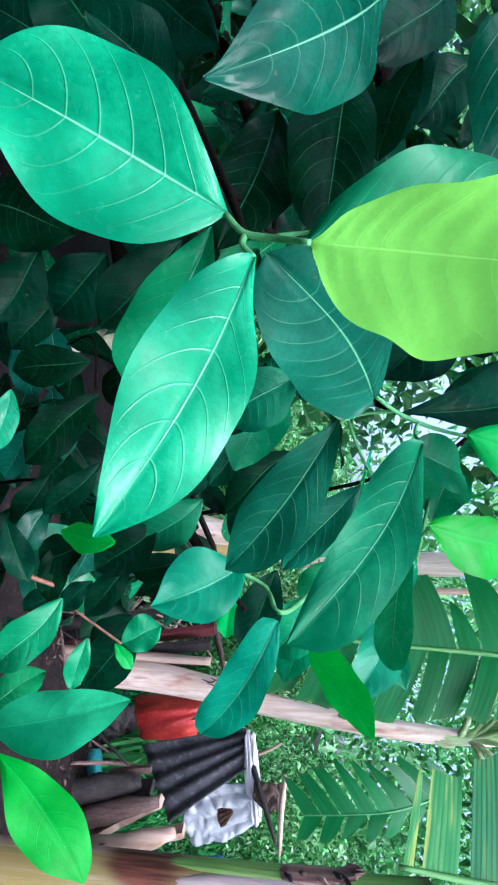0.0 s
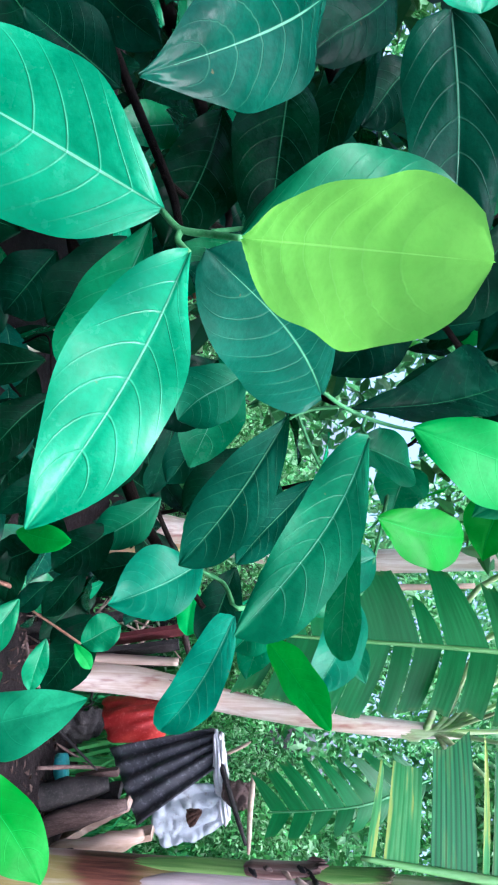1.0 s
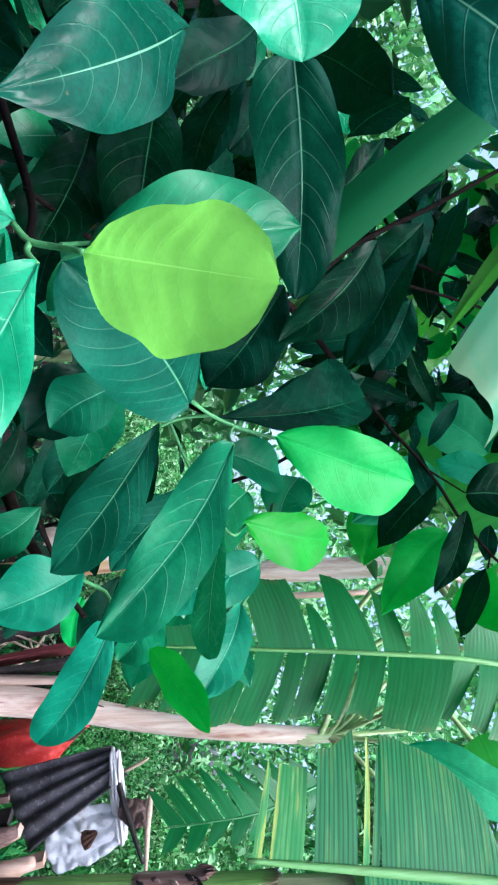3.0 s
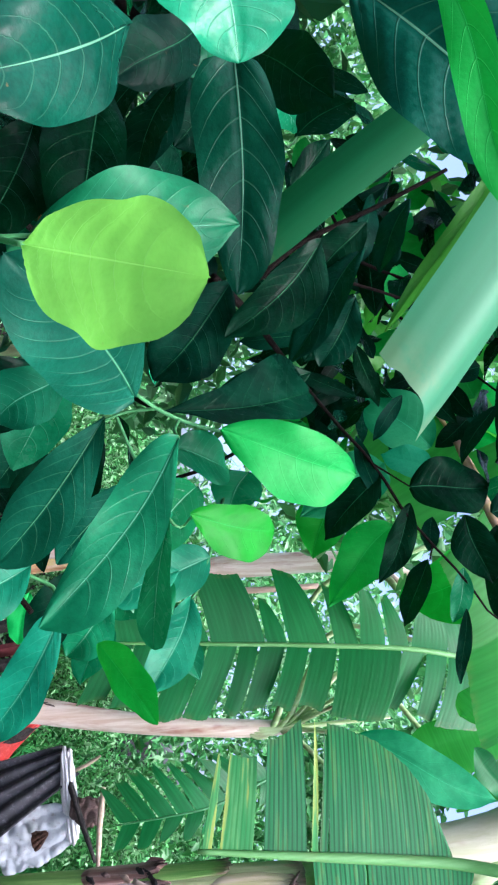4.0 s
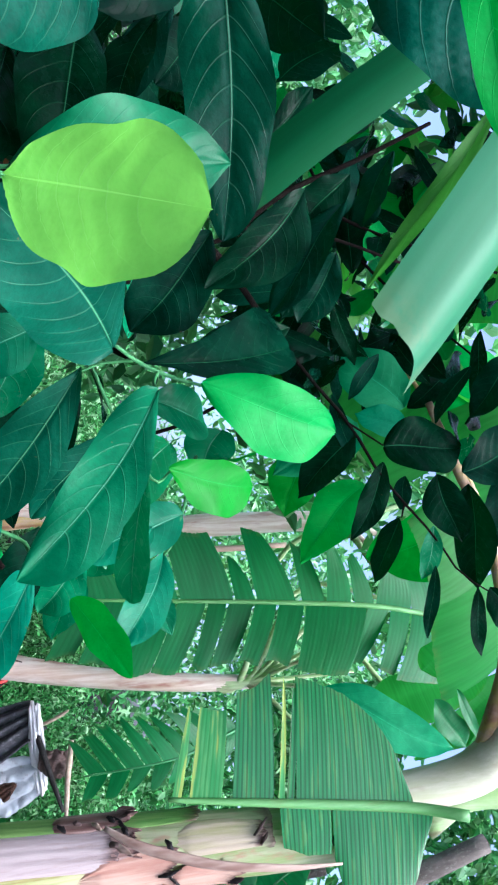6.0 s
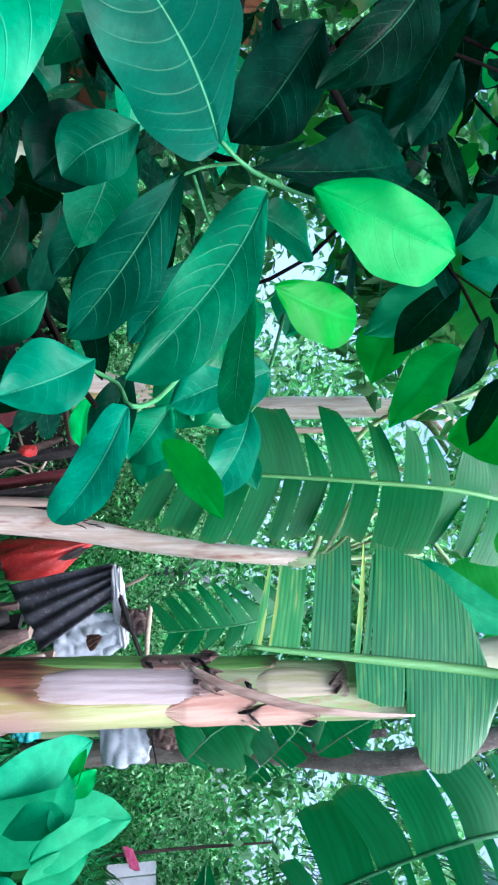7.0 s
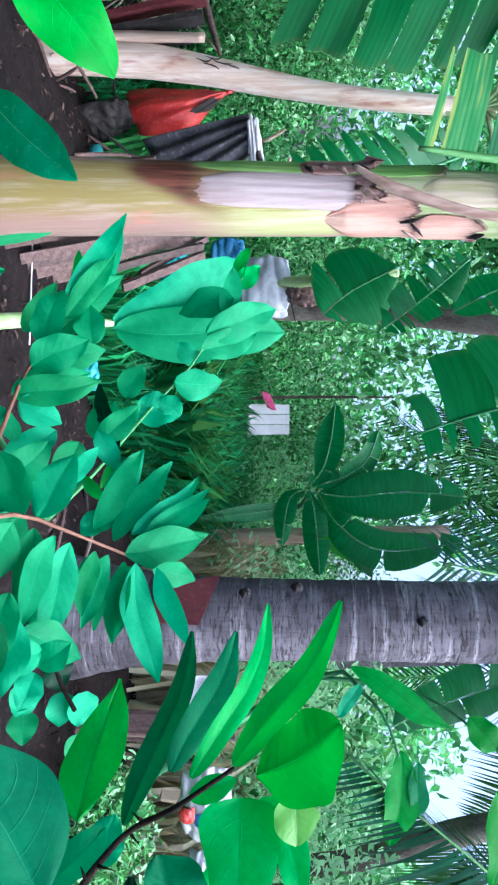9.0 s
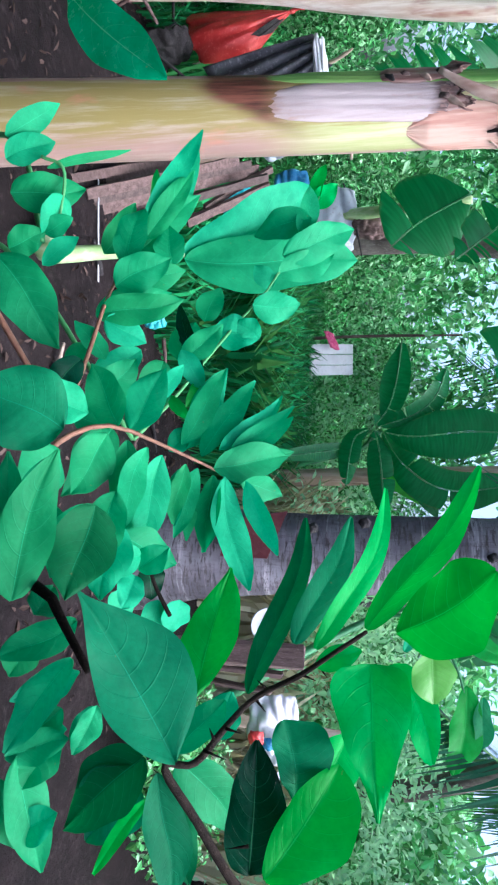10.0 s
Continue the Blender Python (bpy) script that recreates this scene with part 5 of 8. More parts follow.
def sheath(parent, low, high, left, right, material, seed, lift=0.0, out=0.004, foot=0.0, head=0.1, ragged=0.5):
    """A leaf base that clasps the stem between two bearings (degrees), narrowing below by foot and above by head, torn along its top."""
    rng = np.random.RandomState(seed)
    pts, uv = [], []
    nu, nv = 40, max(14, int((right - left) / 1.6))
    torn = 0.5 * np.interp(np.linspace(0, 1, nv + 1), np.linspace(0, 1, 9), rng.uniform(-1, 1, 9)) + 0.25 * rng.uniform(-1, 1, nv + 1)
    peel = np.interp(np.linspace(0, 1, nv + 1), np.linspace(0, 1, 6), rng.uniform(0.3, 1, 6))
    for i in range(nu + 1):
        s = i / nu
        w = (1 - foot * max(0, 1 - s / 0.35) ** 1.3) * (1 - head * max(0, (s - 0.6) / 0.4) ** 1.5)
        for j in range(nv + 1):
            z = low + (high - low) * s + 0.022 * ragged * torn[j] * max(0, (s - 0.5) * 2)
            cx, cy = 0.946 + 0.049 * (z - 0.5), 1.364 + 0.033 * (z - 0.5)
            r = 0.0825 - 0.012 * max(0, z - 0.5) + out * (1.0 if foot < 0.2 else min(1.0, 4.0 * s) * 1.7 - 0.7) + lift * peel[j] * max(0, (s - 0.75) / 0.25) ** 2
            a = radians((left + right) / 2 + (right - left) * w * (j / nv - 0.5) + 2.0 * math.sin(s * 7 + seed) * s)
            edge = abs(j / nv - 0.5) * 2
            rr = r - 0.003 * edge ** 6 + 0.0012 * noise.noise((j * 0.25, s * 2.0, seed)) + 0.0012 * rng.uniform(-1, 1) * ragged * (s > 0.85)
            pts.append((cx + math.cos(a) * rr, cy + math.sin(a) * rr, z))
            uv.append((s, j / nv))
    ob = link("sheath", pts, grid_faces(nu, nv), material, parent, uv=uv)
    ob.modifiers.new("thick", "SOLIDIFY").thickness = 0.0025
    return ob


sheath(banana_near, 0.69, 1.07, -162, -104, STEM_LILAC, 2, 0.002, 0.004, 0.35, 0.0, 1.0)
sheath(banana_near, 0.66, 1.24, -200, -158, STEM_MOSS, 3, 0.004, 0.004, 0.7, 0.1, 0.6)
sheath(banana_near, 0.90, 1.09, -196, -156, STEM_BROWN, 5, 0.018, 0.009, 0.7, 0.3, 1.6)
sheath(banana_near, 0.98, 1.18, -128, -46, STEM_ROSE, 6, 0.004, 0.005, 0.92, 0.1, 1.0)
sheath(banana_near, 1.05, 1.40, -190, -96, STEM_LIME, 10, 0.004, 0.001, 0.1, 0.2, 0.3)
sheath(banana_near, 1.16, 1.375, -160, -108, STEM_FRECKLED, 7, 0.006, 0.005, 0.9, 0.3, 0.8)
sheath(banana_near, 1.15, 1.315, -98, -40, STEM_ROSE, 8, 0.012, 0.006, 0.9, 0.3, 1.2)
sheath(banana_near, 1.28, 1.62, -185, -30, STEM_LIME, 11, 0.004, 0.001, 0.2, 0.2, 0.3)
sheath(banana_near, 1.05, 1.10, -160, -110, STEM_BROWN, 12, 0.008, 0.005, 0.0, 0.2, 1.5)


def torn_bits():
    """Dark crumpled shreds where the sheaths have torn off."""
    rng = np.random.RandomState(44)
    for z, a in ((1.02, -165), (1.05, -172), (1.07, -158), (1.08, -150), (1.06, -138), (1.075, -125), (1.17, -92), (1.18, -75), (1.175, -60), (1.31, -70), (1.315, -85), (1.37, -140), (1.375, -125), (1.17, -130), (0.95, -165), (0.98, -170)):
        a = radians(a + rng.uniform(-5, 5))
        c = np.array((0.946 + 0.049 * (z - 0.5) + math.cos(a) * 0.082, 1.364 + 0.033 * (z - 0.5) + math.sin(a) * 0.082, z))
        t = np.array((-math.sin(a), math.cos(a), 0))
        d = unit(np.array((0, 0, 1)) * rng.uniform(0.3, 1) + t * rng.uniform(-0.7, 0.7))
        length = rng.uniform(0.02, 0.05)
        n = np.array((math.cos(a), math.sin(a), 0))
        tube("shred", [c - d * length * 0.5, c + n * 0.006, c + d * length * 0.5 + n * rng.uniform(0.0, 0.012)], (0.004, 0.007, 0.002), STEM_SHRED[rng.randint(3)], banana_near, sides=7, steps=8, lumps=0.4, seed=rng.randint(99), flat=0.4)


STEM_SHRED = (BLACK, TIMBER, SHEATH)
torn_bits()
for k, q in enumerate(((0.962, 1.335, 1.500), (0.968, 1.330, 1.515), (0.975, 1.338, 1.506), (0.970, 1.340, 1.530))):
    tube("shred", [np.array(q) - (0.0, 0.0, 0.035), np.array(q) + (0.004, -0.012, 0.0), np.array(q) + (-0.012 + 0.008 * k, 0.0, 0.03)], (0.005, 0.012, 0.003), STEM_SHRED[k % 3], banana_near, sides=8, steps=10, lumps=0.5, seed=k, flat=0.4)
for q, dz in (((0.899, 1.341, 0.458), 0.012), ((0.895, 1.344, 0.451), 0.008), ((0.908, 1.354, 0.549), 0.014), ((0.925, 1.306, 0.536), 0.03)):
    v, f = tube_mesh([q, tuple(np.array(q) + (0.003, 0.004, dz))], (0.004, 0.002), 6, 2, 0.3, 1)
    link("blemish", v, f, BLACK, banana_near)
tube("dry_strip", [(0.849, 1.280, 1.038), (0.880, 1.250, 1.114), (0.919, 1.227, 1.254), (0.943, 1.222, 1.399), (0.962, 1.236, 1.522)], (0.006, 0.012, 0.012, 0.008, 0.003), STRIP, banana_near, "curled dry pinkish strip", 10, 24, 0.1, 2, 0.35)
banana_leaf(banana_near, [(0.838, 1.332, 1.169), (0.862, 1.334, 1.314), (0.895, 1.340, 1.509), (0.931, 1.343, 1.724), (0.947, 1.308, 1.853)], (-1, 0.5, 0), 0.245,
            {1: [(0.012, 0.04, 0.72, BLADE_YELLOW), (0.065, 0.165, 0.76, BLADE_YELLOW), (0.20, 0.335, (0.90, 0.98, 1.04)), (0.35, 0.37, 1.06, BLADE_YELLOW), (0.377, 0.402, 1.0), (0.41, 0.82, (1.12, 1.10, 1.04, 0.96, 0.84, 0.70, 0.50, 0.10))],
             -1: [(0.355, 0.525, (0.34, 0.40, 0.36)), (0.532, 0.885, (0.40, 0.78, 0.92, 0.92, 0.88, 0.78, 0.60, 0.12))]},
            BLADE_OLD, RIB, (0.005, 0.011, 0.014), 3, 0.0, 0.02, label="drooping yellow-streaked leaf", pleat=0.0003, fold=0.1, wild=0.06, point=(0.06, 0.06))
tube("petiole", [(-0.003, 1.561, 1.868), (0.174, 1.518, 1.932), (0.317, 1.485, 1.992), (0.485, 1.458, 2.026), (0.668, 1.447, 2.033), (0.876, 1.449, 1.982)], (0.010, 0.013, 0.015, 0.018, 0.022, 0.03), STEM, banana_near, "tan curved leaf stalk", 14, 30)
tube("leaf_base", [(0.968, 1.457, 1.669), (0.954, 1.449, 1.843), (0.910, 1.441, 1.977), (0.777, 1.432, 2.059), (0.593, 1.428, 2.090)], (0.045, 0.05, 0.055, 0.048, 0.03), STEM_CREAM, banana_near, "broad cream leaf base", 20, 24, 0.02)
tube("petiole", [(1.085, 1.502, 1.839), (1.020, 1.487, 1.956), (1.027, 1.456, 2.146), (1.014, 1.409, 2.358)], (0.04, 0.03, 0.025), STEM_GREEN, banana_near, sides=14)

# the leaf that arches overhead and hangs its lobes before the lens
over = tube("leaf", [(0.876, 1.449, 2.02), (0.474, 1.262, 2.10), (0.45, 0.95, 1.98), (0.1, 0.6, 1.86), (-0.25, 0.45, 1.66), (-0.6, 0.35, 1.55)], (0.018, 0.013, 0.009, 0.005), RIB, banana_near, "arching leaf with hanging torn lobes", 10, 30)
strap(over, (-0.378, 0.441, 1.506), (-0.020, 0.386, 1.251), 0.082, (0.15, -0.92, 0.06), BLADE_SMOOTH, 1, roll=0.45)
strap(over, (-0.223, 0.458, 1.525), (-0.031, 0.438, 1.388), 0.084, (0.15, -0.92, -0.05), BLADE_SMOOTH, 2, roll=0.35, cut=0.3)
strap(over, (-0.372, 0.428, 1.423), (-0.308, 0.397, 1.331), 0.06, (0.2, -0.9, 0.4), BLADE_SMOOTH, 3)
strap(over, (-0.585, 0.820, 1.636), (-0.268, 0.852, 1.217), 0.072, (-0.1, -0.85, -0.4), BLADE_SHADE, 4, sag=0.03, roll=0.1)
leaf(over, (-0.308, 0.625, 1.462), (-0.124, 0.701, 1.349), 0.024, (0.2, -0.8, -0.5), 0.04, 0.5, NARROW, "lance", seed=120, name="shred", label="narrow green shred with a brown tip")

banana_far = thing("banana_plant", (1.22, 3.2, 0.1), "banana plant with a slender pinkish leaning stem", "banana plant")
tube("pseudostem", [(1.173, 3.371, -0.418), (1.180, 3.359, -0.198), (1.193, 3.345, 0.045), (1.213, 3.325, 0.295), (1.260, 3.283, 0.605), (1.313, 3.250, 0.910), (1.354, 3.228, 1.219), (1.389, 3.219, 1.579), (1.403, 3.221, 1.855)], (0.080, 0.078, 0.076, 0.072, 0.060, 0.050, 0.046, 0.042, 0.03), STEM_PINK, banana_far, "pinkish cream stem", 24, 36, 0.03)
tube("husk", [(1.086, 3.364, -0.373), (1.100, 3.368, -0.074), (1.112, 3.362, 0.240), (1.119, 3.353, 0.479)], (0.040, 0.036, 0.034, 0.028), STRIP, banana_far, "dry brown husk along the stem", 14, 24, 0.05, 5, 0.7)
for k, q in enumerate(((1.188, 3.258, 0.499), (1.183, 3.268, 0.539), (1.199, 3.256, 0.575), (1.210, 3.250, 0.618), (1.204, 3.246, 0.530))):
    tube("shred", [np.array(q) - (0.012, 0.0, 0.05), np.array(q) + (0.0, -0.01, 0.0), np.array(q) + (-0.02 + 0.012 * k, 0.0, 0.035)], (0.003, 0.007, 0.002), STEM_SHRED[k % 2], banana_far, sides=7, steps=8, lumps=0.4, seed=k, flat=0.4)
for q in ((1.256, 3.108, 2.016), (1.371, 3.013, 2.058), (1.507, 2.975, 1.919), (1.187, 3.176, 2.146), (1.164, 3.195, 1.973), (1.545, 3.024, 1.790), (1.384, 3.204, 2.300)):
    tube("petiole", [(1.383, 3.260, 1.466), (1.390, 3.198, 1.726), q], (0.03, 0.022, 0.012), STEM_GREEN, banana_far, steps=14, flat=0.6)
for k in range(3):
    tube("petiole", [(1.375, 3.206, 1.519), np.array((1.376, 3.194, 1.695)) + (0, 0, 0.05 * k), (0.75 + 0.2 * k, 3.3, 1.95 + 0.1 * k), (0.5 + 0.5 * k, 3.1, 2.5)], (0.02, 0.016, 0.012), STEM_GREEN, banana_far, steps=16)
banana_leaf(banana_far, [(0.721, 2.490, 0.845), (0.740, 2.510, 1.082), (0.771, 2.542, 1.395), (0.812, 2.588, 1.774), (0.875, 2.642, 2.231), (1.008, 2.724, 2.698)], (-1, 0.3, 0), 0.29,
            {1: [(0.06, 0.14, 0.5), (0.15, 0.25, 0.55), (0.255, 0.37, 0.95), (0.375, 0.42, 0.6), (0.425, 0.515, 1.0), (0.53, 0.585, 0.85), (0.59, 0.65, 0.8), (0.66, 0.71, 0.7), (0.715, 0.81, 0.6), (0.815, 0.99, 0.8)],
             -1: [(0.04, 0.095, 0.7), (0.10, 0.175, 0.8), (0.18, 0.245, 0.88), (0.25, 0.31, 0.9), (0.315, 0.355, 0.85), (0.36, 0.415, 0.85), (0.42, 0.47, 0.8), (0.475, 0.535, 0.8), (0.54, 0.69, 0.92), (0.695, 0.75, 0.85), (0.755, 0.81, 0.9), (0.815, 0.98, 0.95)]},
            BLADE, RIB, (0.004, 0.009, 0.014), 8, 0.05, -0.3, label="long torn green leaf", point=(0.2, 0.06))
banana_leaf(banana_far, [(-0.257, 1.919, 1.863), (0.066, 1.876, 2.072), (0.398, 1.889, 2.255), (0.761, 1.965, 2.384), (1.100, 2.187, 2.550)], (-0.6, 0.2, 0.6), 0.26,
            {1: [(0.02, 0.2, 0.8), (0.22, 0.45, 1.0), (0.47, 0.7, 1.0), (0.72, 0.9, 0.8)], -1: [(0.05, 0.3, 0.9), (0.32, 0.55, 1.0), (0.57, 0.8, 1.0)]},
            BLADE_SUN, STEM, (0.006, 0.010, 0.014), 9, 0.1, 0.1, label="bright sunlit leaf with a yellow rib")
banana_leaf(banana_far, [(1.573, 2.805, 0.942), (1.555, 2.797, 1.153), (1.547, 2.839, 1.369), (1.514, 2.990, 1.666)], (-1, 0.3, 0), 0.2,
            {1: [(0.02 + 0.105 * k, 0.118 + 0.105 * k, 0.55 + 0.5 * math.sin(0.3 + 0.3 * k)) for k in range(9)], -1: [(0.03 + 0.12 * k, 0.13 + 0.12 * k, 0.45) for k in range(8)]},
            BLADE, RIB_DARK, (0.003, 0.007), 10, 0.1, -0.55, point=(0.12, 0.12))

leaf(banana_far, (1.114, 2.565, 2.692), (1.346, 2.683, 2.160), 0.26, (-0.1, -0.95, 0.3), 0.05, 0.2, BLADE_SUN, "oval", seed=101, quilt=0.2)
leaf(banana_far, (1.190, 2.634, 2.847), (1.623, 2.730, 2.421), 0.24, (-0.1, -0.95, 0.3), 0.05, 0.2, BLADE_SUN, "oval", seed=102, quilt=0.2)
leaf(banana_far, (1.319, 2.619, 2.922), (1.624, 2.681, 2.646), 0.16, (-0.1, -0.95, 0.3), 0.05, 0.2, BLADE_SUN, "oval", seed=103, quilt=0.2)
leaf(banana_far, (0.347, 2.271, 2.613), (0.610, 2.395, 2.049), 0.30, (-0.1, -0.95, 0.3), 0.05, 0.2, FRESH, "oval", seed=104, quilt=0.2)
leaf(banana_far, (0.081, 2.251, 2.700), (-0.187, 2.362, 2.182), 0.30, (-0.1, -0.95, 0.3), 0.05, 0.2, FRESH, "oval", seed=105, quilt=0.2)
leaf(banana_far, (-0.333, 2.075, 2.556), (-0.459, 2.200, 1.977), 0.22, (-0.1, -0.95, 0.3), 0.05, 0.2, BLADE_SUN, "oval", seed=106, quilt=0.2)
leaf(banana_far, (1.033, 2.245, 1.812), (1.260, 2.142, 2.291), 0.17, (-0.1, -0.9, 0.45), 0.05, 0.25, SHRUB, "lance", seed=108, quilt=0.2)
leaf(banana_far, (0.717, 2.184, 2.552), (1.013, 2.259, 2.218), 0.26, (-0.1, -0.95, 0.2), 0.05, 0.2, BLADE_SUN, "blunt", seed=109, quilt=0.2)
leaf(banana_far, (0.987, 1.974, 2.116), (1.147, 1.951, 2.225), 0.09, (-0.1, -0.95, 0.2), 0.05, 0.2, BLADE, "oval", seed=110, quilt=0.2)
leaf(banana_far, (0.950, 1.957, 2.189), (1.128, 1.941, 2.271), 0.04, (-0.1, -0.95, 0.2), 0.05, 0.2, BLADE, "lance", seed=111, quilt=0.2)
leaf(banana_far, (-0.614, 2.030, 2.285), (-0.714, 2.121, 1.864), 0.20, (-0.1, -0.95, 0.3), 0.05, 0.2, FRESH, "oval", seed=107, quilt=0.2)

banana_back = thing("banana_plant", (0.62, 4.15, 0.2), "old banana stem with pale peeling bark", "banana plant")
tube("pseudostem", [(0.50, 4.15, 0.1), (0.759, 4.233, 1.195), (0.756, 4.201, 1.695), (0.744, 4.172, 2.195), (0.751, 4.146, 2.552)], (0.09, 0.075, 0.075, 0.07, 0.06), STEM_PINK, banana_back, "pale pinkish stem", 20, 24, 0.03)
for k, q in enumerate(((0.974, 4.032, 3.124), (0.566, 4.168, 3.193), (1.131, 3.782, 2.889), (1.007, 3.838, 2.684))):
    tube("petiole", [(0.755, 4.154, 2.409), np.array((0.766, 4.136, 2.623)) + (0.02 * k, 0, 0), q], (0.04, 0.03, 0.012), STEM_GREEN if k % 2 else STEM_PINK, banana_back, steps=14)
tube("stalk", [(0.753, 3.601, 1.169), (0.780, 3.564, 1.598), (0.769, 3.539, 2.026)], (0.02, 0.018, 0.015), SHEATH, banana_back)

pale_banana = thing("banana_plant", (-0.353, 2.218, 0.0), "pale smooth banana stem behind dark leaves", "banana plant")
tube("pseudostem", [(-0.353, 2.218, -0.1), (-0.353, 2.218, 0.036), (-0.357, 2.267, 0.544)], (0.045, 0.042, 0.036), STEM_CREAM, pale_banana, sides=18, steps=20, lumps=0.02)

# ---- plants beyond the coconut ----
def broad_leaf(parent, rib, half, material, seed, torn=6, across=(-0.7, 0.7, 0.1), droop=0.15, lean=0.2):
    rng = np.random.RandomState(seed)
    sides = {}
    for s in (1, -1):
        cuts = np.concatenate([[0.02], np.sort(rng.uniform(0.08, 0.92, torn - 1)), [0.98]])
        sides[s] = [(a + 0.004, b - 0.004, tuple(math.sin(math.pi * min(0.97, max(0.03, a + (b - a) * i / 7))) ** 0.6 * (1 - 0.06 * rng.rand()) for i in range(8))) for a, b in zip(cuts, cuts[1:]) if b - a > 0.025]
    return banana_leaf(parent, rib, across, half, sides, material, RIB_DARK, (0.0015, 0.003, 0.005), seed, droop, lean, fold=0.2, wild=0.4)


banana_right = thing("banana_plant", (3.62, 1.84, 0.0), "banana plant with torn dark green leaves", "banana plant")
tube("pseudostem", [(3.62, 1.84, -0.1), (3.6, 1.86, 0.9), (3.5, 1.9, 1.7), (3.2, 2.0, 2.3)], (0.09, 0.08, 0.07, 0.05), STEM_GREEN, banana_right, "", 18, 20, 0.02)
banana_leaf(banana_right, [(2.295, 1.997, 1.412), (2.202, 2.015, 1.622), (2.090, 1.996, 1.851), (1.988, 1.971, 2.121), (2.018, 2.025, 2.439)], (-0.8, 0.6, 0), 0.27,
            {1: [(0.05, 0.12, 0.5), (0.14, 0.32, 0.95), (0.33, 0.46, 0.95), (0.47, 0.62, 0.95), (0.64, 0.78, 0.9), (0.8, 0.98, 0.9)],
             -1: [(0.03, 0.1, 0.4), (0.12, 0.16, 0.5), (0.19, 0.25, 0.5), (0.29, 0.36, 0.95), (0.41, 0.44, 0.8), (0.48, 0.53, 0.9), (0.56, 0.66, 1.0), (0.69, 0.73, 1.0), (0.77, 0.9, 1.0)]},
            BLADE, RIB_DARK, (0.004, 0.008, 0.012), 11, 0.25, 0.1, label="torn dark green leaf against the sky")
banana_mid = thing("banana_plant", (3.9, 2.9, 0.3), "young banana plant with broad leaves and a tan stem", "banana plant")
tube("pseudostem", [(3.893, 2.563, -0.095), (3.832, 2.575, 0.380), (3.771, 2.573, 1.128), (3.706, 2.572, 1.877)], (0.065, 0.06, 0.055, 0.05), SHEATH, banana_mid, "tan stem in brown husks", 18, 20, 0.03)
broad_leaf(banana_mid, [(3.333, 2.608, 0.997), (3.245, 2.677, 1.076), (3.113, 2.786, 1.120), (2.944, 2.930, 1.143)], 0.085, BLADE, 91, 2, (0.6, -0.5, 0.6), 0.03, 0.08)
broad_leaf(banana_mid, [(3.359, 2.586, 1.038), (3.349, 2.548, 1.239), (3.322, 2.569, 1.569), (3.341, 2.560, 1.924)], 0.150, BLADE, 92, 2, (-0.6, 0.6, -0.2), 0.03, 0.08)
broad_leaf(banana_mid, [(3.332, 2.580, 0.997), (3.347, 2.454, 1.024), (3.448, 2.284, 1.046), (3.549, 2.112, 1.060)], 0.075, BLADE, 93, 2, (0.3, -0.3, 0.9), 0.03, 0.08)
broad_leaf(banana_mid, [(3.334, 2.590, 0.970), (3.318, 2.512, 0.890), (3.363, 2.420, 0.859), (3.465, 2.257, 0.837)], 0.060, BLADE, 94, 2, (0.3, -0.2, 0.9), 0.03, 0.08)
broad_leaf(banana_mid, [(3.334, 2.583, 1.038), (3.424, 2.393, 1.171), (3.525, 2.293, 1.436), (3.495, 2.347, 1.918)], 0.120, BLADE, 96, 3, (-0.6, 0.6, -0.2), 0.03, 0.08)
broad_leaf(banana_mid, [(3.334, 2.591, 0.987), (3.373, 2.478, 0.837), (3.352, 2.403, 0.607), (3.323, 2.329, 0.318)], 0.045, BLADE_OLD, 97, 1, (-0.5, 0.5, 0.2), 0.03, 0.08)
broad_leaf(banana_mid, [(3.334, 2.609, 1.021), (3.301, 2.663, 1.207), (3.250, 2.758, 1.343), (3.141, 2.918, 1.419)], 0.070, BLADE, 98, 3, (0.5, -0.4, 0.7), 0.03, 0.08)
leaf(banana_mid, (3.604, 2.486, 1.079), (3.763, 2.354, 1.326), 0.13, (-0.5, -0.8, 0.1), 0.06, 0.3, SUNNY, "egg", seed=99, quilt=0.2)
leaf(banana_mid, (3.579, 2.386, 1.230), (3.742, 2.240, 1.386), 0.10, (-0.5, -0.8, 0.1), 0.06, 0.3, BLADE, "egg", seed=95, quilt=0.2)
for k in range(4):
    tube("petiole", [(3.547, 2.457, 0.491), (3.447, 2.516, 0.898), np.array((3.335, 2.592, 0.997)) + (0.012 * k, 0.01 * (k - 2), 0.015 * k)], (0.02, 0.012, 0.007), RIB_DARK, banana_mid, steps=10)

banana_low = thing("banana_plant", (2.2, 3.0, 0.1), "low banana sucker with torn leaves behind a leaning tree", "banana plant")
broad_leaf(banana_low, [(2.166, 2.695, 1.034), (2.078, 2.769, 1.173), (1.989, 2.844, 1.395)], 0.20, BLADE, 31, 2)
broad_leaf(banana_low, [(2.050, 2.404, 1.286), (1.930, 2.505, 1.487), (1.809, 2.606, 1.663)], 0.12, BLADE, 32, 11)
broad_leaf(banana_low, [(2.045, 2.540, 1.612), (1.982, 2.593, 1.768), (1.940, 2.629, 1.899)], 0.09, BLADE, 33, 2)
tube("stem", [(2.3, 3.2, 0.05), (2.25, 3.1, 0.6), (2.011, 2.826, 1.396)], (0.05, 0.04, 0.02), STEM_GREEN, banana_low)

# ---- coconut palm ----
coconut_palm = thing("coconut_palm", (2.78, 1.37, 0), "coconut palm with a thick grey ringed trunk", "palm tree")


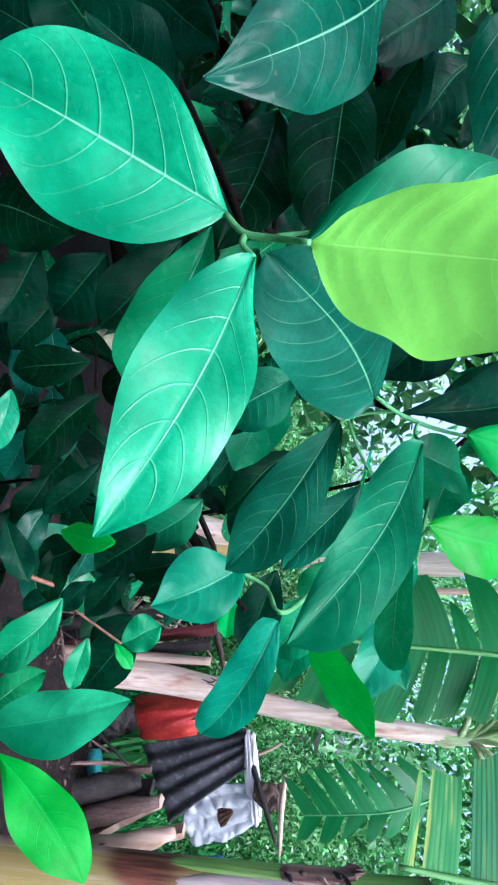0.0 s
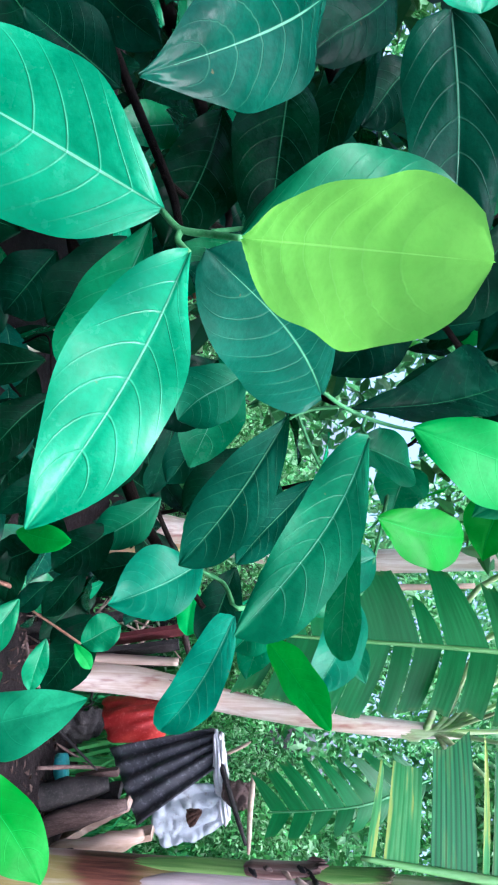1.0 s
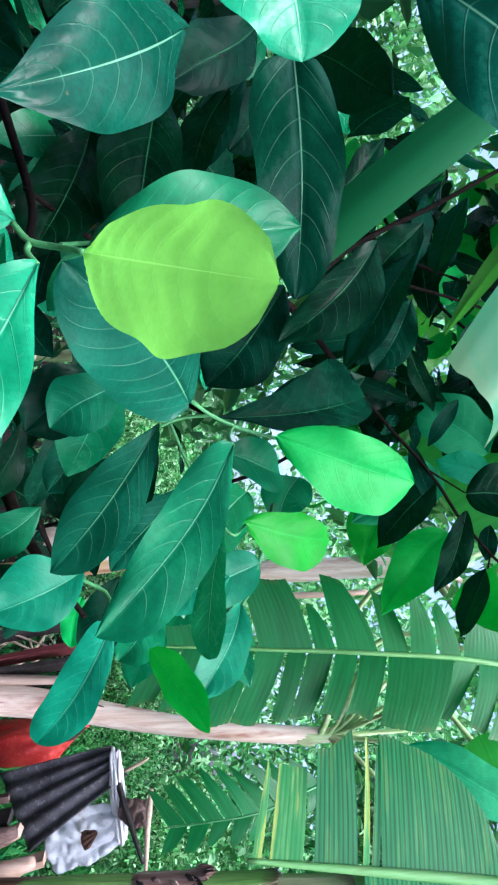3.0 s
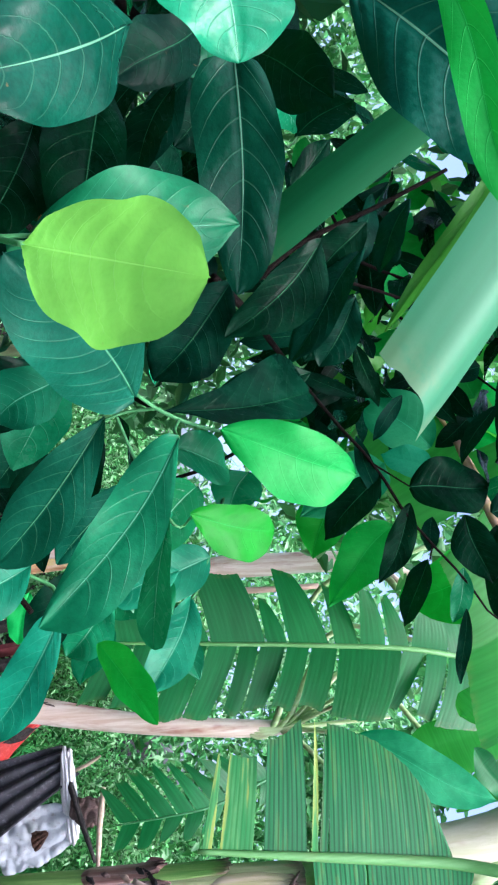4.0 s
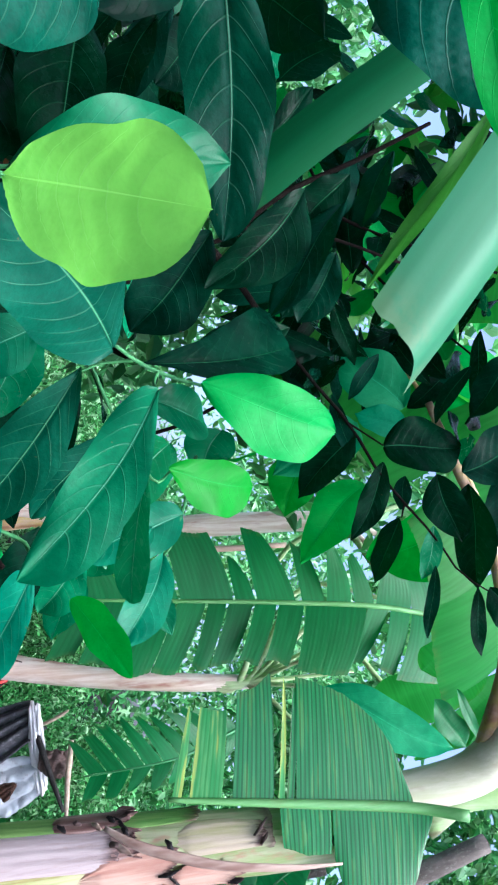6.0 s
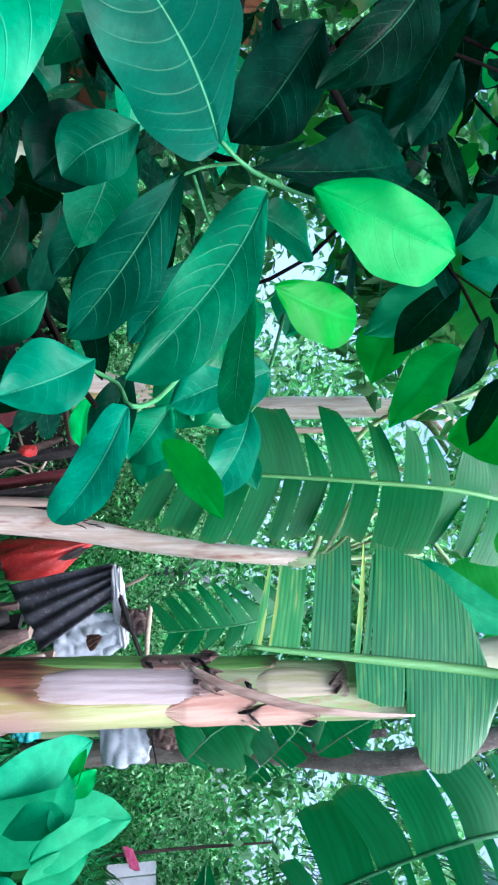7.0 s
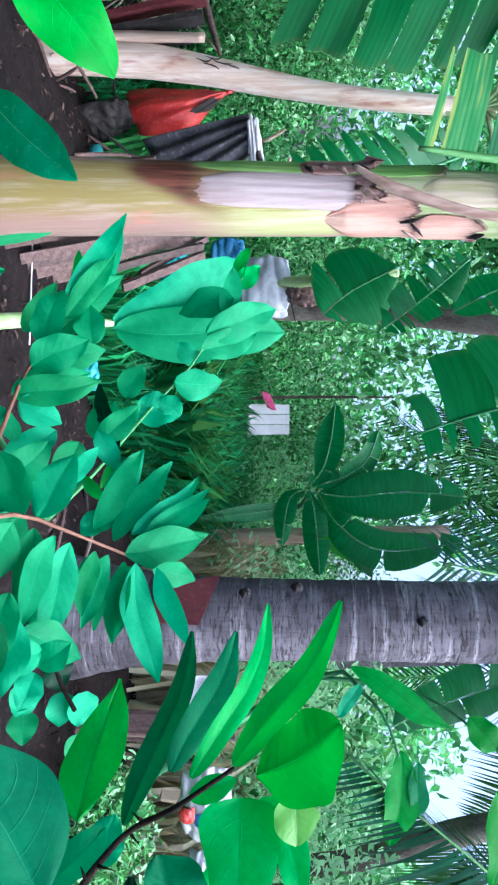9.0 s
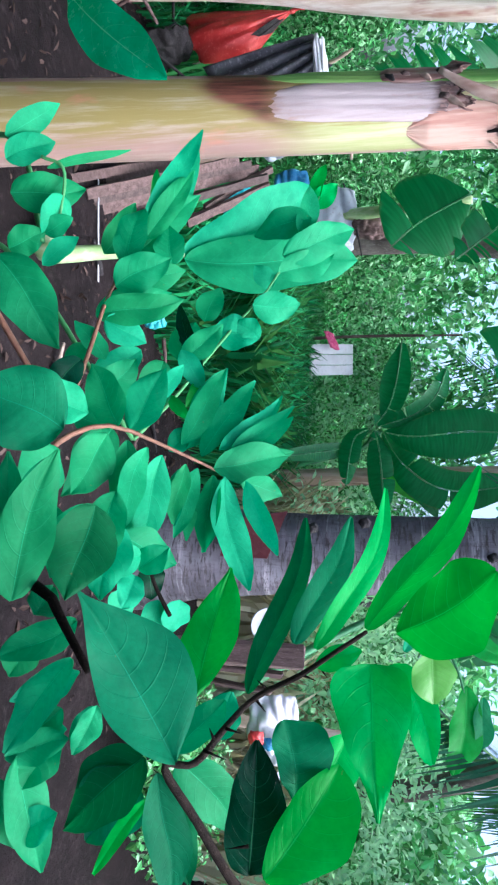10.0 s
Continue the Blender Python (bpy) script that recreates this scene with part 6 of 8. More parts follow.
def ringed_trunk():
    rng = np.random.RandomState(3)
    n, sides = 150, 44
    pts = []
    a0 = rng.uniform(0, 6, 8)
    for i in range(n + 1):
        s = i / n
        z = -0.05 + 4.2 * s
        x = 2.782 - 0.025 * z
        y = 1.366 + 0.01 * z
        r = 0.157 + 0.10 * math.exp(-max(z, 0) / 0.3)
        ring = abs(math.sin(z * 22 + 1.2 * math.sin(z * 5)))
        for j in range(sides):
            w = 2 * math.pi * j / sides
            zz = z + 0.025 * math.sin(w + a0[0])
            g = 0.006 * (1 - min(1, ring * 3)) + 0.004 * math.sin(w * 3 + a0[1]) + 0.003 * math.sin(w * 17 + z * 3) + rng.uniform(-0.0015, 0.0015)
            pts.append((x + math.cos(w) * (r - g), y + math.sin(w) * (r - g), zz))
    f = grid_faces(n, sides, True)
    link("trunk", pts, f + [tuple(n * sides + j for j in range(sides))], COCONUT, coconut_palm, "grey ringed bark")


ringed_trunk()
for q in ((2.547, 1.364, 0.719), (2.676, 1.219, 0.675), (2.543, 1.395, 0.922), (2.604, 1.297, 1.405)):
    v, f = tube_mesh([q, tuple(np.array(q) + (0.012, 0.008, 0.012)), tuple(np.array(q) + (0.024, 0.016, 0.03))], (0.014, 0.022, 0.012), 14, 8, 0.3, 3)
    link("scar", v, f, BLACK, coconut_palm, "dark knot in the bark")

leaning_tree = thing("leaning_tree", (2.5, 3.3, 0.1), "slender leaning tree with rough grey bark", "tree")
tube("stub", [(2.333, 2.926, 1.591), (2.226, 2.894, 1.817), (2.176, 2.844, 2.036)], (0.03, 0.025, 0.02), BARK, leaning_tree, "dark side branch", lumps=0.08)
tube("trunk", [(2.554, 3.242, -0.344), (2.494, 3.225, 0.229), (2.434, 3.155, 0.806), (2.369, 3.040, 1.271), (2.312, 2.873, 1.700), (2.281, 2.756, 2.022), (2.173, 2.715, 2.399), (2.070, 2.725, 2.792)], (0.085, 0.075, 0.066, 0.06, 0.058, 0.055, 0.05, 0.04), BARK, leaning_tree, "rough grey bark", 18, 40, 0.06)

# ---- shrubs before the lens ----
fan_shrub = thing("shrub", (0.62, 0.62, 0), "leafy shrub with pale green drooping leaves", "shrub")
tube("stem", [(0.62, 0.62, 0), (0.62, 0.55, 0.3), (0.6, 0.42, 0.5), (0.865, 0.284, 0.530)], (0.009, 0.007, 0.005), TWIG, fan_shrub)
leaf(fan_shrub, (1.018, 0.501, 0.661), (1.001, 0.635, 0.706), 0.035, (-0.87, -0.25, 0.42), -0.05, 0.25, SHRUB, "lance", seed=119, fine=False)
leaf(fan_shrub, (1.031, 0.492, 0.688), (1.016, 0.626, 0.747), 0.040, (-0.99, -0.13, 0.04), -0.05, 0.25, SHRUB, "lance", seed=120, fine=False)
leaf(fan_shrub, (1.028, 0.501, 0.712), (1.030, 0.603, 0.788), 0.027, (-0.88, -0.27, 0.39), -0.05, 0.25, SHRUB, "lance", seed=121, fine=False)
leaf(fan_shrub, (1.029, 0.502, 0.727), (1.032, 0.590, 0.810), 0.021, (-0.90, -0.28, 0.33), -0.05, 0.25, SHRUB, "lance", seed=122, fine=False)
leaf(fan_shrub, (1.028, 0.469, 0.709), (1.064, 0.524, 0.807), 0.053, (-0.72, -0.46, 0.52), -0.05, 0.25, SHRUB, "lance", seed=123)
leaf(fan_shrub, (1.029, 0.446, 0.751), (1.077, 0.463, 0.800), 0.034, (-0.27, -0.80, 0.54), -0.05, 0.25, SHRUB, "lance", seed=124, fine=False)
leaf(fan_shrub, (1.012, 0.437, 0.760), (1.063, 0.358, 0.804), 0.029, (-0.77, -0.61, -0.20), -0.05, 0.25, SHRUB, "lance", seed=125, fine=False)
leaf(fan_shrub, (1.013, 0.444, 0.731), (1.090, 0.321, 0.770), 0.043, (-0.81, -0.35, 0.48), -0.05, 0.25, SHRUB, "lance", seed=126)
leaf(fan_shrub, (1.011, 0.444, 0.716), (1.052, 0.352, 0.712), 0.033, (-0.90, -0.40, -0.16), -0.05, 0.25, SHRUB, "lance", seed=127, fine=False)
leaf(fan_shrub, (1.003, 0.449, 0.695), (1.037, 0.362, 0.673), 0.027, (-0.83, -0.41, 0.38), -0.05, 0.25, SHRUB, "lance", seed=128, fine=False)
leaf(fan_shrub, (0.990, 0.445, 0.682), (1.025, 0.375, 0.671), 0.024, (-0.80, -0.45, 0.40), -0.05, 0.25, SHRUB, "lance", seed=129, fine=False)
leaf(fan_shrub, (0.965, 0.439, 0.657), (1.009, 0.326, 0.640), 0.044, (-0.71, -0.37, 0.60), -0.05, 0.25, SHRUB, "lance", seed=130)
leaf(fan_shrub, (0.934, 0.436, 0.619), (0.976, 0.331, 0.631), 0.042, (-0.77, -0.24, 0.59), -0.05, 0.25, SHRUB, "lance", seed=131)
leaf(fan_shrub, (0.911, 0.428, 0.603), (0.926, 0.346, 0.575), 0.054, (-0.56, -0.35, 0.75), -0.05, 0.25, SHRUB, "lance", seed=132)
leaf(fan_shrub, (0.926, 0.445, 0.623), (0.904, 0.537, 0.654), 0.049, (-0.92, -0.31, 0.26), -0.05, 0.25, SHRUB, "lance", seed=133)
leaf(fan_shrub, (0.907, 0.436, 0.616), (0.866, 0.503, 0.573), 0.046, (-0.86, -0.52, 0.00), -0.05, 0.25, SHRUB, "lance", seed=134)
leaf(fan_shrub, (0.942, 0.432, 0.644), (0.959, 0.320, 0.633), 0.034, (-0.64, -0.17, 0.75), -0.05, 0.25, SHRUB, "lance", seed=135, fine=False)
leaf(fan_shrub, (0.954, 0.311, 0.637), (1.025, 0.317, 0.687), 0.043, (-0.54, -0.26, 0.80), -0.05, 0.25, SHRUB, "lance", seed=136)
leaf(fan_shrub, (0.865, 0.418, 0.595), (0.811, 0.410, 0.554), 0.047, (-0.53, -0.38, 0.76), -0.05, 0.25, SHRUB, "lance", seed=137)
leaf(fan_shrub, (0.847, 0.346, 0.589), (0.839, 0.289, 0.564), 0.058, (-0.37, -0.34, 0.87), -0.05, 0.25, SHRUB, "lance", seed=138)
leaf(fan_shrub, (0.873, 0.295, 0.634), (0.867, 0.208, 0.618), 0.055, (-0.88, -0.02, 0.47), -0.05, 0.25, SHRUB, "lance", seed=139)
leaf(fan_shrub, (0.900, 0.299, 0.649), (0.921, 0.214, 0.649), 0.047, (-0.86, -0.22, 0.46), -0.05, 0.25, SHRUB, "lance", seed=140)
leaf(fan_shrub, (0.959, 0.533, 0.639), (0.964, 0.605, 0.655), 0.022, (-0.66, -0.11, 0.74), -0.05, 0.25, SHRUB, "lance", seed=141, fine=False)
leaf(fan_shrub, (1.043, 0.515, 0.660), (1.008, 0.647, 0.708), 0.046, (-0.76, -0.39, 0.51), -0.05, 0.25, SHRUB, "lance", seed=142)
leaf(fan_shrub, (1.049, 0.515, 0.688), (1.024, 0.638, 0.748), 0.028, (-0.97, -0.23, 0.08), -0.05, 0.25, SHRUB, "lance", seed=143, fine=False)
leaf(fan_shrub, (1.042, 0.500, 0.720), (1.037, 0.618, 0.790), 0.022, (-0.97, -0.15, 0.19), -0.05, 0.25, SHRUB, "lance", seed=144, fine=False)
leaf(fan_shrub, (1.050, 0.497, 0.744), (1.051, 0.590, 0.808), 0.027, (-0.98, -0.11, 0.18), -0.05, 0.25, SHRUB, "lance", seed=145, fine=False)
leaf(fan_shrub, (1.037, 0.491, 0.726), (1.071, 0.537, 0.812), 0.030, (-0.65, -0.54, 0.53), -0.05, 0.25, SHRUB, "lance", seed=146)
leaf(fan_shrub, (0.994, 0.425, 0.635), (1.015, 0.336, 0.630), 0.040, (-0.78, -0.22, 0.59), -0.05, 0.25, SHRUB, "lance", seed=147)
leaf(fan_shrub, (1.007, 0.450, 0.669), (1.031, 0.376, 0.672), 0.021, (-0.95, -0.30, 0.13), -0.05, 0.25, SHRUB, "lance", seed=148, fine=False)
leaf(fan_shrub, (1.011, 0.450, 0.690), (1.044, 0.363, 0.688), 0.022, (-0.87, -0.34, 0.36), -0.05, 0.25, SHRUB, "lance", seed=149, fine=False)
leaf(fan_shrub, (1.022, 0.445, 0.722), (1.056, 0.354, 0.708), 0.024, (-0.92, -0.37, 0.14), -0.05, 0.25, SHRUB, "lance", seed=150, fine=False)
leaf(fan_shrub, (1.043, 0.509, 0.636), (1.041, 0.551, 0.667), 0.032, (-0.89, -0.30, 0.35), -0.05, 0.25, SHRUB, "lance", seed=151)
leaf(fan_shrub, (0.871, 0.302, 0.566), (0.893, 0.231, 0.636), 0.027, (-0.98, -0.18, 0.12), -0.05, 0.25, SHRUB, "lance", seed=152)
leaf(fan_shrub, (0.840, 0.216, 0.574), (0.784, 0.294, 0.622), 0.034, (-0.79, -0.61, 0.07), -0.05, 0.25, SHRUB, "lance", seed=153)
tube("twig", [(1.040, 0.473, 0.714), (0.960, 0.447, 0.665), (0.906, 0.435, 0.609), (0.865, 0.384, 0.582), (0.853, 0.335, 0.566), (0.865, 0.284, 0.530)], (0.0018, 0.003, 0.005), RED_TWIG, fan_shrub)
tube("twig", [(1.008, 0.328, 0.646), (1.060, 0.303, 0.657), (1.103, 0.287, 0.669)], (0.002, 0.003), TWIG, fan_shrub)
leaf(fan_shrub, (1.017, 0.307, 0.592), (1.045, 0.278, 0.599), 0.032, (-0.71, -0.56, 0.42), 0.06, 0.18, DARK, "egg", seed=154, fine=False)
leaf(fan_shrub, (1.083, 0.312, 0.608), (1.111, 0.278, 0.595), 0.040, (-0.40, -0.61, 0.68), 0.06, 0.18, SHRUB, "egg", seed=155, fine=False)
leaf(fan_shrub, (1.142, 0.327, 0.636), (1.172, 0.292, 0.629), 0.037, (-0.64, -0.64, 0.42), 0.06, 0.18, SHRUB, "egg", seed=156, fine=False)
leaf(fan_shrub, (1.153, 0.305, 0.583), (1.184, 0.271, 0.584), 0.037, (-0.73, -0.65, 0.20), 0.06, 0.18, SHRUB, "egg", seed=157, fine=False)
leaf(fan_shrub, (1.145, 0.330, 0.666), (1.174, 0.295, 0.652), 0.042, (-0.46, -0.63, 0.63), 0.06, 0.18, SHRUB, "egg", seed=158, fine=False)
leaf(fan_shrub, (1.180, 0.290, 0.660), (1.210, 0.254, 0.645), 0.042, (-0.47, -0.63, 0.62), 0.06, 0.18, SHRUB, "egg", seed=159, fine=False)
leaf(fan_shrub, (1.110, 0.360, 0.620), (1.142, 0.326, 0.628), 0.042, (-0.55, -0.33, 0.77), 0.06, 0.18, DARK, "egg", seed=160, fine=False)
round_sapling = thing("sapling", (0.95, 0.95, 0), "sapling with rounded pale green leaves", "sapling")
tube("stem", [(0.95, 0.95, 0), (0.92, 0.85, 0.3), (1.103, 0.581, 0.549)], (0.007, 0.005, 0.004), GREEN_TWIG, round_sapling)
tube("stem", [(0.85, 0.8, 0), (0.8, 0.7, 0.3), (0.953, 0.484, 0.512)], (0.007, 0.005, 0.004), RED_TWIG, round_sapling)
tube("stem", [(0.85, 1.05, 0), (0.8, 1.0, 0.3), (0.855, 0.759, 0.427)], (0.007, 0.005, 0.004), GREEN_TWIG, round_sapling)
leaf(round_sapling, (0.946, 0.859, 0.529), (0.864, 1.088, 0.611), 0.047, (-0.62, -0.45, 0.64), 0.06, 0.20, SHRUB, "egg", seed=161, fine=False)
leaf(round_sapling, (0.949, 0.855, 0.524), (0.910, 0.978, 0.626), 0.050, (-0.61, -0.61, 0.50), 0.06, 0.20, SHRUB, "egg", seed=162)
leaf(round_sapling, (0.888, 0.746, 0.550), (0.860, 0.856, 0.565), 0.048, (-0.94, -0.27, 0.19), 0.06, 0.20, SHRUB, "egg", seed=163)
leaf(round_sapling, (0.910, 0.719, 0.537), (0.889, 0.759, 0.621), 0.055, (-0.54, -0.80, 0.25), 0.06, 0.20, SHRUB, "egg", seed=164)
leaf(round_sapling, (0.923, 0.671, 0.521), (0.931, 0.715, 0.641), 0.046, (-0.69, -0.66, 0.29), 0.06, 0.20, SHRUB, "egg", seed=165)
leaf(round_sapling, (0.930, 0.665, 0.529), (0.971, 0.660, 0.585), 0.044, (-0.64, -0.64, 0.42), 0.06, 0.20, SHRUB, "egg", seed=166)
leaf(round_sapling, (0.949, 0.600, 0.542), (0.908, 0.638, 0.497), 0.029, (-0.82, -0.39, 0.43), 0.06, 0.20, SHRUB, "egg", seed=167, fine=False)
leaf(round_sapling, (0.965, 0.537, 0.539), (0.946, 0.598, 0.590), 0.049, (-0.49, -0.64, 0.59), 0.06, 0.20, SHRUB, "egg", seed=168)
leaf(round_sapling, (0.913, 0.562, 0.528), (0.930, 0.504, 0.481), 0.039, (-0.66, -0.58, 0.48), 0.06, 0.20, DARK, "egg", seed=169)
leaf(round_sapling, (0.950, 0.492, 0.530), (0.968, 0.480, 0.575), 0.035, (-0.85, -0.48, 0.22), 0.06, 0.20, SHRUB, "egg", seed=170, fine=False)
leaf(round_sapling, (0.782, 0.842, 0.433), (0.800, 0.919, 0.543), 0.013, (-0.08, -0.81, 0.58), 0.06, 0.20, SHRUB, "egg", seed=171, fine=False)
leaf(round_sapling, (0.812, 0.813, 0.459), (0.849, 0.765, 0.426), 0.048, (-0.18, -0.65, 0.74), 0.06, 0.20, SHRUB, "egg", seed=172)
leaf(round_sapling, (1.025, 0.681, 0.618), (1.018, 0.768, 0.631), 0.046, (-0.99, -0.11, 0.12), 0.06, 0.20, SHRUB, "egg", seed=173, fine=False)
leaf(round_sapling, (1.046, 0.665, 0.654), (0.997, 0.787, 0.607), 0.028, (-0.92, -0.39, -0.05), 0.06, 0.20, DARK, "egg", seed=174, fine=False)
leaf(round_sapling, (1.105, 0.825, 0.646), (1.111, 0.863, 0.723), 0.065, (-0.82, -0.48, 0.31), 0.06, 0.20, SHRUB, "egg", seed=175)
leaf(round_sapling, (1.083, 0.845, 0.625), (1.057, 0.910, 0.650), 0.046, (-0.90, -0.42, 0.14), 0.06, 0.20, SHRUB, "egg", seed=176, fine=False)
leaf(round_sapling, (1.082, 0.892, 0.707), (1.109, 0.925, 0.792), 0.059, (-0.29, -0.86, 0.42), 0.06, 0.20, SHRUB, "egg", seed=177)
leaf(round_sapling, (1.113, 0.983, 0.732), (1.081, 1.013, 0.698), 0.040, (-0.78, -0.57, 0.25), 0.06, 0.20, SHRUB, "egg", seed=178, fine=False)
leaf(round_sapling, (1.096, 1.005, 0.742), (1.108, 1.087, 0.849), 0.058, (-0.53, -0.64, 0.56), 0.06, 0.20, SHRUB, "egg", seed=179)
leaf(round_sapling, (1.074, 1.031, 0.752), (1.081, 1.125, 0.888), 0.071, (-0.40, -0.74, 0.54), 0.06, 0.20, SHRUB, "egg", seed=180)
leaf(round_sapling, (1.051, 1.063, 0.785), (1.012, 1.185, 0.801), 0.040, (-0.83, -0.32, 0.46), 0.06, 0.20, SHRUB, "egg", seed=181, fine=False)
leaf(round_sapling, (1.043, 1.151, 0.801), (1.017, 1.190, 0.852), 0.041, (-0.77, -0.63, 0.08), 0.06, 0.20, FRESH, "egg", seed=182, fine=False)
leaf(round_sapling, (1.036, 1.160, 0.807), (0.988, 1.218, 0.828), 0.027, (-0.78, -0.61, -0.10), 0.06, 0.20, FRESH, "egg", seed=183, fine=False)
leaf(round_sapling, (1.031, 1.090, 0.806), (1.072, 1.097, 0.688), 0.060, (-0.65, -0.71, -0.27), 0.06, 0.20, SHRUB, "egg", seed=184)
leaf(round_sapling, (0.744, 0.873, 0.369), (0.730, 0.939, 0.440), 0.039, (-0.25, -0.73, 0.63), 0.06, 0.20, SHRUB, "egg", seed=185, fine=False)
leaf(round_sapling, (0.767, 0.846, 0.370), (0.767, 0.895, 0.434), 0.045, (-0.65, -0.61, 0.45), 0.06, 0.20, SHRUB, "egg", seed=186)
leaf(round_sapling, (0.801, 0.808, 0.378), (0.820, 0.844, 0.482), 0.058, (-0.41, -0.84, 0.36), 0.06, 0.20, SHRUB, "egg", seed=187)
leaf(round_sapling, (0.855, 0.744, 0.377), (0.845, 0.770, 0.432), 0.044, (-0.45, -0.84, 0.31), 0.06, 0.20, SHRUB, "egg", seed=188)
leaf(round_sapling, (0.847, 0.767, 0.431), (0.835, 0.791, 0.471), 0.031, (-0.72, -0.67, 0.19), 0.06, 0.20, SHRUB, "egg", seed=189, fine=False)
leaf(round_sapling, (0.848, 0.719, 0.367), (0.962, 0.638, 0.454), 0.081, (-0.67, -0.71, 0.21), 0.06, 0.20, SHRUB, "egg", seed=190)
leaf(round_sapling, (0.976, 0.651, 0.577), (1.006, 0.596, 0.494), 0.044, (-0.62, -0.74, 0.28), 0.06, 0.20, SHRUB, "egg", seed=191)
leaf(round_sapling, (0.991, 0.642, 0.611), (1.030, 0.556, 0.573), 0.053, (-0.64, -0.53, 0.56), 0.06, 0.20, SHRUB, "egg", seed=192)
leaf(round_sapling, (0.978, 0.628, 0.493), (0.985, 0.574, 0.437), 0.037, (-0.50, -0.66, 0.56), 0.06, 0.20, BROAD, "egg", seed=193, fine=False)
leaf(round_sapling, (0.985, 0.565, 0.587), (0.974, 0.509, 0.504), 0.041, (-0.67, -0.57, 0.47), 0.06, 0.20, SHRUB, "egg", seed=194)
leaf(round_sapling, (0.977, 0.492, 0.574), (0.990, 0.387, 0.530), 0.054, (-0.54, -0.38, 0.75), 0.06, 0.20, SHRUB, "egg", seed=195)
leaf(round_sapling, (0.931, 0.838, 0.481), (0.882, 0.908, 0.531), 0.041, (-0.68, -0.67, 0.29), 0.06, 0.20, SHRUB, "egg", seed=196, fine=False)
leaf(round_sapling, (0.922, 0.862, 0.536), (0.831, 1.058, 0.631), 0.034, (-0.70, -0.55, 0.45), 0.06, 0.20, SHRUB, "lance", seed=197, fine=False)
leaf(round_sapling, (0.923, 0.863, 0.546), (0.866, 0.981, 0.622), 0.038, (-0.71, -0.59, 0.39), 0.06, 0.20, SHRUB, "egg", seed=198)
leaf(round_sapling, (0.956, 0.837, 0.593), (0.923, 0.904, 0.581), 0.049, (-0.89, -0.39, 0.22), 0.06, 0.20, SHRUB, "egg", seed=199)
leaf(round_sapling, (0.952, 0.788, 0.508), (0.964, 0.832, 0.616), 0.057, (-0.39, -0.83, 0.39), 0.06, 0.20, SHRUB, "egg", seed=200)
leaf(round_sapling, (0.902, 0.923, 0.557), (0.859, 0.974, 0.559), 0.019, (-0.61, -0.53, 0.59), 0.06, 0.20, FRESH, "lance", seed=201, fine=False)
leaf(round_sapling, (0.966, 0.720, 0.489), (0.962, 0.769, 0.605), 0.046, (-0.58, -0.76, 0.31), 0.06, 0.20, SHRUB, "egg", seed=202)
leaf(round_sapling, (0.983, 0.658, 0.636), (1.026, 0.617, 0.672), 0.031, (-0.77, -0.61, 0.20), 0.06, 0.20, SHRUB, "lance", seed=203, fine=False)
leaf(round_sapling, (0.995, 0.646, 0.640), (0.978, 0.710, 0.694), 0.038, (-0.83, -0.47, 0.31), 0.06, 0.20, SHRUB, "egg", seed=204)
leaf(round_sapling, (1.116, 0.837, 0.723), (1.091, 0.855, 0.677), 0.045, (-0.57, -0.82, -0.01), 0.06, 0.20, SHRUB, "egg", seed=205)
leaf(round_sapling, (1.025, 0.604, 0.620), (1.053, 0.579, 0.651), 0.017, (-0.79, -0.56, 0.25), 0.06, 0.20, FRESH, "lance", seed=206, fine=False)
leaf(round_sapling, (1.039, 0.594, 0.646), (1.014, 0.629, 0.664), 0.017, (-0.54, -0.66, 0.52), 0.06, 0.20, FRESH, "lance", seed=207, fine=False)
leaf(round_sapling, (0.953, 0.578, 0.490), (0.957, 0.655, 0.505), 0.027, (-0.90, -0.04, 0.43), 0.06, 0.20, SHRUB, "lance", seed=208, fine=False)
leaf(round_sapling, (0.877, 0.731, 0.428), (0.856, 0.770, 0.481), 0.031, (-0.73, -0.65, 0.18), 0.06, 0.20, SHRUB, "lance", seed=209, fine=False)
tube("stem", [(1.022, 1.179, 0.824), (1.099, 1.001, 0.742), (1.101, 0.867, 0.682), (1.097, 0.757, 0.638), (1.102, 0.667, 0.596), (1.103, 0.581, 0.549)], (0.0015, 0.0025, 0.004), GREEN_TWIG, round_sapling)
tube("stem", [(0.946, 0.859, 0.529), (0.915, 0.712, 0.529), (0.927, 0.577, 0.527), (0.953, 0.484, 0.512)], (0.002, 0.003, 0.004), RED_TWIG, round_sapling)
tube("stem", [(0.862, 0.754, 0.444), (0.790, 0.838, 0.459), (0.770, 0.854, 0.424)], (0.002, 0.003), GREEN_TWIG, round_sapling)
near_shrub = thing("shrub", (0.75, -0.25, -0.04), "thorny shrub with dark broad leaves and fresh lime shoots", "shrub")
tube("stem", [(0.75, -0.25, 0), (0.76, -0.2, 0.4), (0.840, -0.043, 0.855)], (0.008, 0.006, 0.005), TWIG, near_shrub)
tube("stem", [(0.55, 0.05, -0.05), (0.52, 0.05, 0.4), (0.817, 0.180, 0.576), (0.806, 0.164, 0.646), (0.806, 0.138, 0.672), (0.806, 0.100, 0.705)], (0.008, 0.006, 0.0045, 0.003), TWIG, near_shrub)
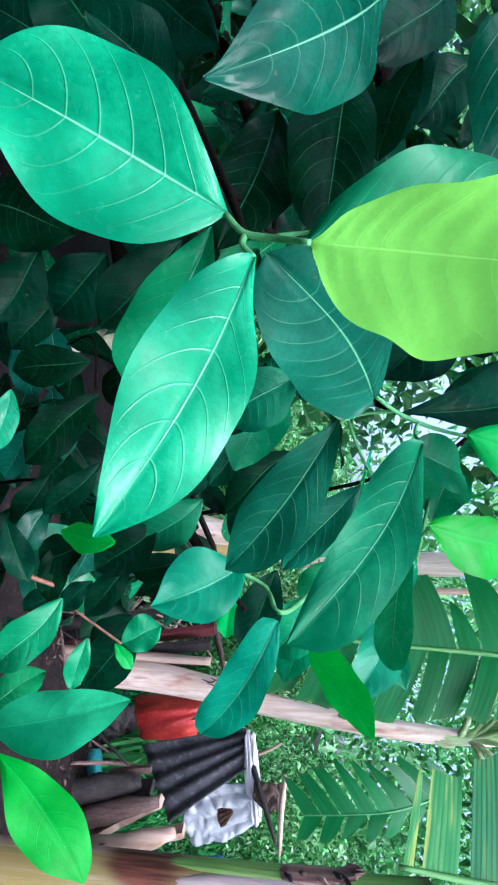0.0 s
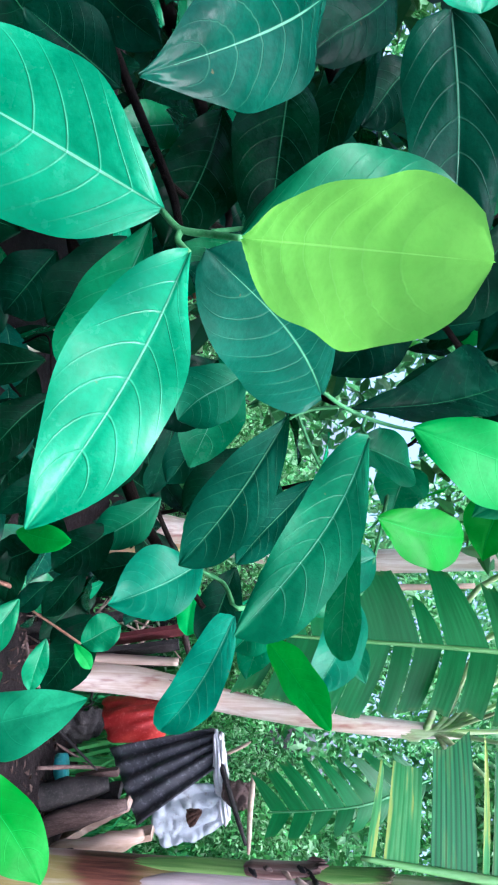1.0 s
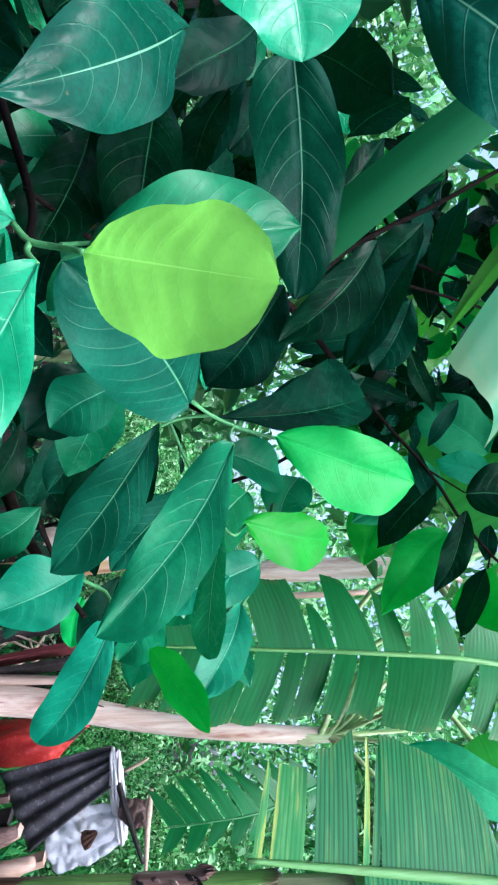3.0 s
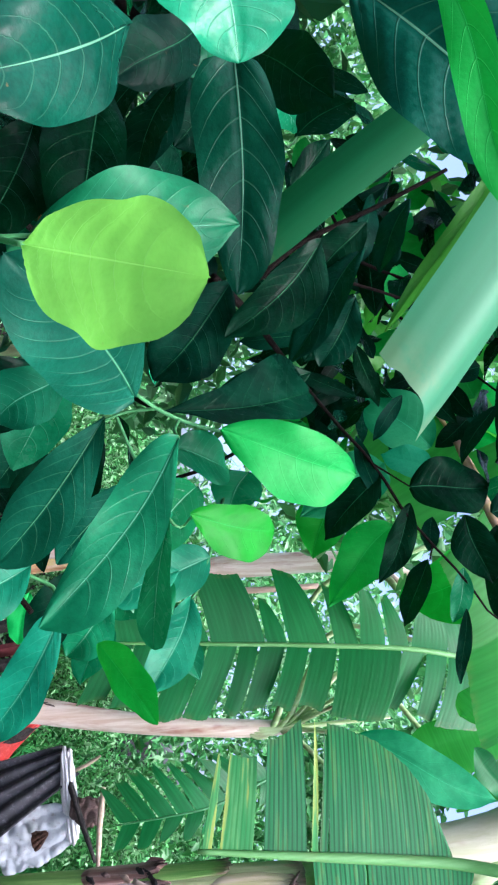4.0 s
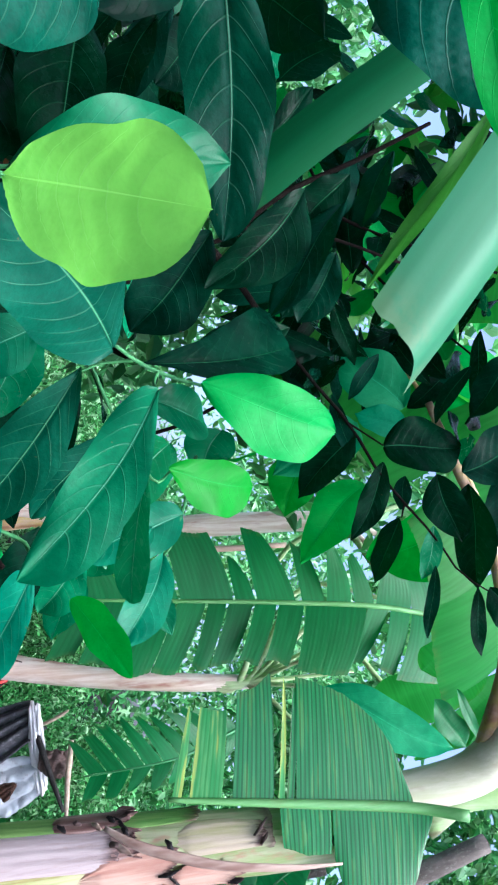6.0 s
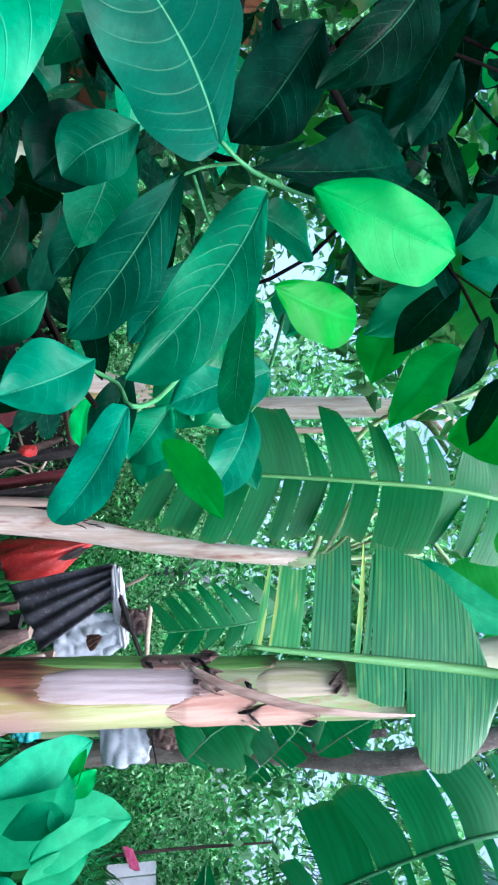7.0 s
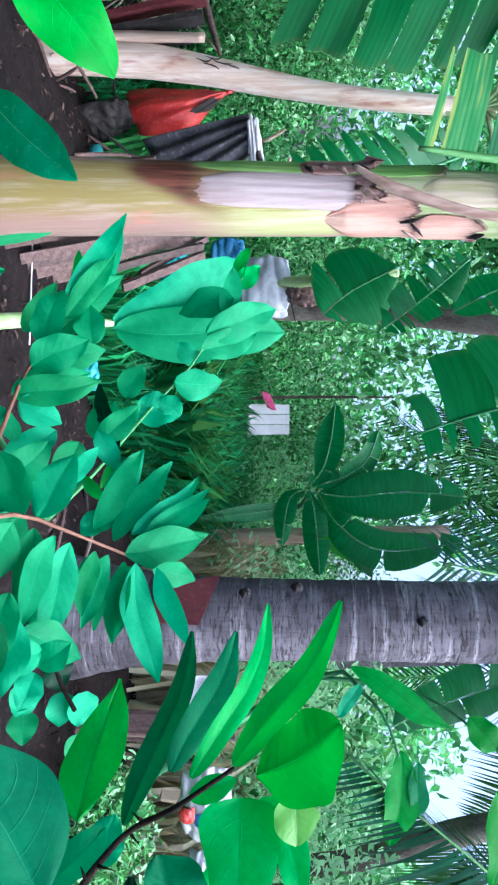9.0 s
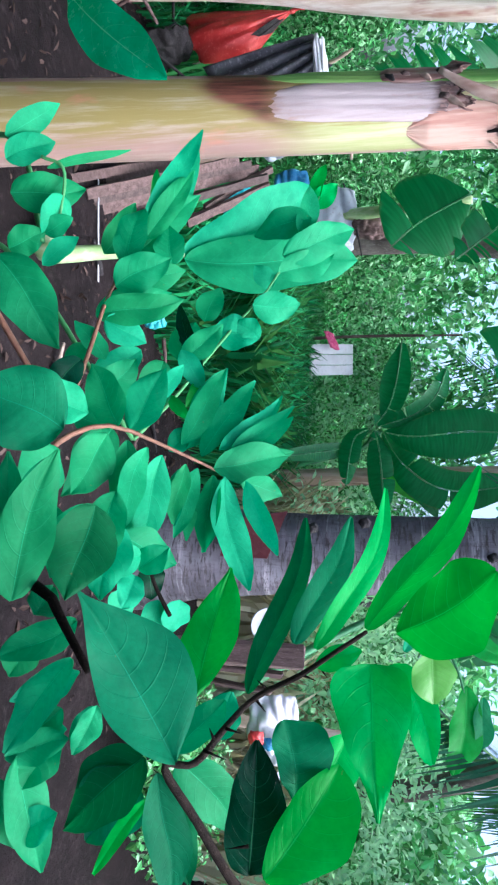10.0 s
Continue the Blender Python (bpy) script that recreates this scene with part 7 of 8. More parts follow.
leaf(near_shrub, (0.775, 0.035, 0.792), (0.680, 0.101, 0.738), 0.060, (-0.66, -0.56, 0.50), -0.05, 0.22, BROAD, "egg", seed=210, form=(0.95, 1.45, 1.05, 1.40, 0.37, -0.009, 0.000))
leaf(near_shrub, (0.827, 0.095, 0.785), (0.793, 0.187, 0.804), 0.041, (-0.94, -0.33, 0.01), -0.06, 0.22, FRESH, "egg", seed=211, form=(0.75, 1.45, 1.15, 1.15, 0.49, 0.027, 0.000))
leaf(near_shrub, (0.791, 0.045, 0.787), (0.801, 0.086, 0.813), 0.024, (-0.98, 0.16, 0.13), 0.00, 0.22, SHRUB, "lance", seed=212)
leaf(near_shrub, (0.761, 0.077, 0.835), (0.732, 0.197, 0.866), 0.018, (-0.98, -0.17, -0.14), 0.00, 0.22, BROAD, "lance", seed=213, form=(0.6, 0.8, 0.6, 0.85, 0.5, -0.05, 0.02))
leaf(near_shrub, (0.733, 0.101, 0.865), (0.727, 0.195, 0.899), 0.020, (-0.84, -0.31, 0.45), -0.04, 0.22, BROAD, "lance", seed=214, form=(0.6, 0.8, 0.6, 0.85, 0.5, -0.05, 0.02))
leaf(near_shrub, (0.727, 0.096, 0.879), (0.701, 0.202, 0.922), 0.014, (-0.86, -0.38, 0.34), -0.02, 0.22, FRESH, "lance", seed=215, form=(0.6, 0.8, 0.6, 0.85, 0.5, -0.09, 0.02))
leaf(near_shrub, (0.675, 0.087, 0.909), (0.608, 0.149, 0.964), 0.016, (-0.78, -0.45, -0.44), 0.00, 0.22, FRESH, "lance", seed=216, form=(0.6, 0.8, 0.6, 0.85, 0.5, -0.05, 0.02))
leaf(near_shrub, (0.649, 0.074, 0.923), (0.589, 0.077, 0.961), 0.036, (-0.63, -0.51, -0.58), -0.04, 0.22, FRESH, "egg", seed=217, form=(0.85, 0.55, 0.85, 0.75, 0.42, -0.044, 0.000))
leaf(near_shrub, (0.666, 0.074, 0.942), (0.685, 0.053, 0.944), 0.021, (-0.76, -0.64, 0.12), 0.02, 0.22, LIME, "lance", seed=218)
leaf(near_shrub, (0.707, 0.081, 0.912), (0.733, 0.005, 0.917), 0.042, (-0.94, -0.34, -0.02), 0.04, 0.22, FRESH, "egg", seed=219, form=(0.30, 1.20, 0.30, 1.40, 0.49, -0.009, 0.000))
leaf(near_shrub, (0.709, 0.082, 0.923), (0.738, 0.038, 0.947), 0.019, (-0.81, -0.53, -0.25), 0.02, 0.22, FRESH, "egg", seed=220, form=(0.30, 0.85, 0.90, 0.60, 0.56, 0.107, 0.000))
leaf(near_shrub, (0.798, 0.025, 0.867), (0.754, 0.060, 0.860), 0.035, (-0.86, -0.50, 0.05), 0.06, 0.22, BROAD, "egg", seed=221, form=(0.95, 0.55, 0.65, 0.20, 0.29, -0.069, 0.000))
leaf(near_shrub, (0.805, -0.018, 0.852), (0.775, 0.043, 0.895), 0.042, (-0.89, -0.45, -0.00), 0.05, 0.22, FRESH, "egg", seed=222, form=(0.80, 0.75, 0.80, 0.55, 0.32, -0.018, 0.000))
leaf(near_shrub, (0.836, -0.013, 0.838), (0.770, 0.052, 0.843), 0.038, (-0.81, -0.59, -0.01), 0.03, 0.22, DARK, "egg", seed=223, form=(0.40, 0.75, 0.60, 0.90, 0.42, -0.010, 0.000))
leaf(near_shrub, (0.787, 0.031, 0.778), (0.843, -0.033, 0.788), 0.027, (-0.68, -0.52, 0.52), 0.02, 0.22, BROAD, "lance", seed=224)
leaf(near_shrub, (0.805, 0.043, 0.787), (0.865, 0.014, 0.825), 0.033, (-0.62, -0.58, 0.53), -0.03, 0.22, SHRUB, "egg", seed=225)
leaf(near_shrub, (0.801, 0.043, 0.763), (0.859, 0.003, 0.696), 0.044, (-0.77, -0.54, -0.35), -0.04, 0.22, BROAD, "egg", seed=226)
leaf(near_shrub, (0.813, 0.041, 0.752), (0.881, 0.011, 0.707), 0.035, (-0.36, -0.93, 0.08), -0.06, 0.22, BROAD, "lance", seed=227)
leaf(near_shrub, (0.873, 0.033, 0.753), (0.907, -0.017, 0.711), 0.010, (-0.81, -0.59, 0.06), 0.02, 0.22, FRESH, "lance", seed=228)
leaf(near_shrub, (0.809, 0.154, 0.621), (0.732, 0.254, 0.657), 0.044, (-0.58, -0.63, 0.52), -0.02, 0.22, SHRUB, "egg", seed=229)
leaf(near_shrub, (0.806, 0.154, 0.607), (0.735, 0.254, 0.610), 0.040, (-0.80, -0.57, 0.16), -0.06, 0.22, SHRUB, "lance", seed=230)
leaf(near_shrub, (0.805, 0.250, 0.669), (0.831, 0.168, 0.656), 0.057, (-0.74, -0.33, 0.59), -0.06, 0.22, BROAD, "egg", seed=231)
leaf(near_shrub, (0.814, 0.273, 0.680), (0.842, 0.205, 0.668), 0.037, (-0.89, -0.41, 0.21), 0.04, 0.22, SHRUB, "lance", seed=232)
leaf(near_shrub, (0.836, 0.120, 0.676), (0.839, 0.045, 0.643), 0.029, (-0.98, -0.11, 0.16), -0.04, 0.22, SHRUB, "lance", seed=233)
leaf(near_shrub, (0.826, 0.148, 0.675), (0.810, 0.106, 0.624), 0.030, (-0.94, -0.05, 0.33), -0.04, 0.22, SHRUB, "lance", seed=234)
leaf(near_shrub, (0.865, 0.115, 0.664), (0.833, 0.082, 0.638), 0.023, (-0.56, -0.12, 0.82), 0.08, 0.22, SHRUB, "lance", seed=235)
leaf(near_shrub, (0.944, 0.068, 0.603), (1.015, -0.010, 0.628), 0.040, (-0.60, -0.31, 0.74), -0.02, 0.22, SHRUB, "lance", seed=236)
leaf(near_shrub, (0.955, 0.050, 0.586), (0.998, 0.003, 0.603), 0.031, (-0.70, -0.44, 0.56), -0.02, 0.22, SHRUB, "lance", seed=237)
leaf(near_shrub, (0.943, 0.066, 0.593), (0.939, 0.086, 0.649), 0.029, (-0.80, -0.58, 0.14), -0.05, 0.22, SHRUB, "lance", seed=238)
leaf(near_shrub, (0.922, 0.112, 0.674), (0.949, 0.075, 0.653), 0.022, (-0.56, -0.68, 0.48), 0.02, 0.22, SHRUB, "lance", seed=239)
leaf(near_shrub, (0.757, 0.299, 0.639), (0.708, 0.307, 0.568), 0.075, (-0.69, -0.59, 0.41), 0.04, 0.22, BROAD, "egg", seed=240)
leaf(near_shrub, (0.724, 0.084, 0.880), (0.721, 0.095, 0.907), 0.013, (-0.99, -0.13, -0.08), 0.06, 0.22, FRESH, "lance", seed=241)
leaf(near_shrub, (0.819, 0.147, 0.640), (0.848, 0.189, 0.633), 0.029, (-0.61, 0.53, 0.59), -0.02, 0.22, BROAD, "lance", seed=242)
leaf(near_shrub, (0.940, 0.112, 0.634), (0.941, 0.072, 0.603), 0.031, (-0.88, -0.30, 0.37), -0.02, 0.22, SHRUB, "lance", seed=243)
leaf(near_shrub, (0.929, 0.119, 0.608), (0.920, 0.140, 0.649), 0.027, (-0.93, -0.37, -0.01), 0.08, 0.22, SHRUB, "lance", seed=244)
leaf(near_shrub, (0.951, 0.089, 0.598), (0.952, 0.098, 0.639), 0.030, (-0.82, -0.55, 0.14), -0.05, 0.22, SHRUB, "lance", seed=245)
leaf(near_shrub, (0.942, 0.117, 0.663), (0.946, 0.078, 0.654), 0.023, (-0.94, -0.18, 0.29), 0.05, 0.22, SHRUB, "lance", seed=246)
leaf(near_shrub, (0.951, 0.097, 0.627), (0.964, 0.045, 0.607), 0.037, (-0.93, -0.31, 0.20), 0.04, 0.22, SHRUB, "lance", seed=247)
leaf(near_shrub, (0.923, 0.047, 0.731), (0.945, 0.009, 0.685), 0.043, (-0.81, -0.59, 0.09), 0.00, 0.22, BROAD, "egg", seed=248)
leaf(near_shrub, (0.866, 0.045, 0.767), (0.920, -0.015, 0.783), 0.036, (-0.75, -0.60, 0.28), -0.03, 0.22, BROAD, "egg", seed=249)
leaf(near_shrub, (0.864, 0.050, 0.780), (0.888, 0.032, 0.822), 0.036, (-0.86, 0.04, 0.50), -0.06, 0.22, SHRUB, "lance", seed=250)
leaf(near_shrub, (0.850, 0.072, 0.800), (0.828, 0.101, 0.812), 0.026, (-0.78, -0.62, 0.07), -0.02, 0.22, SHRUB, "lance", seed=251)
leaf(near_shrub, (0.990, 0.013, 0.600), (0.981, 0.033, 0.640), 0.031, (-0.93, -0.38, -0.01), -0.02, 0.22, SHRUB, "lance", seed=252)
leaf(near_shrub, (0.876, 0.152, 0.616), (0.897, 0.122, 0.594), 0.031, (-0.70, -0.67, 0.26), -0.02, 0.22, SHRUB, "lance", seed=253)
leaf(near_shrub, (0.966, 0.293, 0.663), (0.942, 0.266, 0.633), 0.032, (-0.55, -0.35, 0.76), 0.08, 0.22, SHRUB, "lance", seed=254)
leaf(near_shrub, (0.976, 0.280, 0.660), (0.963, 0.304, 0.694), 0.032, (-0.87, -0.49, 0.02), 0.08, 0.22, SHRUB, "lance", seed=255)
leaf(near_shrub, (0.980, 0.275, 0.657), (0.976, 0.231, 0.652), 0.032, (-0.82, 0.01, 0.57), 0.08, 0.22, SHRUB, "lance", seed=256)
leaf(near_shrub, (0.806, 0.072, 0.901), (0.827, 0.026, 0.880), 0.032, (-0.82, -0.50, 0.27), -0.06, 0.22, FRESH, "lance", seed=257)
tube("branch", [(0.835, -0.038, 0.852), (0.822, -0.020, 0.831), (0.801, 0.007, 0.807), (0.780, 0.033, 0.784), (0.781, 0.037, 0.803), (0.768, 0.057, 0.822), (0.753, 0.072, 0.841), (0.722, 0.077, 0.871), (0.691, 0.081, 0.894), (0.676, 0.086, 0.909)], (0.0036, 0.0028, 0.0023, 0.0018, 0.0011), BROWN_TWIG, near_shrub, steps=40, lumps=0.12)
tube("thorn", [(0.771, 0.043, 0.809), (0.776, 0.040, 0.824)], (0.0013, 0.0002), TWIG, near_shrub, sides=5, steps=2)
tube("thorn", [(0.763, 0.055, 0.823), (0.767, 0.054, 0.833)], (0.0013, 0.0002), TWIG, near_shrub, sides=5, steps=2)
tube("thorn", [(0.753, 0.072, 0.841), (0.759, 0.066, 0.848)], (0.0013, 0.0002), TWIG, near_shrub, sides=5, steps=2)
tube("thorn", [(0.750, 0.077, 0.849), (0.746, 0.081, 0.842)], (0.0013, 0.0002), TWIG, near_shrub, sides=5, steps=2)
tube("thorn", [(0.746, 0.087, 0.869), (0.750, 0.085, 0.879)], (0.0013, 0.0002), TWIG, near_shrub, sides=5, steps=2)
tube("thorn", [(0.767, 0.049, 0.816), (0.762, 0.054, 0.813)], (0.0013, 0.0002), TWIG, near_shrub, sides=5, steps=2)
tube("thorn", [(0.813, -0.000, 0.839), (0.813, -0.003, 0.825)], (0.0013, 0.0002), TWIG, near_shrub, sides=5, steps=2)
tube("thorn", [(0.742, 0.094, 0.879), (0.749, 0.087, 0.886)], (0.0013, 0.0002), TWIG, near_shrub, sides=5, steps=2)

young_banana = thing("banana_sucker", (1.32, 1.6, 0), "young banana sucker with two broad pale leaves", "banana plant")
tube("stem", [(1.32, 1.6, 0), (1.268, 1.363, 0.075), (1.311, 1.422, 0.233), (1.333, 1.436, 0.431)], (0.03, 0.026, 0.02, 0.01), STEM_GREEN, young_banana, "pale green stem")
leaf(young_banana, (1.337, 1.429, 0.424), (1.276, 1.643, 0.782), 0.165, (-0.5, -0.75, 0.55), 0.05, 0.15, SHRUB, "oval", seed=71, quilt=0.3)
leaf(young_banana, (1.343, 1.424, 0.431), (1.415, 1.510, 0.894), 0.16, (-0.6, -0.7, 0.3), 0.05, 0.15, SHRUB, "oval", seed=72, quilt=0.3)

# ---- heap of scrap ----
def corrugated(name, a, b, c, waves, material, label, category):
    """A corrugated sheet on three corners."""
    a, b, c = (np.array(p, float) for p in (a, b, c))
    e, g = b - a, c - a
    n = unit(np.cross(e, g))
    nu, nv = waves * 8, 10
    pts = []
    rng = np.random.RandomState(2)
    for i in range(nu + 1):
        for j in range(nv + 1):
            s, t = i / nu, j / nv
            q = a + e * s * (1 - 0.6 * t) + g * t * (1 + 0.05 * math.sin(s * 7)) + n * (0.016 * math.cos(2 * math.pi * waves * s) + 0.03 * t * t * math.sin(3 * s) + 0.02 * math.sin(2.5 * t + s))
            pts.append(q)
    ob = thing(name, tuple(a), label, category)
    front = link("sheet", pts, grid_faces(nu, nv), material, ob)
    mod = front.modifiers.new("thick", "SOLIDIFY")
    mod.thickness = 0.003
    return ob


def crumpled(name, centre, right, up, material, label, category, depth=0.08, seed=0, n=22, freq=3.0, taper=0.0, folds=0.0):
    """A slack sheet or bag; taper: how far it is drawn together at its upper end, folds: how deep its gathers are."""
    c, r, u = (np.array(p, float) for p in (centre, right, up))
    k = unit(np.cross(r, u))
    pts = []
    for i in range(n + 1):
        for j in range(n + 1):
            s, t = i / n * 2 - 1, j / n * 2 - 1
            z = depth * (1 - 0.6 * (s * s + t * t)) + depth * 0.9 * abs(noise.noise((s * freq * 0.5 + seed, t * freq, seed * 1.7))) + depth * 0.12 * noise.noise((s * freq * 3 + seed, t * freq * 3, seed))
            w = 1 - 0.18 * abs(t) * abs(s) + 0.12 * noise.noise((s * 2 + seed, t * 2, 5))
            z += depth * folds * (abs(math.sin(s * 5.5 + 0.9 * t + seed)) - 0.5) * (0.4 + 0.6 * (t + 1) / 2)
            pts.append(c + r * s * w * (1 - taper * ((t + 1) / 2) ** 1.5) + u * t * w + k * z)
    ob = thing(name, tuple(c), label, category)
    m = link("sheet", pts, grid_faces(n, n), material, ob)
    mod = m.modifiers.new("thick", "SOLIDIFY")
    mod.thickness = 0.004
    return ob


corrugated("tin_sheet", (1.561, 3.347, 0.126), (1.837, 3.139, 0.316), (1.463, 3.366, 0.660), 4, TIN, "sooty corrugated metal sheet leaning on the heap", "metal sheet")
crumpled("white_sack", (1.814, 3.246, 0.543), (0.15, -0.02, 0.02), (-0.03, 0.02, 0.18), SACK, "dirty white sack with a torn hole", "sack", 0.035, 3, 40, 3.6, 0.25, 0.5)
# Dark rusty patch laid over the sack stands for its torn hole.
crumpled("hole_patch", (1.766, 3.123, 0.588), (0.050, -0.004, 0.010), (-0.02, 0.0, 0.036), RUST, "dark rusty patch standing for a torn hole in the sack", "scrap", 0.014, 23, 24, 9.0, 0.8, 1.2)
def gathered_bag(name, tip, rim, material, patch_material, label):
    """A slack bag gathered at its neck, with folds that fan out from it and a dark patch."""
    ob = thing(name, tuple(rim[3]), label, "bag")
    tip, edge = np.array(tip, float), curve(rim, 60)
    out = unit(np.cross(edge[-1] - tip, edge[0] - tip))
    out = out if out[1] < 0 else -out

    def sheet(part, s0, s1, t0, t1, mat, lift):
        pts = []
        for i in range(41):
            s = s0 + (s1 - s0) * i / 40
            e = edge[int(round(s * 60))]
            for j in range(25):
                t = t0 + (t1 - t0) * j / 24
                bulge = 0.075 * math.sin(math.pi * min(1.0, t * 0.9)) * math.sin(math.pi * (0.08 + 0.84 * s)) ** 0.6
                crease = 0.026 * t * (1 - 0.55 * t) * (abs(math.sin(s * 10.5 + 1.3 * t)) - 0.5) + 0.010 * noise.noise((s * 9, t * 5, 2)) + 0.012 * noise.noise((s * 3, t * 3, 7))
                pts.append(tip + (e - tip) * t * (1 + 0.03 * math.sin(s * 23)) + out * (bulge + crease + lift))
        link(part, pts, grid_faces(40, 24), mat, ob).modifiers.new("thick", "SOLIDIFY").thickness = 0.003

    sheet("body", 0.0, 1.0, 0.02, 1.0, material, 0.0)
    sheet("patch", 0.72, 1.0, 0.22, 0.55, patch_material, 0.004)
    neck = unit(tip - edge[30])
    tube("neck", [tip - neck * 0.02, tip + neck * 0.015, tip + neck * 0.045 + (0, 0, 0.01)], (0.012, 0.008, 0.016), material, ob, "knotted neck", 10, 10, 0.3, 3)


gathered_bag("red_bag", (1.442, 3.663, 0.550), [(1.441, 3.719, 0.027), (1.466, 3.607, 0.008), (1.526, 3.521, 0.032), (1.583, 3.472, 0.109), (1.605, 3.492, 0.234), (1.605, 3.563, 0.362)], RED, BLACK, "crumpled bright red plastic bag")
crumpled("black_bag", (1.490, 3.506, -0.100), (0.10, 0.03, 0), (0.0, 0.05, 0.14), BLACK, "crumpled black plastic bag on soil", "bag", 0.08, 6)
crumpled("grey_sack", (2.224, 3.034, 0.745), (0.14, -0.1, 0), (0.0, 0.0, 0.14), SACK, "greyish white slack sack on the heap", "sack", 0.05, 7, 22, 1.8)
crumpled("blue_bag", (2.159, 3.216, 0.531), (0.10, -0.06, 0), (0.0, 0.0, 0.10), BLUE, "crumpled blue plastic bag on the heap", "bag", 0.05, 8)
crumpled("teal_cloth", (2.106, 2.999, 0.273), (0.09, -0.06, 0), (0.0, 0.0, 0.08), TEAL, "pale teal cloth on old boards", "cloth", 0.04, 9)
crumpled("teal_bag", (1.925, 1.933, 0.104), (0.05, -0.04, 0), (0.0, 0.0, 0.05), TEAL, "small teal plastic bag on soil", "bag", 0.03, 10)


def stick(a, b, r, material, label, name="stick", category="stick", seed=0, lumps=0.06, sides=10):
    ob = thing(name, tuple(a), label, category)
    a, b = np.array(a, float), np.array(b, float)
    mid = (a + b) / 2 + np.random.RandomState(seed).uniform(-0.03, 0.03, 3) * np.linalg.norm(b - a)
    tube("wood", [a, mid, b], (r * 0.75, r, r * 0.95, r * 0.9, r * 0.5), material, ob, sides=sides, steps=14, lumps=lumps + (0.12 if r > 0.03 else 0.0), seed=seed)
    return ob


stick((1.009, 4.419, -0.753), (0.704, 4.679, 0.219), 0.05, TIMBER, "weathered brown log on the heap", "log", "log", 1)
stick((1.130, 4.322, -0.186), (0.998, 4.435, 0.243), 0.03, TIMBER, "weathered split timber on the heap", "timber", "timber", 2)
stick((0.717, 4.278, 0.282), (1.277, 3.687, 0.506), 0.022, TIMBER, "crooked grey branch stuck upright", "branch", "branch", 3)
stick((0.833, 4.308, -0.321), (1.171, 3.900, -0.139), 0.012, TIMBER, "thin dry stick on the heap", seed=4)
stick((0.903, 4.252, -0.004), (1.191, 3.886, 0.183), 0.008, PALE_TIMBER, "thin dry stick on the heap", seed=5)
stick((1.143, 3.795, 0.145), (0.977, 4.063, 0.254), 0.008, PALE_TIMBER, "thin dry stick on the heap", seed=6)
stick((1.673, 3.680, -0.180), (1.757, 3.927, 0.305), 0.018, PALE_TIMBER, "pale straight stick over the heap", seed=7)
stick((1.600, 2.895, -0.231), (1.587, 3.042, 0.20), 0.065, BLACK, "charred black log on the ground", "log", "log", 8)
stick((1.753, 2.903, -0.155), (1.625, 2.947, 0.303), 0.05, TIMBER, "split brown timber on the ground", "timber", "timber", 9)
stick((1.769, 2.818, 0.007), (1.707, 2.858, 0.40), 0.045, SHEATH, "split brown timber on the ground", "timber", "timber", 10)
stick((1.493, 3.299, 0.667), (1.893, 3.098, 0.832), 0.014, BLACK, "dark bent strip beside a sack", seed=11, lumps=0.1)
stick((1.600, 3.195, 0.868), (1.933, 3.098, 0.844), 0.014, PALE_TIMBER, "grey stick standing beside the heap", seed=12)
stick((1.611, 3.399, 0.699), (1.540, 3.395, 0.844), 0.01, PALE_TIMBER, "pale broken stick on the heap", seed=13)
stick((2.082, 3.153, 0.803), (2.306, 2.838, 0.904), 0.006, BLACK, "thin dark rod beside a sack", seed=14)
crumpled("bark_scrap", (1.721, 3.248, 0.782), (0.07, 0.0, 0), (0.02, 0.02, 0.08), TIMBER, "curled scrap of brown bark", "bark", 0.05, 12)
crumpled("bark_scrap", (2.246, 3.018, 0.945), (0.06, -0.03, 0), (0.02, 0.02, 0.10), TIMBER, "curled scrap of brown bark", "bark", 0.05, 13)
tin_can = thing("tin_can", (1.633, 3.192, -0.284), "rusty brown can with a teal band", "can")
tube("body", [(1.619, 3.190, -0.298), (1.605, 3.209, -0.103)], (0.075, 0.07), TIMBER, tin_can, sides=20, steps=4)
tube("band", [(1.605, 3.209, -0.103), (1.602, 3.213, -0.058)], (0.074, 0.072), TEAL, tin_can, "teal rim", sides=20, steps=2)

crumpled("plastic_strip", (1.653, 3.265, 0.705), (0.23, -0.02, 0.02), (-0.01, 0.0, 0.035), WHITE, "curled white plastic strip over sheet metal", "plastic strip", 0.03, 21)


def plank(a, b, w, material, label, seed, thick=0.022, group="boards in the heap"):
    """A rough board from end to end, split and worn along its edges."""
    rng = np.random.RandomState(seed)
    a, b = np.array(a, float), np.array(b, float)
    d = b - a
    length = np.linalg.norm(d)
    turn = np.array(Vector(d.tolist()).to_track_quat("Z", "Y").to_matrix())
    n = 12
    pts = []
    bow = rng.uniform(-0.01, 0.01)
    for i in range(n + 1):
        s = i / n
        lo, hi = -w / 2 + rng.uniform(-0.05, 0.05) * w, w / 2 + rng.uniform(-0.05, 0.05) * w
        z = (s - 0.5) * length + (rng.uniform(-0.01, 0.01) if i in (0, n) else 0)
        y = bow * 4 * s * (1 - s)
        pts += [(lo, y - thick / 2, z), (hi, y - thick / 2, z + 0.004), (hi, y + thick / 2, z), (lo, y + thick / 2, z)]
    f = grid_faces(n, 4, True) + [(3, 2, 1, 0), tuple(n * 4 + j for j in range(4))]
    ob = thing("board", tuple(a), label, "board", group)
    link("plank", np.array(pts) @ turn.T + (a + b) / 2, f, material, ob, smooth=False)
    return ob


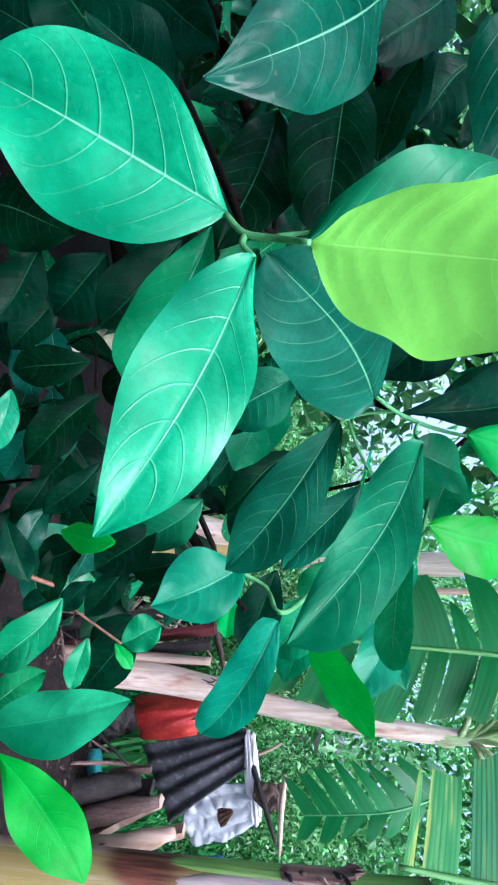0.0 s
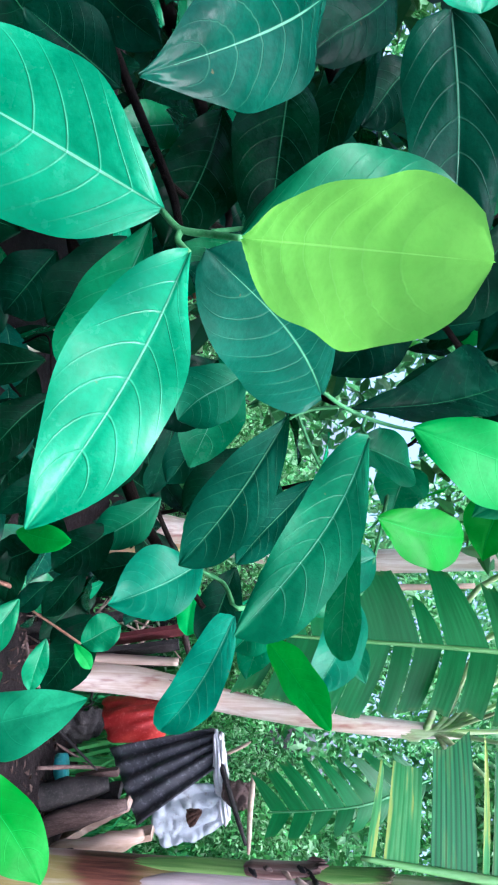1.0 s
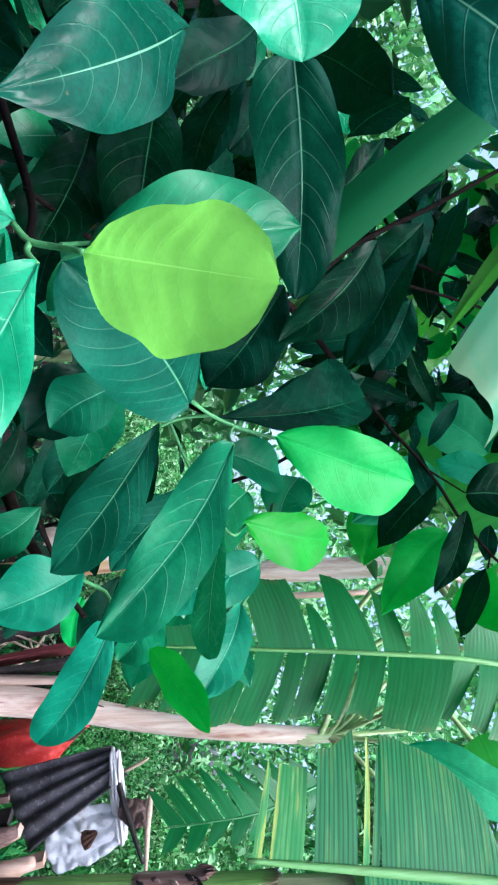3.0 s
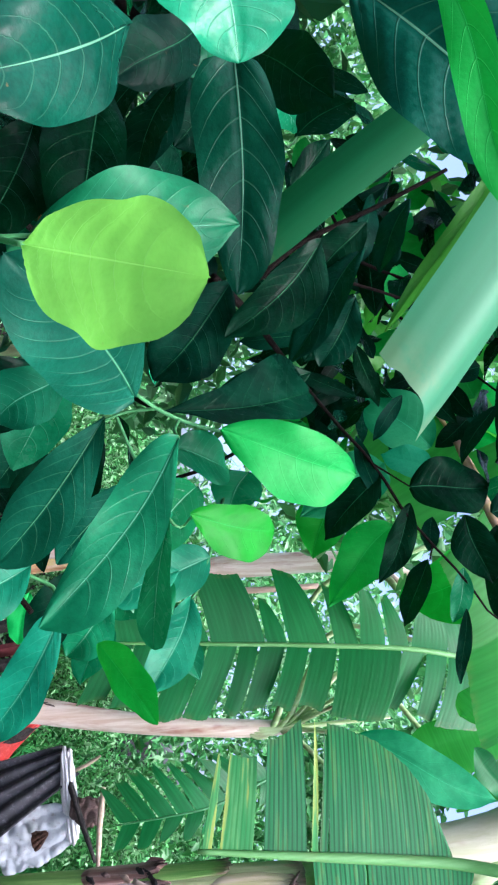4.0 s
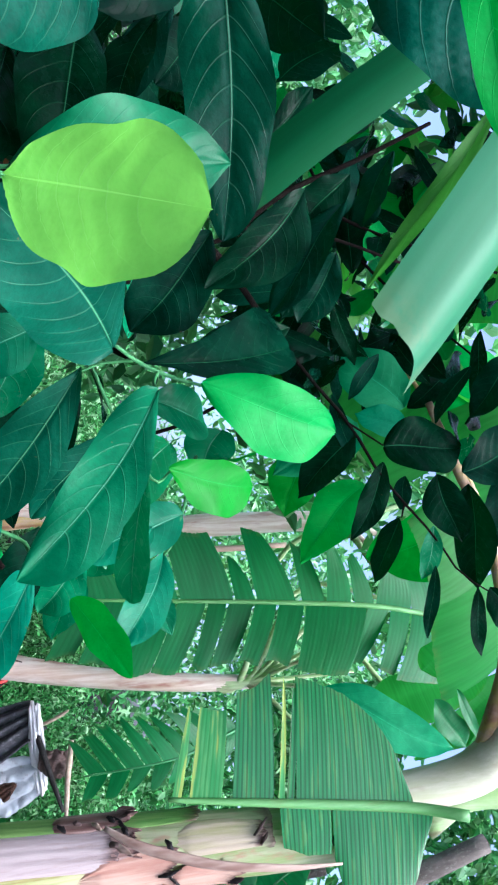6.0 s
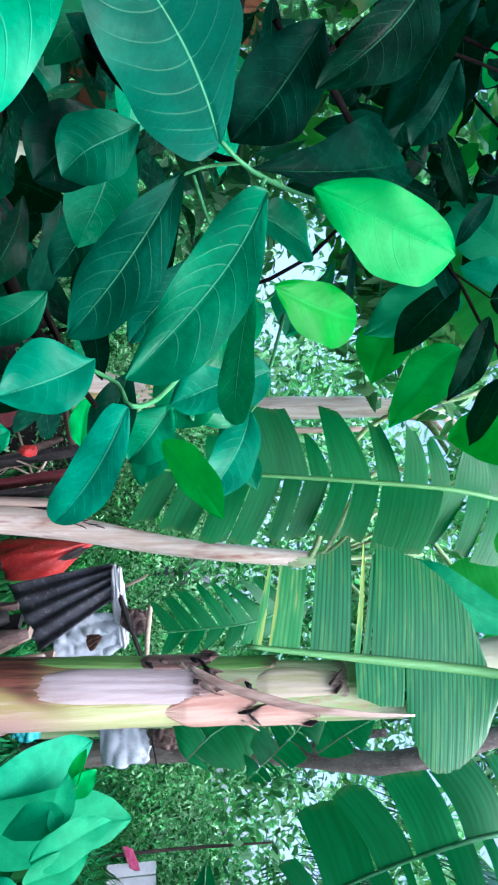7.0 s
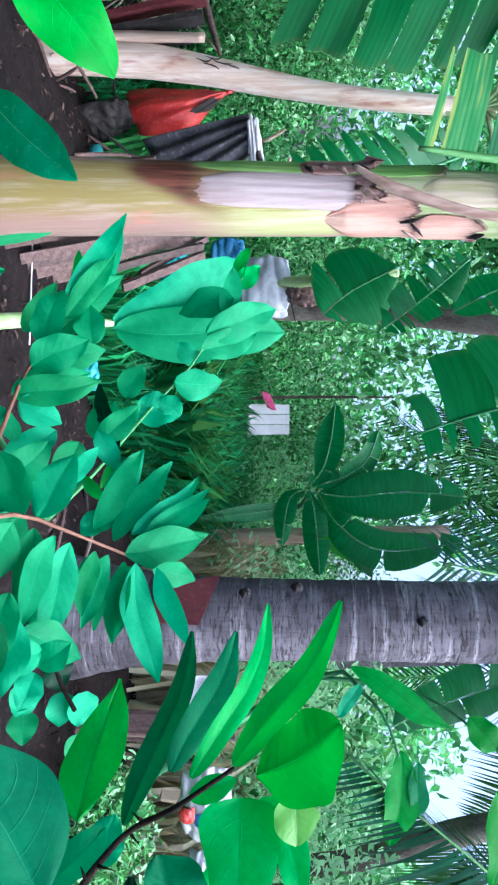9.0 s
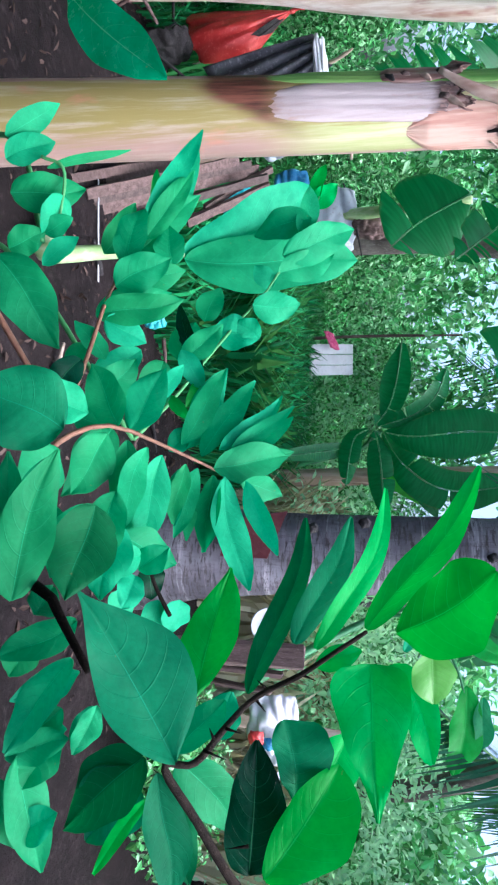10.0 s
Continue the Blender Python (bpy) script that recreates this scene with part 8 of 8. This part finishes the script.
plank((1.843, 3.016, -0.023), (1.647, 2.998, 0.312), 0.075, STRIP, "split weathered board on the heap", 66, 0.03)
plank((1.866, 2.970, 0.027), (1.758, 2.957, 0.410), 0.070, SHEATH, "split weathered board on the heap", 67, 0.03)
plank((1.707, 3.061, -0.079), (1.614, 3.042, 0.253), 0.100, BLACK, "split weathered board on the heap", 68, 0.03)
plank((1.603, 3.120, 0.012), (1.566, 3.120, 0.229), 0.035, TIMBER, "split weathered board on the heap", 69, 0.03)
plank((1.002, 3.492, -0.425), (0.889, 3.593, 0.488), 0.085, BLACK, "dark upright board of an old shed", 61, 0.025, "boards of the shed")
plank((1.104, 3.407, -0.416), (0.997, 3.503, 0.477), 0.085, MAROON, "dark upright board of an old shed", 63, 0.025, "boards of the shed")
plank((1.150, 3.369, -0.406), (1.060, 3.451, 0.465), 0.085, BLACK, "dark upright board of an old shed", 64, 0.025, "boards of the shed")
plank((1.178, 3.347, -0.375), (1.127, 3.395, 0.412), 0.068, BLACK, "dark upright board of an old shed", 65, 0.025, "boards of the shed")
plank((0.796, 3.274, -0.298), (0.612, 3.431, 0.393), 0.19, MAROON, "dull maroon sheet on the shed", 71, 0.01, "boards of the shed")
crumpled("plastic_scrap", (0.870, 3.502, 0.230), (0.03, 0.0, 0), (0.0, 0.0, 0.045), RED, "small bright red plastic scrap", "plastic scrap", 0.03, 33, 10)


def scatter_sticks():
    rng = np.random.RandomState(9)
    for k in range(46):
        x, y = (rng.uniform(0.9, 2.3), rng.uniform(2.9, 4.0)) if k < 34 else (rng.uniform(1.6, 2.7), rng.uniform(1.2, 2.8))
        z = rise(x, y) + rng.uniform(0.01, 0.16 if k < 34 else 0.02)
        d = unit(rng.normal(size=3) * (1, 1, 0.5)) * rng.uniform(0.06, 0.22)
        a, b = np.array((x, y, z)) - d, np.array((x, y, z)) + d
        a[2], b[2] = max(a[2], rise(a[0], a[1])), max(b[2], rise(b[0], b[1]))
        ob = stick(a, b, rng.uniform(0.004, 0.014), (TIMBER, BLACK, TIMBER, STRIP)[k % 4], "dry broken stick among the scrap", seed=60 + k, sides=6)
        tagged(ob, group="sticks in the scrap heap")


scatter_sticks()
for k, (a, b, r) in enumerate((
        ((1.163, 3.555, 0.040), (1.073, 3.762, 0.280), 0.0075),
        ((1.043, 3.430, -0.069), (0.878, 3.696, 0.024), 0.0053),
        ((0.917, 3.533, 0.121), (1.034, 3.569, 0.382), 0.0058),
        ((1.083, 3.503, -0.107), (0.972, 3.727, 0.158), 0.0038),
        ((1.137, 3.446, 0.095), (1.083, 3.622, 0.268), 0.0077),
        ((0.952, 3.598, 0.308), (1.215, 3.511, 0.512), 0.0035),
        ((1.075, 3.502, 0.143), (1.040, 3.662, 0.331), 0.0053),
        ((1.011, 3.600, -0.156), (0.999, 3.742, 0.201), 0.0044),
        ((1.084, 3.521, -0.037), (0.996, 3.725, 0.098), 0.0034),
        ((0.950, 3.678, -0.016), (1.103, 3.684, 0.280), 0.0064),
        ((1.115, 3.447, -0.035), (1.047, 3.635, 0.223), 0.0052),
        ((0.910, 3.711, -0.133), (1.091, 3.691, -0.064), 0.0063),
        ((0.996, 3.482, 0.211), (1.049, 3.568, 0.366), 0.0040),
        ((1.023, 3.487, -0.096), (0.861, 3.752, 0.059), 0.0078))):
    tagged(stick(a, b, r, (PALE_TIMBER, SHEATH, STRIP)[k % 3], "thin dry stick leaning in the dark shed", seed=130 + k, sides=6), group="sticks in the shed")
# boards stacked behind the stem
plank((1.440, 1.970, -0.045), (1.690, 2.659, 0.367), 0.037, TIMBER, "old reddish brown board leaning behind the stem", 80)
plank((1.493, 2.015, -0.054), (1.735, 2.709, 0.405), 0.031, PALE_BOARD, "old reddish brown board leaning behind the stem", 81)
plank((1.549, 2.057, -0.061), (1.782, 2.755, 0.432), 0.043, TIMBER, "old reddish brown board leaning behind the stem", 82)
plank((1.650, 2.175, -0.055), (1.859, 2.676, 0.107), 0.037, TIMBER, "old reddish brown board leaning behind the stem", 83)
plank((1.711, 2.293, 0.017), (1.751, 2.618, 0.488), 0.031, PALE_BOARD, "old reddish brown board leaning behind the stem", 84)
plank((1.802, 2.368, 0.175), (1.806, 2.647, 0.492), 0.037, TIMBER, "old reddish brown board leaning behind the stem", 85)
plank((1.787, 2.448, 0.237), (1.789, 2.763, 0.495), 0.025, TIMBER, "old reddish brown board leaning behind the stem", 86)
plank((1.443, 2.035, -0.086), (1.755, 2.797, 0.104), 0.037, PALE_BOARD, "old reddish brown board leaning behind the stem", 87)
plank((1.344, 1.894, -0.051), (1.656, 2.626, 0.079), 0.031, TIMBER, "old reddish brown board leaning behind the stem", 88)
slats = thing("slatted_box", (2.068, 2.641, -0.028), "reddish slatted box in the shade", "box")
for k in range(6):
    block("slat", np.array((2.055, 2.774, -0.198)) + (0.0, 0.0, 0.045 * k), (0.36, 0.03, 0.028), MAROON, slats, turn=(0, 0, -40))
for k in range(4):
    block("slat", np.array((2.061, 2.780, -0.056)) + np.array((0.077, -0.064, 0.0)) * (k - 1.5), (0.03, 0.03, 0.30), MAROON, slats, turn=(0, 0, -40))

# white crate on a stake
crate = thing("crate", (3.620, 3.501, 0.703), "small white slatted crate tied to a stake", "crate")
cc = np.array((3.620, 3.501, 0.703))
for k in range(3):
    block("slat", cc + np.array((0.045, -0.04, 0)) * 1.25 * (k - 1), (0.071, 0.025, 0.34), WHITE, crate, turn=(-30, 0, -42), wear=0.002, seed=k)
crumpled("ribbon", (3.468, 3.536, 0.705), (0.055, -0.04, 0.03), (0.012, 0.0, 0.035), PINK, "pink cloth ribbon on a crate", "ribbon", 0.012, 4, 16, 5.0)
stick(np.array((3.531, 3.572, 0.370)) - (0, 0, 0.5), (3.492, 3.614, 1.609), 0.012, TIMBER, "thin brown stake in the grass", "stake", "stake", 20)

# ---- beside the coconut ----
maroon = thing("maroon_sheet", (2.42, 1.15, 0.42), "dark maroon metal sheet against the trunk", "sheet")
mv = [(2.535, 1.373, 0.386), (2.584, 1.463, 0.623), (2.587, 1.239, 0.562), (2.584, 1.240, 0.374)]
link("panel", mv, [(0, 1, 2, 3)], MAROON, maroon, smooth=False).modifiers.new("thick", "SOLIDIFY").thickness = 0.004
post = thing("post", (2.620, 0.909, 0.456), "old brown timber post beside the palm", "post")
block("timber", (np.array((2.841, 0.956, 0.407))), (0.09, 0.09, 0.62), TIMBER, post, turn=(0, 4, 20), wear=0.006)
post_two = thing("post", (3.497, 0.880, 0.677), "old pale timber post beside the table", "post")
block("timber", (np.array((3.710, 0.944, 0.675))), (0.05, 0.05, 0.75), PALE_TIMBER, post_two, turn=(4, 2, 20), wear=0.006)
for k in range(3):
    b = thing("board", (3.140, 1.082, 0.447), "grey weathered board standing by the palm", "board", "boards by the palm")
    block("plank", np.array((3.140, 1.082, 0.447)) + (0.06 * k, -0.05 * k, -0.1), (0.08, 0.02, 0.6 - 0.1 * k), TIMBER if k else BARK, b, turn=(3 * k, 5 - 4 * k, 30), wear=0.005, seed=80 + k)
cord = thing("cord", (1.428, 2.109, -0.030), "thin white cord lying on soil", "cord")
tube("strand", [(1.428, 2.109, -0.030), (1.695, 1.821, -0.030)], (0.003, 0.003), WHITE, cord, sides=6, steps=4)
bowl = thing("basin", (3.030, 1.218, 0.517), "white enamel basin propped on its side", "basin")


def basin():
    c = np.array((3.048, 1.201, 0.530))
    pts = []
    n, s = 10, 28
    for i in range(n + 1):
        a = math.pi / 2 * i / n
        for j in range(s):
            w = 2 * math.pi * j / s
            r = 0.075 * math.sin(a) + (0.008 if i == n else 0)
            pts.append(c + np.array((-0.7, -0.7, 0.2)) * 0.07 * (1 - math.cos(a)) + np.array((0.7, -0.7, 0)) * r * math.cos(w) + np.array((0.1, 0.1, 0.98)) * r * math.sin(w))
    m = link("bowl", pts, grid_faces(n, s, True), SACK, bowl)
    m.modifiers.new("thick", "SOLIDIFY").thickness = 0.004


basin()
crumpled("white_cloth", (3.469, 0.886, 0.550), (0.12, -0.12, 0), (0.0, 0.0, 0.12), WHITE, "white cloth over a low table", "cloth", 0.06, 14)
crumpled("red_cloth", (3.393, 0.806, 0.485), (0.025, -0.025, 0), (0.0, 0.0, 0.035), RED, "small scrap of red cloth", "cloth", 0.02, 15, 10)
crumpled("blue_cloth", (3.415, 0.794, 0.544), (0.02, -0.02, 0), (0.0, 0.0, 0.03), BLUE, "small scrap of blue cloth", "cloth", 0.02, 16, 10)
crumpled("white_cloth", (3.543, 0.650, 0.543), (0.06, -0.06, 0), (0.0, 0.0, 0.05), SACK, "greyish cloth on the ground", "cloth", 0.04, 17, 14)
fallen = thing("fallen_trunk", (5.058, 1.022, 1.050), "pale fallen trunk among bushes", "log")
tube("wood", [(5.277, 1.038, 0.834), (5.183, 1.091, 1.343), (5.032, 1.210, 1.863), (4.900, 1.290, 2.289)], (0.06, 0.07, 0.08, 0.08), BARK, fallen, sides=14, steps=20, lumps=0.05)


def palm(base, top, fronds, seed, label):
    rng = np.random.RandomState(seed)
    ob = thing("coconut_palm", base, label, "palm tree")
    tube("trunk", [base, tuple((np.array(base) + top) / 2 + (0.1, 0, 0)), top], (0.14, 0.11, 0.1), COCONUT, ob, sides=14, steps=20, lumps=0.02)
    for k in range(fronds):
        a = 2 * math.pi * k / fronds + rng.uniform(-0.3, 0.3)
        reach, fall = rng.uniform(1.6, 2.2), rng.uniform(0.3, 1.4)
        d = np.array((math.cos(a), math.sin(a), 0))
        pts = curve([top, np.array(top) + d * reach * 0.45 + (0, 0, 0.35 - fall * 0.15), np.array(top) + d * reach + (0, 0, -fall)], 80)
        rach = tube("frond", [pts[0], pts[40], pts[80]], (0.02, 0.012, 0.004), RIB, ob, steps=20)
        v, f = [], []
        for i in range(4, 80):
            t = unit(pts[i] - pts[i - 1])
            s = unit(np.cross(t, (0, 0, 1)))
            for sg in (1, -1):
                ln = 0.62 * math.sin(math.pi * (0.12 + 0.8 * i / 80)) * rng.uniform(0.9, 1.1)
                q = pts[i] + s * sg * 0.01
                e = q + (s * sg * 0.75 + t * 0.55 + np.array((0, 0, -0.35 - rng.uniform(0, 0.4)))) * ln
                mid = (q + e) / 2 + (0, 0, 0.06 * ln)
                b = len(v)
                v += [q - t * 0.012, q + t * 0.012, mid + t * 0.014, mid - t * 0.014, e]
                f += [(b, b + 1, b + 2, b + 3), (b + 3, b + 2, b + 4)]
        tagged(link("leaflet_fringe", v, f, FROND, rach, smooth=False), kind="stuff")
    return ob


palm((4.6, 2.2, 0.3), (4.5, 2.3, 2.9), 11, 4, "coconut palm with drooping feathery fronds against the sky")
palm((5.4, 0.0, 0.3), (5.3, 0.2, 2.0), 5, 5, "small coconut palm with feathery fronds")

side_plant = thing("banana_plant", (3.4, 0.75, 0.0), "banana plant with curved green stalks and bright leaves", "banana plant")
tube("stalk", [(3.4, 0.75, 0.0), (3.571, 1.520, 1.038), (3.534, 1.439, 1.261), (3.567, 1.278, 1.390), (3.743, 1.108, 1.461)], (0.03, 0.012, 0.008, 0.005), RIB_DARK, side_plant)
tube("stalk", [(3.571, 1.520, 1.038), (3.619, 1.516, 1.443), (3.628, 1.395, 1.711), (3.708, 1.199, 1.963)], (0.012, 0.008, 0.005), RIB_DARK, side_plant)
broad_leaf(side_plant, [(3.771, 1.360, 1.418), (3.701, 1.459, 1.676), (3.643, 1.550, 1.963), (3.602, 1.616, 2.193)], 0.15, BLADE, 51, 4)
leaf(side_plant, (3.347, 1.477, 1.195), (3.581, 1.297, 1.688), 0.12, (-0.7, -0.6, 0.3), 0.05, 0.2, FRESH, "lance", seed=81)
leaf(side_plant, (3.647, 1.204, 1.451), (3.971, 0.872, 1.398), 0.17, (-0.7, -0.6, 0.3), 0.05, 0.2, FRESH, "oval", seed=82)
leaf(side_plant, (3.689, 1.171, 1.528), (3.881, 0.978, 1.532), 0.10, (-0.7, -0.6, 0.3), 0.05, 0.2, SHRUB, "oval", seed=83)
leaf(side_plant, (3.546, 1.341, 1.769), (3.667, 1.234, 1.907), 0.14, (-0.7, -0.6, 0.3), 0.05, 0.2, FRESH, "oval", seed=84)
leaf(side_plant, (3.583, 1.028, 1.850), (3.907, 0.701, 1.831), 0.15, (-0.7, -0.6, 0.3), 0.05, 0.2, FRESH, "lance", seed=85)
leaf(side_plant, (3.518, 1.300, 1.144), (3.407, 1.423, 1.250), 0.07, (-0.7, -0.6, 0.3), 0.05, 0.2, SHRUB, "oval", seed=86)

# the hut's boards glimpsed through the crown
hut = thing("board_fence", (-1.6, 3.4, 0.2), "orange-brown board fence behind the tree", "fence")
for k in range(5):
    block("board", (-1.5 + 0.17 * k, 3.4 + 0.03 * (k % 2), 0.85 + 0.02 * (k % 3)), (0.15, 0.02, 1.1), ORANGE, hut, wear=0.004, seed=k)
pole = thing("pole", (-0.55, 3.6, 0.1), "pale yellow upright bamboo pole", "pole")
tube("culm", [(-0.583, 3.584, -1.429), (-0.583, 3.667, -0.560), (-0.583, 3.720, -0.012), (-0.576, 3.776, 0.568)], (0.06, 0.058, 0.055), STEM_GREEN, pole, sides=16, steps=12)
stem_left = thing("banana_plant", (0.773, 4.029, -0.973), "old banana stem with tan dry bark", "banana plant")
tube("pseudostem", [(0.773, 3.927, -2.041), (0.773, 4.036, -0.902), (0.719, 4.115, -0.083), (0.648, 4.208, 0.879)], (0.09, 0.075, 0.07, 0.06), STEM, stem_left, sides=18, steps=20, lumps=0.03)

# ---- undergrowth ----
def bush_places(rng, n, spots):
    out = []
    for k in range(n):
        x, y, z, a, b, c = spots[rng.randint(len(spots))]
        d = unit(rng.normal(size=3)) * rng.rand() ** 0.4
        out.append((x + d[0] * a, y + d[1] * b, max(rise(x, y), z + d[2] * c)))
    return clear_of(np.array(out))


def clear_of(p):
    """Without the places in the mown patch before the crate."""
    a, b = np.array((3.62, 3.5, 0.72)), np.array((2.7, 2.6, 0.75))
    s = np.clip((p - a) @ (b - a) / ((b - a) @ (b - a)), 0, 1)
    return p[np.linalg.norm(p - a - s[:, None] * (b - a), axis=1) > 0.3]


def plant_undergrowth():
    rng = np.random.RandomState(12)
    low = [(0.2 + 0.5 * k + rng.uniform(-0.2, 0.2), 4.7 + rng.uniform(-0.3, 0.8), 0.5 + rng.uniform(-0.1, 0.5), 0.5, 0.5, 0.55) for k in range(6)]
    low += [(3.3 + 0.45 * k, 5.2 - 0.42 * k + rng.uniform(-0.2, 0.5), 0.8 + rng.uniform(0, 0.6), 0.5, 0.5, 0.7) for k in range(7)]
    foliage("undergrowth", bush_places(rng, 30000, low), 0.045, BUSH, 1, label="dense light green leafy undergrowth", category="undergrowth")
    high = [(2.259, 4.180, 2.358) + (0.35, 0.3, 0.35), (2.168, 4.255, 2.953) + (0.35, 0.3, 0.35), (2.793, 4.325, 2.645) + (0.35, 0.3, 0.35), (2.833, 4.362, 2.632) + (0.5, 0.5, 0.5), (2.700, 3.715, 3.469) + (0.4, 0.4, 0.4), (2.957, 3.595, 3.199) + (0.4, 0.4, 0.4), (2.378, 3.859, 3.730) + (0.35, 0.35, 0.35), (-0.3, 2.9, 2.5, 0.7, 0.5, 0.5), (0.5, 3.4, 2.9, 0.6, 0.5, 0.5), (0.1, 2.6, 1.95, 0.45, 0.35, 0.35), (-0.9, 2.8, 1.8, 0.7, 0.4, 0.7), (-0.5, 3.2, 1.2, 0.6, 0.4, 0.4), (1.2, 3.6, 2.9, 0.5, 0.4, 0.4)]
    foliage("shade_tree_leaves", bush_places(rng, 9000, high), 0.10, BUSH_FAR, 21, label="mid-green tree crown behind the jackfruit", category="tree crown")
    far = []
    for k in range(44):
        a = radians(-55 + 4.2 * k + rng.uniform(-2, 2))
        r = rng.uniform(5.2, 8.0)
        if 0.92 < a < 1.1 or 1.17 < a < 1.65 or -0.08 < a < 0.1:
            far.append((r * math.sin(a), r * math.cos(a), rng.uniform(0.2, 0.9), 0.9, 0.9, 0.7))
            continue
        far.append((r * math.sin(a), r * math.cos(a), rng.uniform(0.6, 2.6), 0.9, 0.9, rng.uniform(0.8, 1.4)))
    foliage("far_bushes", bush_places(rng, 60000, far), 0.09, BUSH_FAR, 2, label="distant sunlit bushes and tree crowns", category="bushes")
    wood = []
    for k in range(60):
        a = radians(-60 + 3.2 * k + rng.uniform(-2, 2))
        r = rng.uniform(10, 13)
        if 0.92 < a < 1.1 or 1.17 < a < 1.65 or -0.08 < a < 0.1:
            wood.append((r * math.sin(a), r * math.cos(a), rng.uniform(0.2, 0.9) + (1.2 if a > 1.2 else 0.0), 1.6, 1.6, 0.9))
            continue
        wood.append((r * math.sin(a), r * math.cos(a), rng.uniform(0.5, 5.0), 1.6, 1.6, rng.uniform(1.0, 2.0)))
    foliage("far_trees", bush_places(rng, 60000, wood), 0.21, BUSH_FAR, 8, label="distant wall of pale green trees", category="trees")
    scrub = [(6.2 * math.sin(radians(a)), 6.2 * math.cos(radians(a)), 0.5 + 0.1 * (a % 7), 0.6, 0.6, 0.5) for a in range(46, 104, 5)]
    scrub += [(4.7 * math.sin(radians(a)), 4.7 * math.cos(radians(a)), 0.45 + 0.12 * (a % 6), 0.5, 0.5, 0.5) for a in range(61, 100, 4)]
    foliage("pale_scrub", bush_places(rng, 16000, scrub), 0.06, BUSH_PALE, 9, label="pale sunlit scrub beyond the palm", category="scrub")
    cover = []
    while len(cover) < 42000:
        x, y = rng.uniform(-3, 7.5), rng.uniform(-1.5, 8)
        if math.hypot(x, y) > 4.3 and not 1.0 < math.atan2(x, y) < 1.7:
            cover.append((x, y, rise(x, y) + rng.rand() ** 2 * 0.4))
    foliage("ground_cover", clear_of(np.array(cover)), 0.045, BUSH, 22, label="low leafy green ground cover", category="ground cover")
    # Leaf ring added mostly out of view to block light and shape reflections.
    behind = []
    for k in range(20):
        a = radians(130 + 10.0 * k)
        behind.append((3.5 * math.sin(a), 3.5 * math.cos(a), rng.uniform(0.6, 1.2), 0.8, 0.8, 0.8))
    for k in range(16):
        a = radians(205 + 9.0 * k)
        behind.append((2.6 * math.sin(a), 2.6 * math.cos(a), rng.uniform(0.5, 1.4), 0.7, 0.7, 0.8))
    foliage("hedge", bush_places(rng, 13000, behind), 0.17, BUSH_DARK, 3, label="dense green hedge added round the plot to block light", category="hedge")
    g = on_ground(rng, 9000, 1.9, 4.8, 2.2, 5.2)
    grass("grass", g, np.full(len(g), 0.30), GRASS, 4, "patch of long green grass")
    dry = np.array([q for q in on_ground(rng, 5000, 2.5, 6.5, 0.4, 3.2) if 1.0 < math.atan2(q[0], q[1]) < 1.5 and math.hypot(q[0], q[1]) > 4.2])
    grass("dry_grass", dry, np.full(len(dry), 0.75), STRAW, 16, "tall pale dry grass beyond the palm")
    g4 = on_ground(rng, 2600, 2.5, 3.5, 2.4, 3.6)
    grass("grass", g4, np.full(len(g4), 0.62), GRASS, 15, "tall dark green grass before a crate")
    g2 = on_ground(rng, 1800, 1.2, 2.6, 3.6, 4.6)
    grass("grass", g2, np.full(len(g2), 0.2), GRASS, 5, "patch of long green grass")
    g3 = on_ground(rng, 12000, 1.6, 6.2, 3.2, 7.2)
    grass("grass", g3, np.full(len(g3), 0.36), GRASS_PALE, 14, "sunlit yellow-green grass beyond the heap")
    s = [(2.05, 3.75, 0.25, 0.3, 0.2, 0.25), (1.5, 4.05, 0.75, 0.3, 0.2, 0.45), (2.0, 3.7, 0.8, 0.3, 0.3, 0.5), (2.6, 3.6, 0.9, 0.4, 0.3, 0.6), (3.3, 0.6, 0.2, 0.5, 0.4, 0.2)]
    foliage("bushes", bush_places(rng, 14000, s), 0.038, BUSH, 6, label="small-leaved bright green bushes", category="bushes")
    lt = on_ground(rng, 2600, 0.6, 3.2, 0.6, 4.2, 0.006)
    foliage("leaf_litter", lt, np.full(2600, 0.035), LITTER, 7, up=1.5, label="dry brown leaf litter and chips", category="leaf litter")


plant_undergrowth()
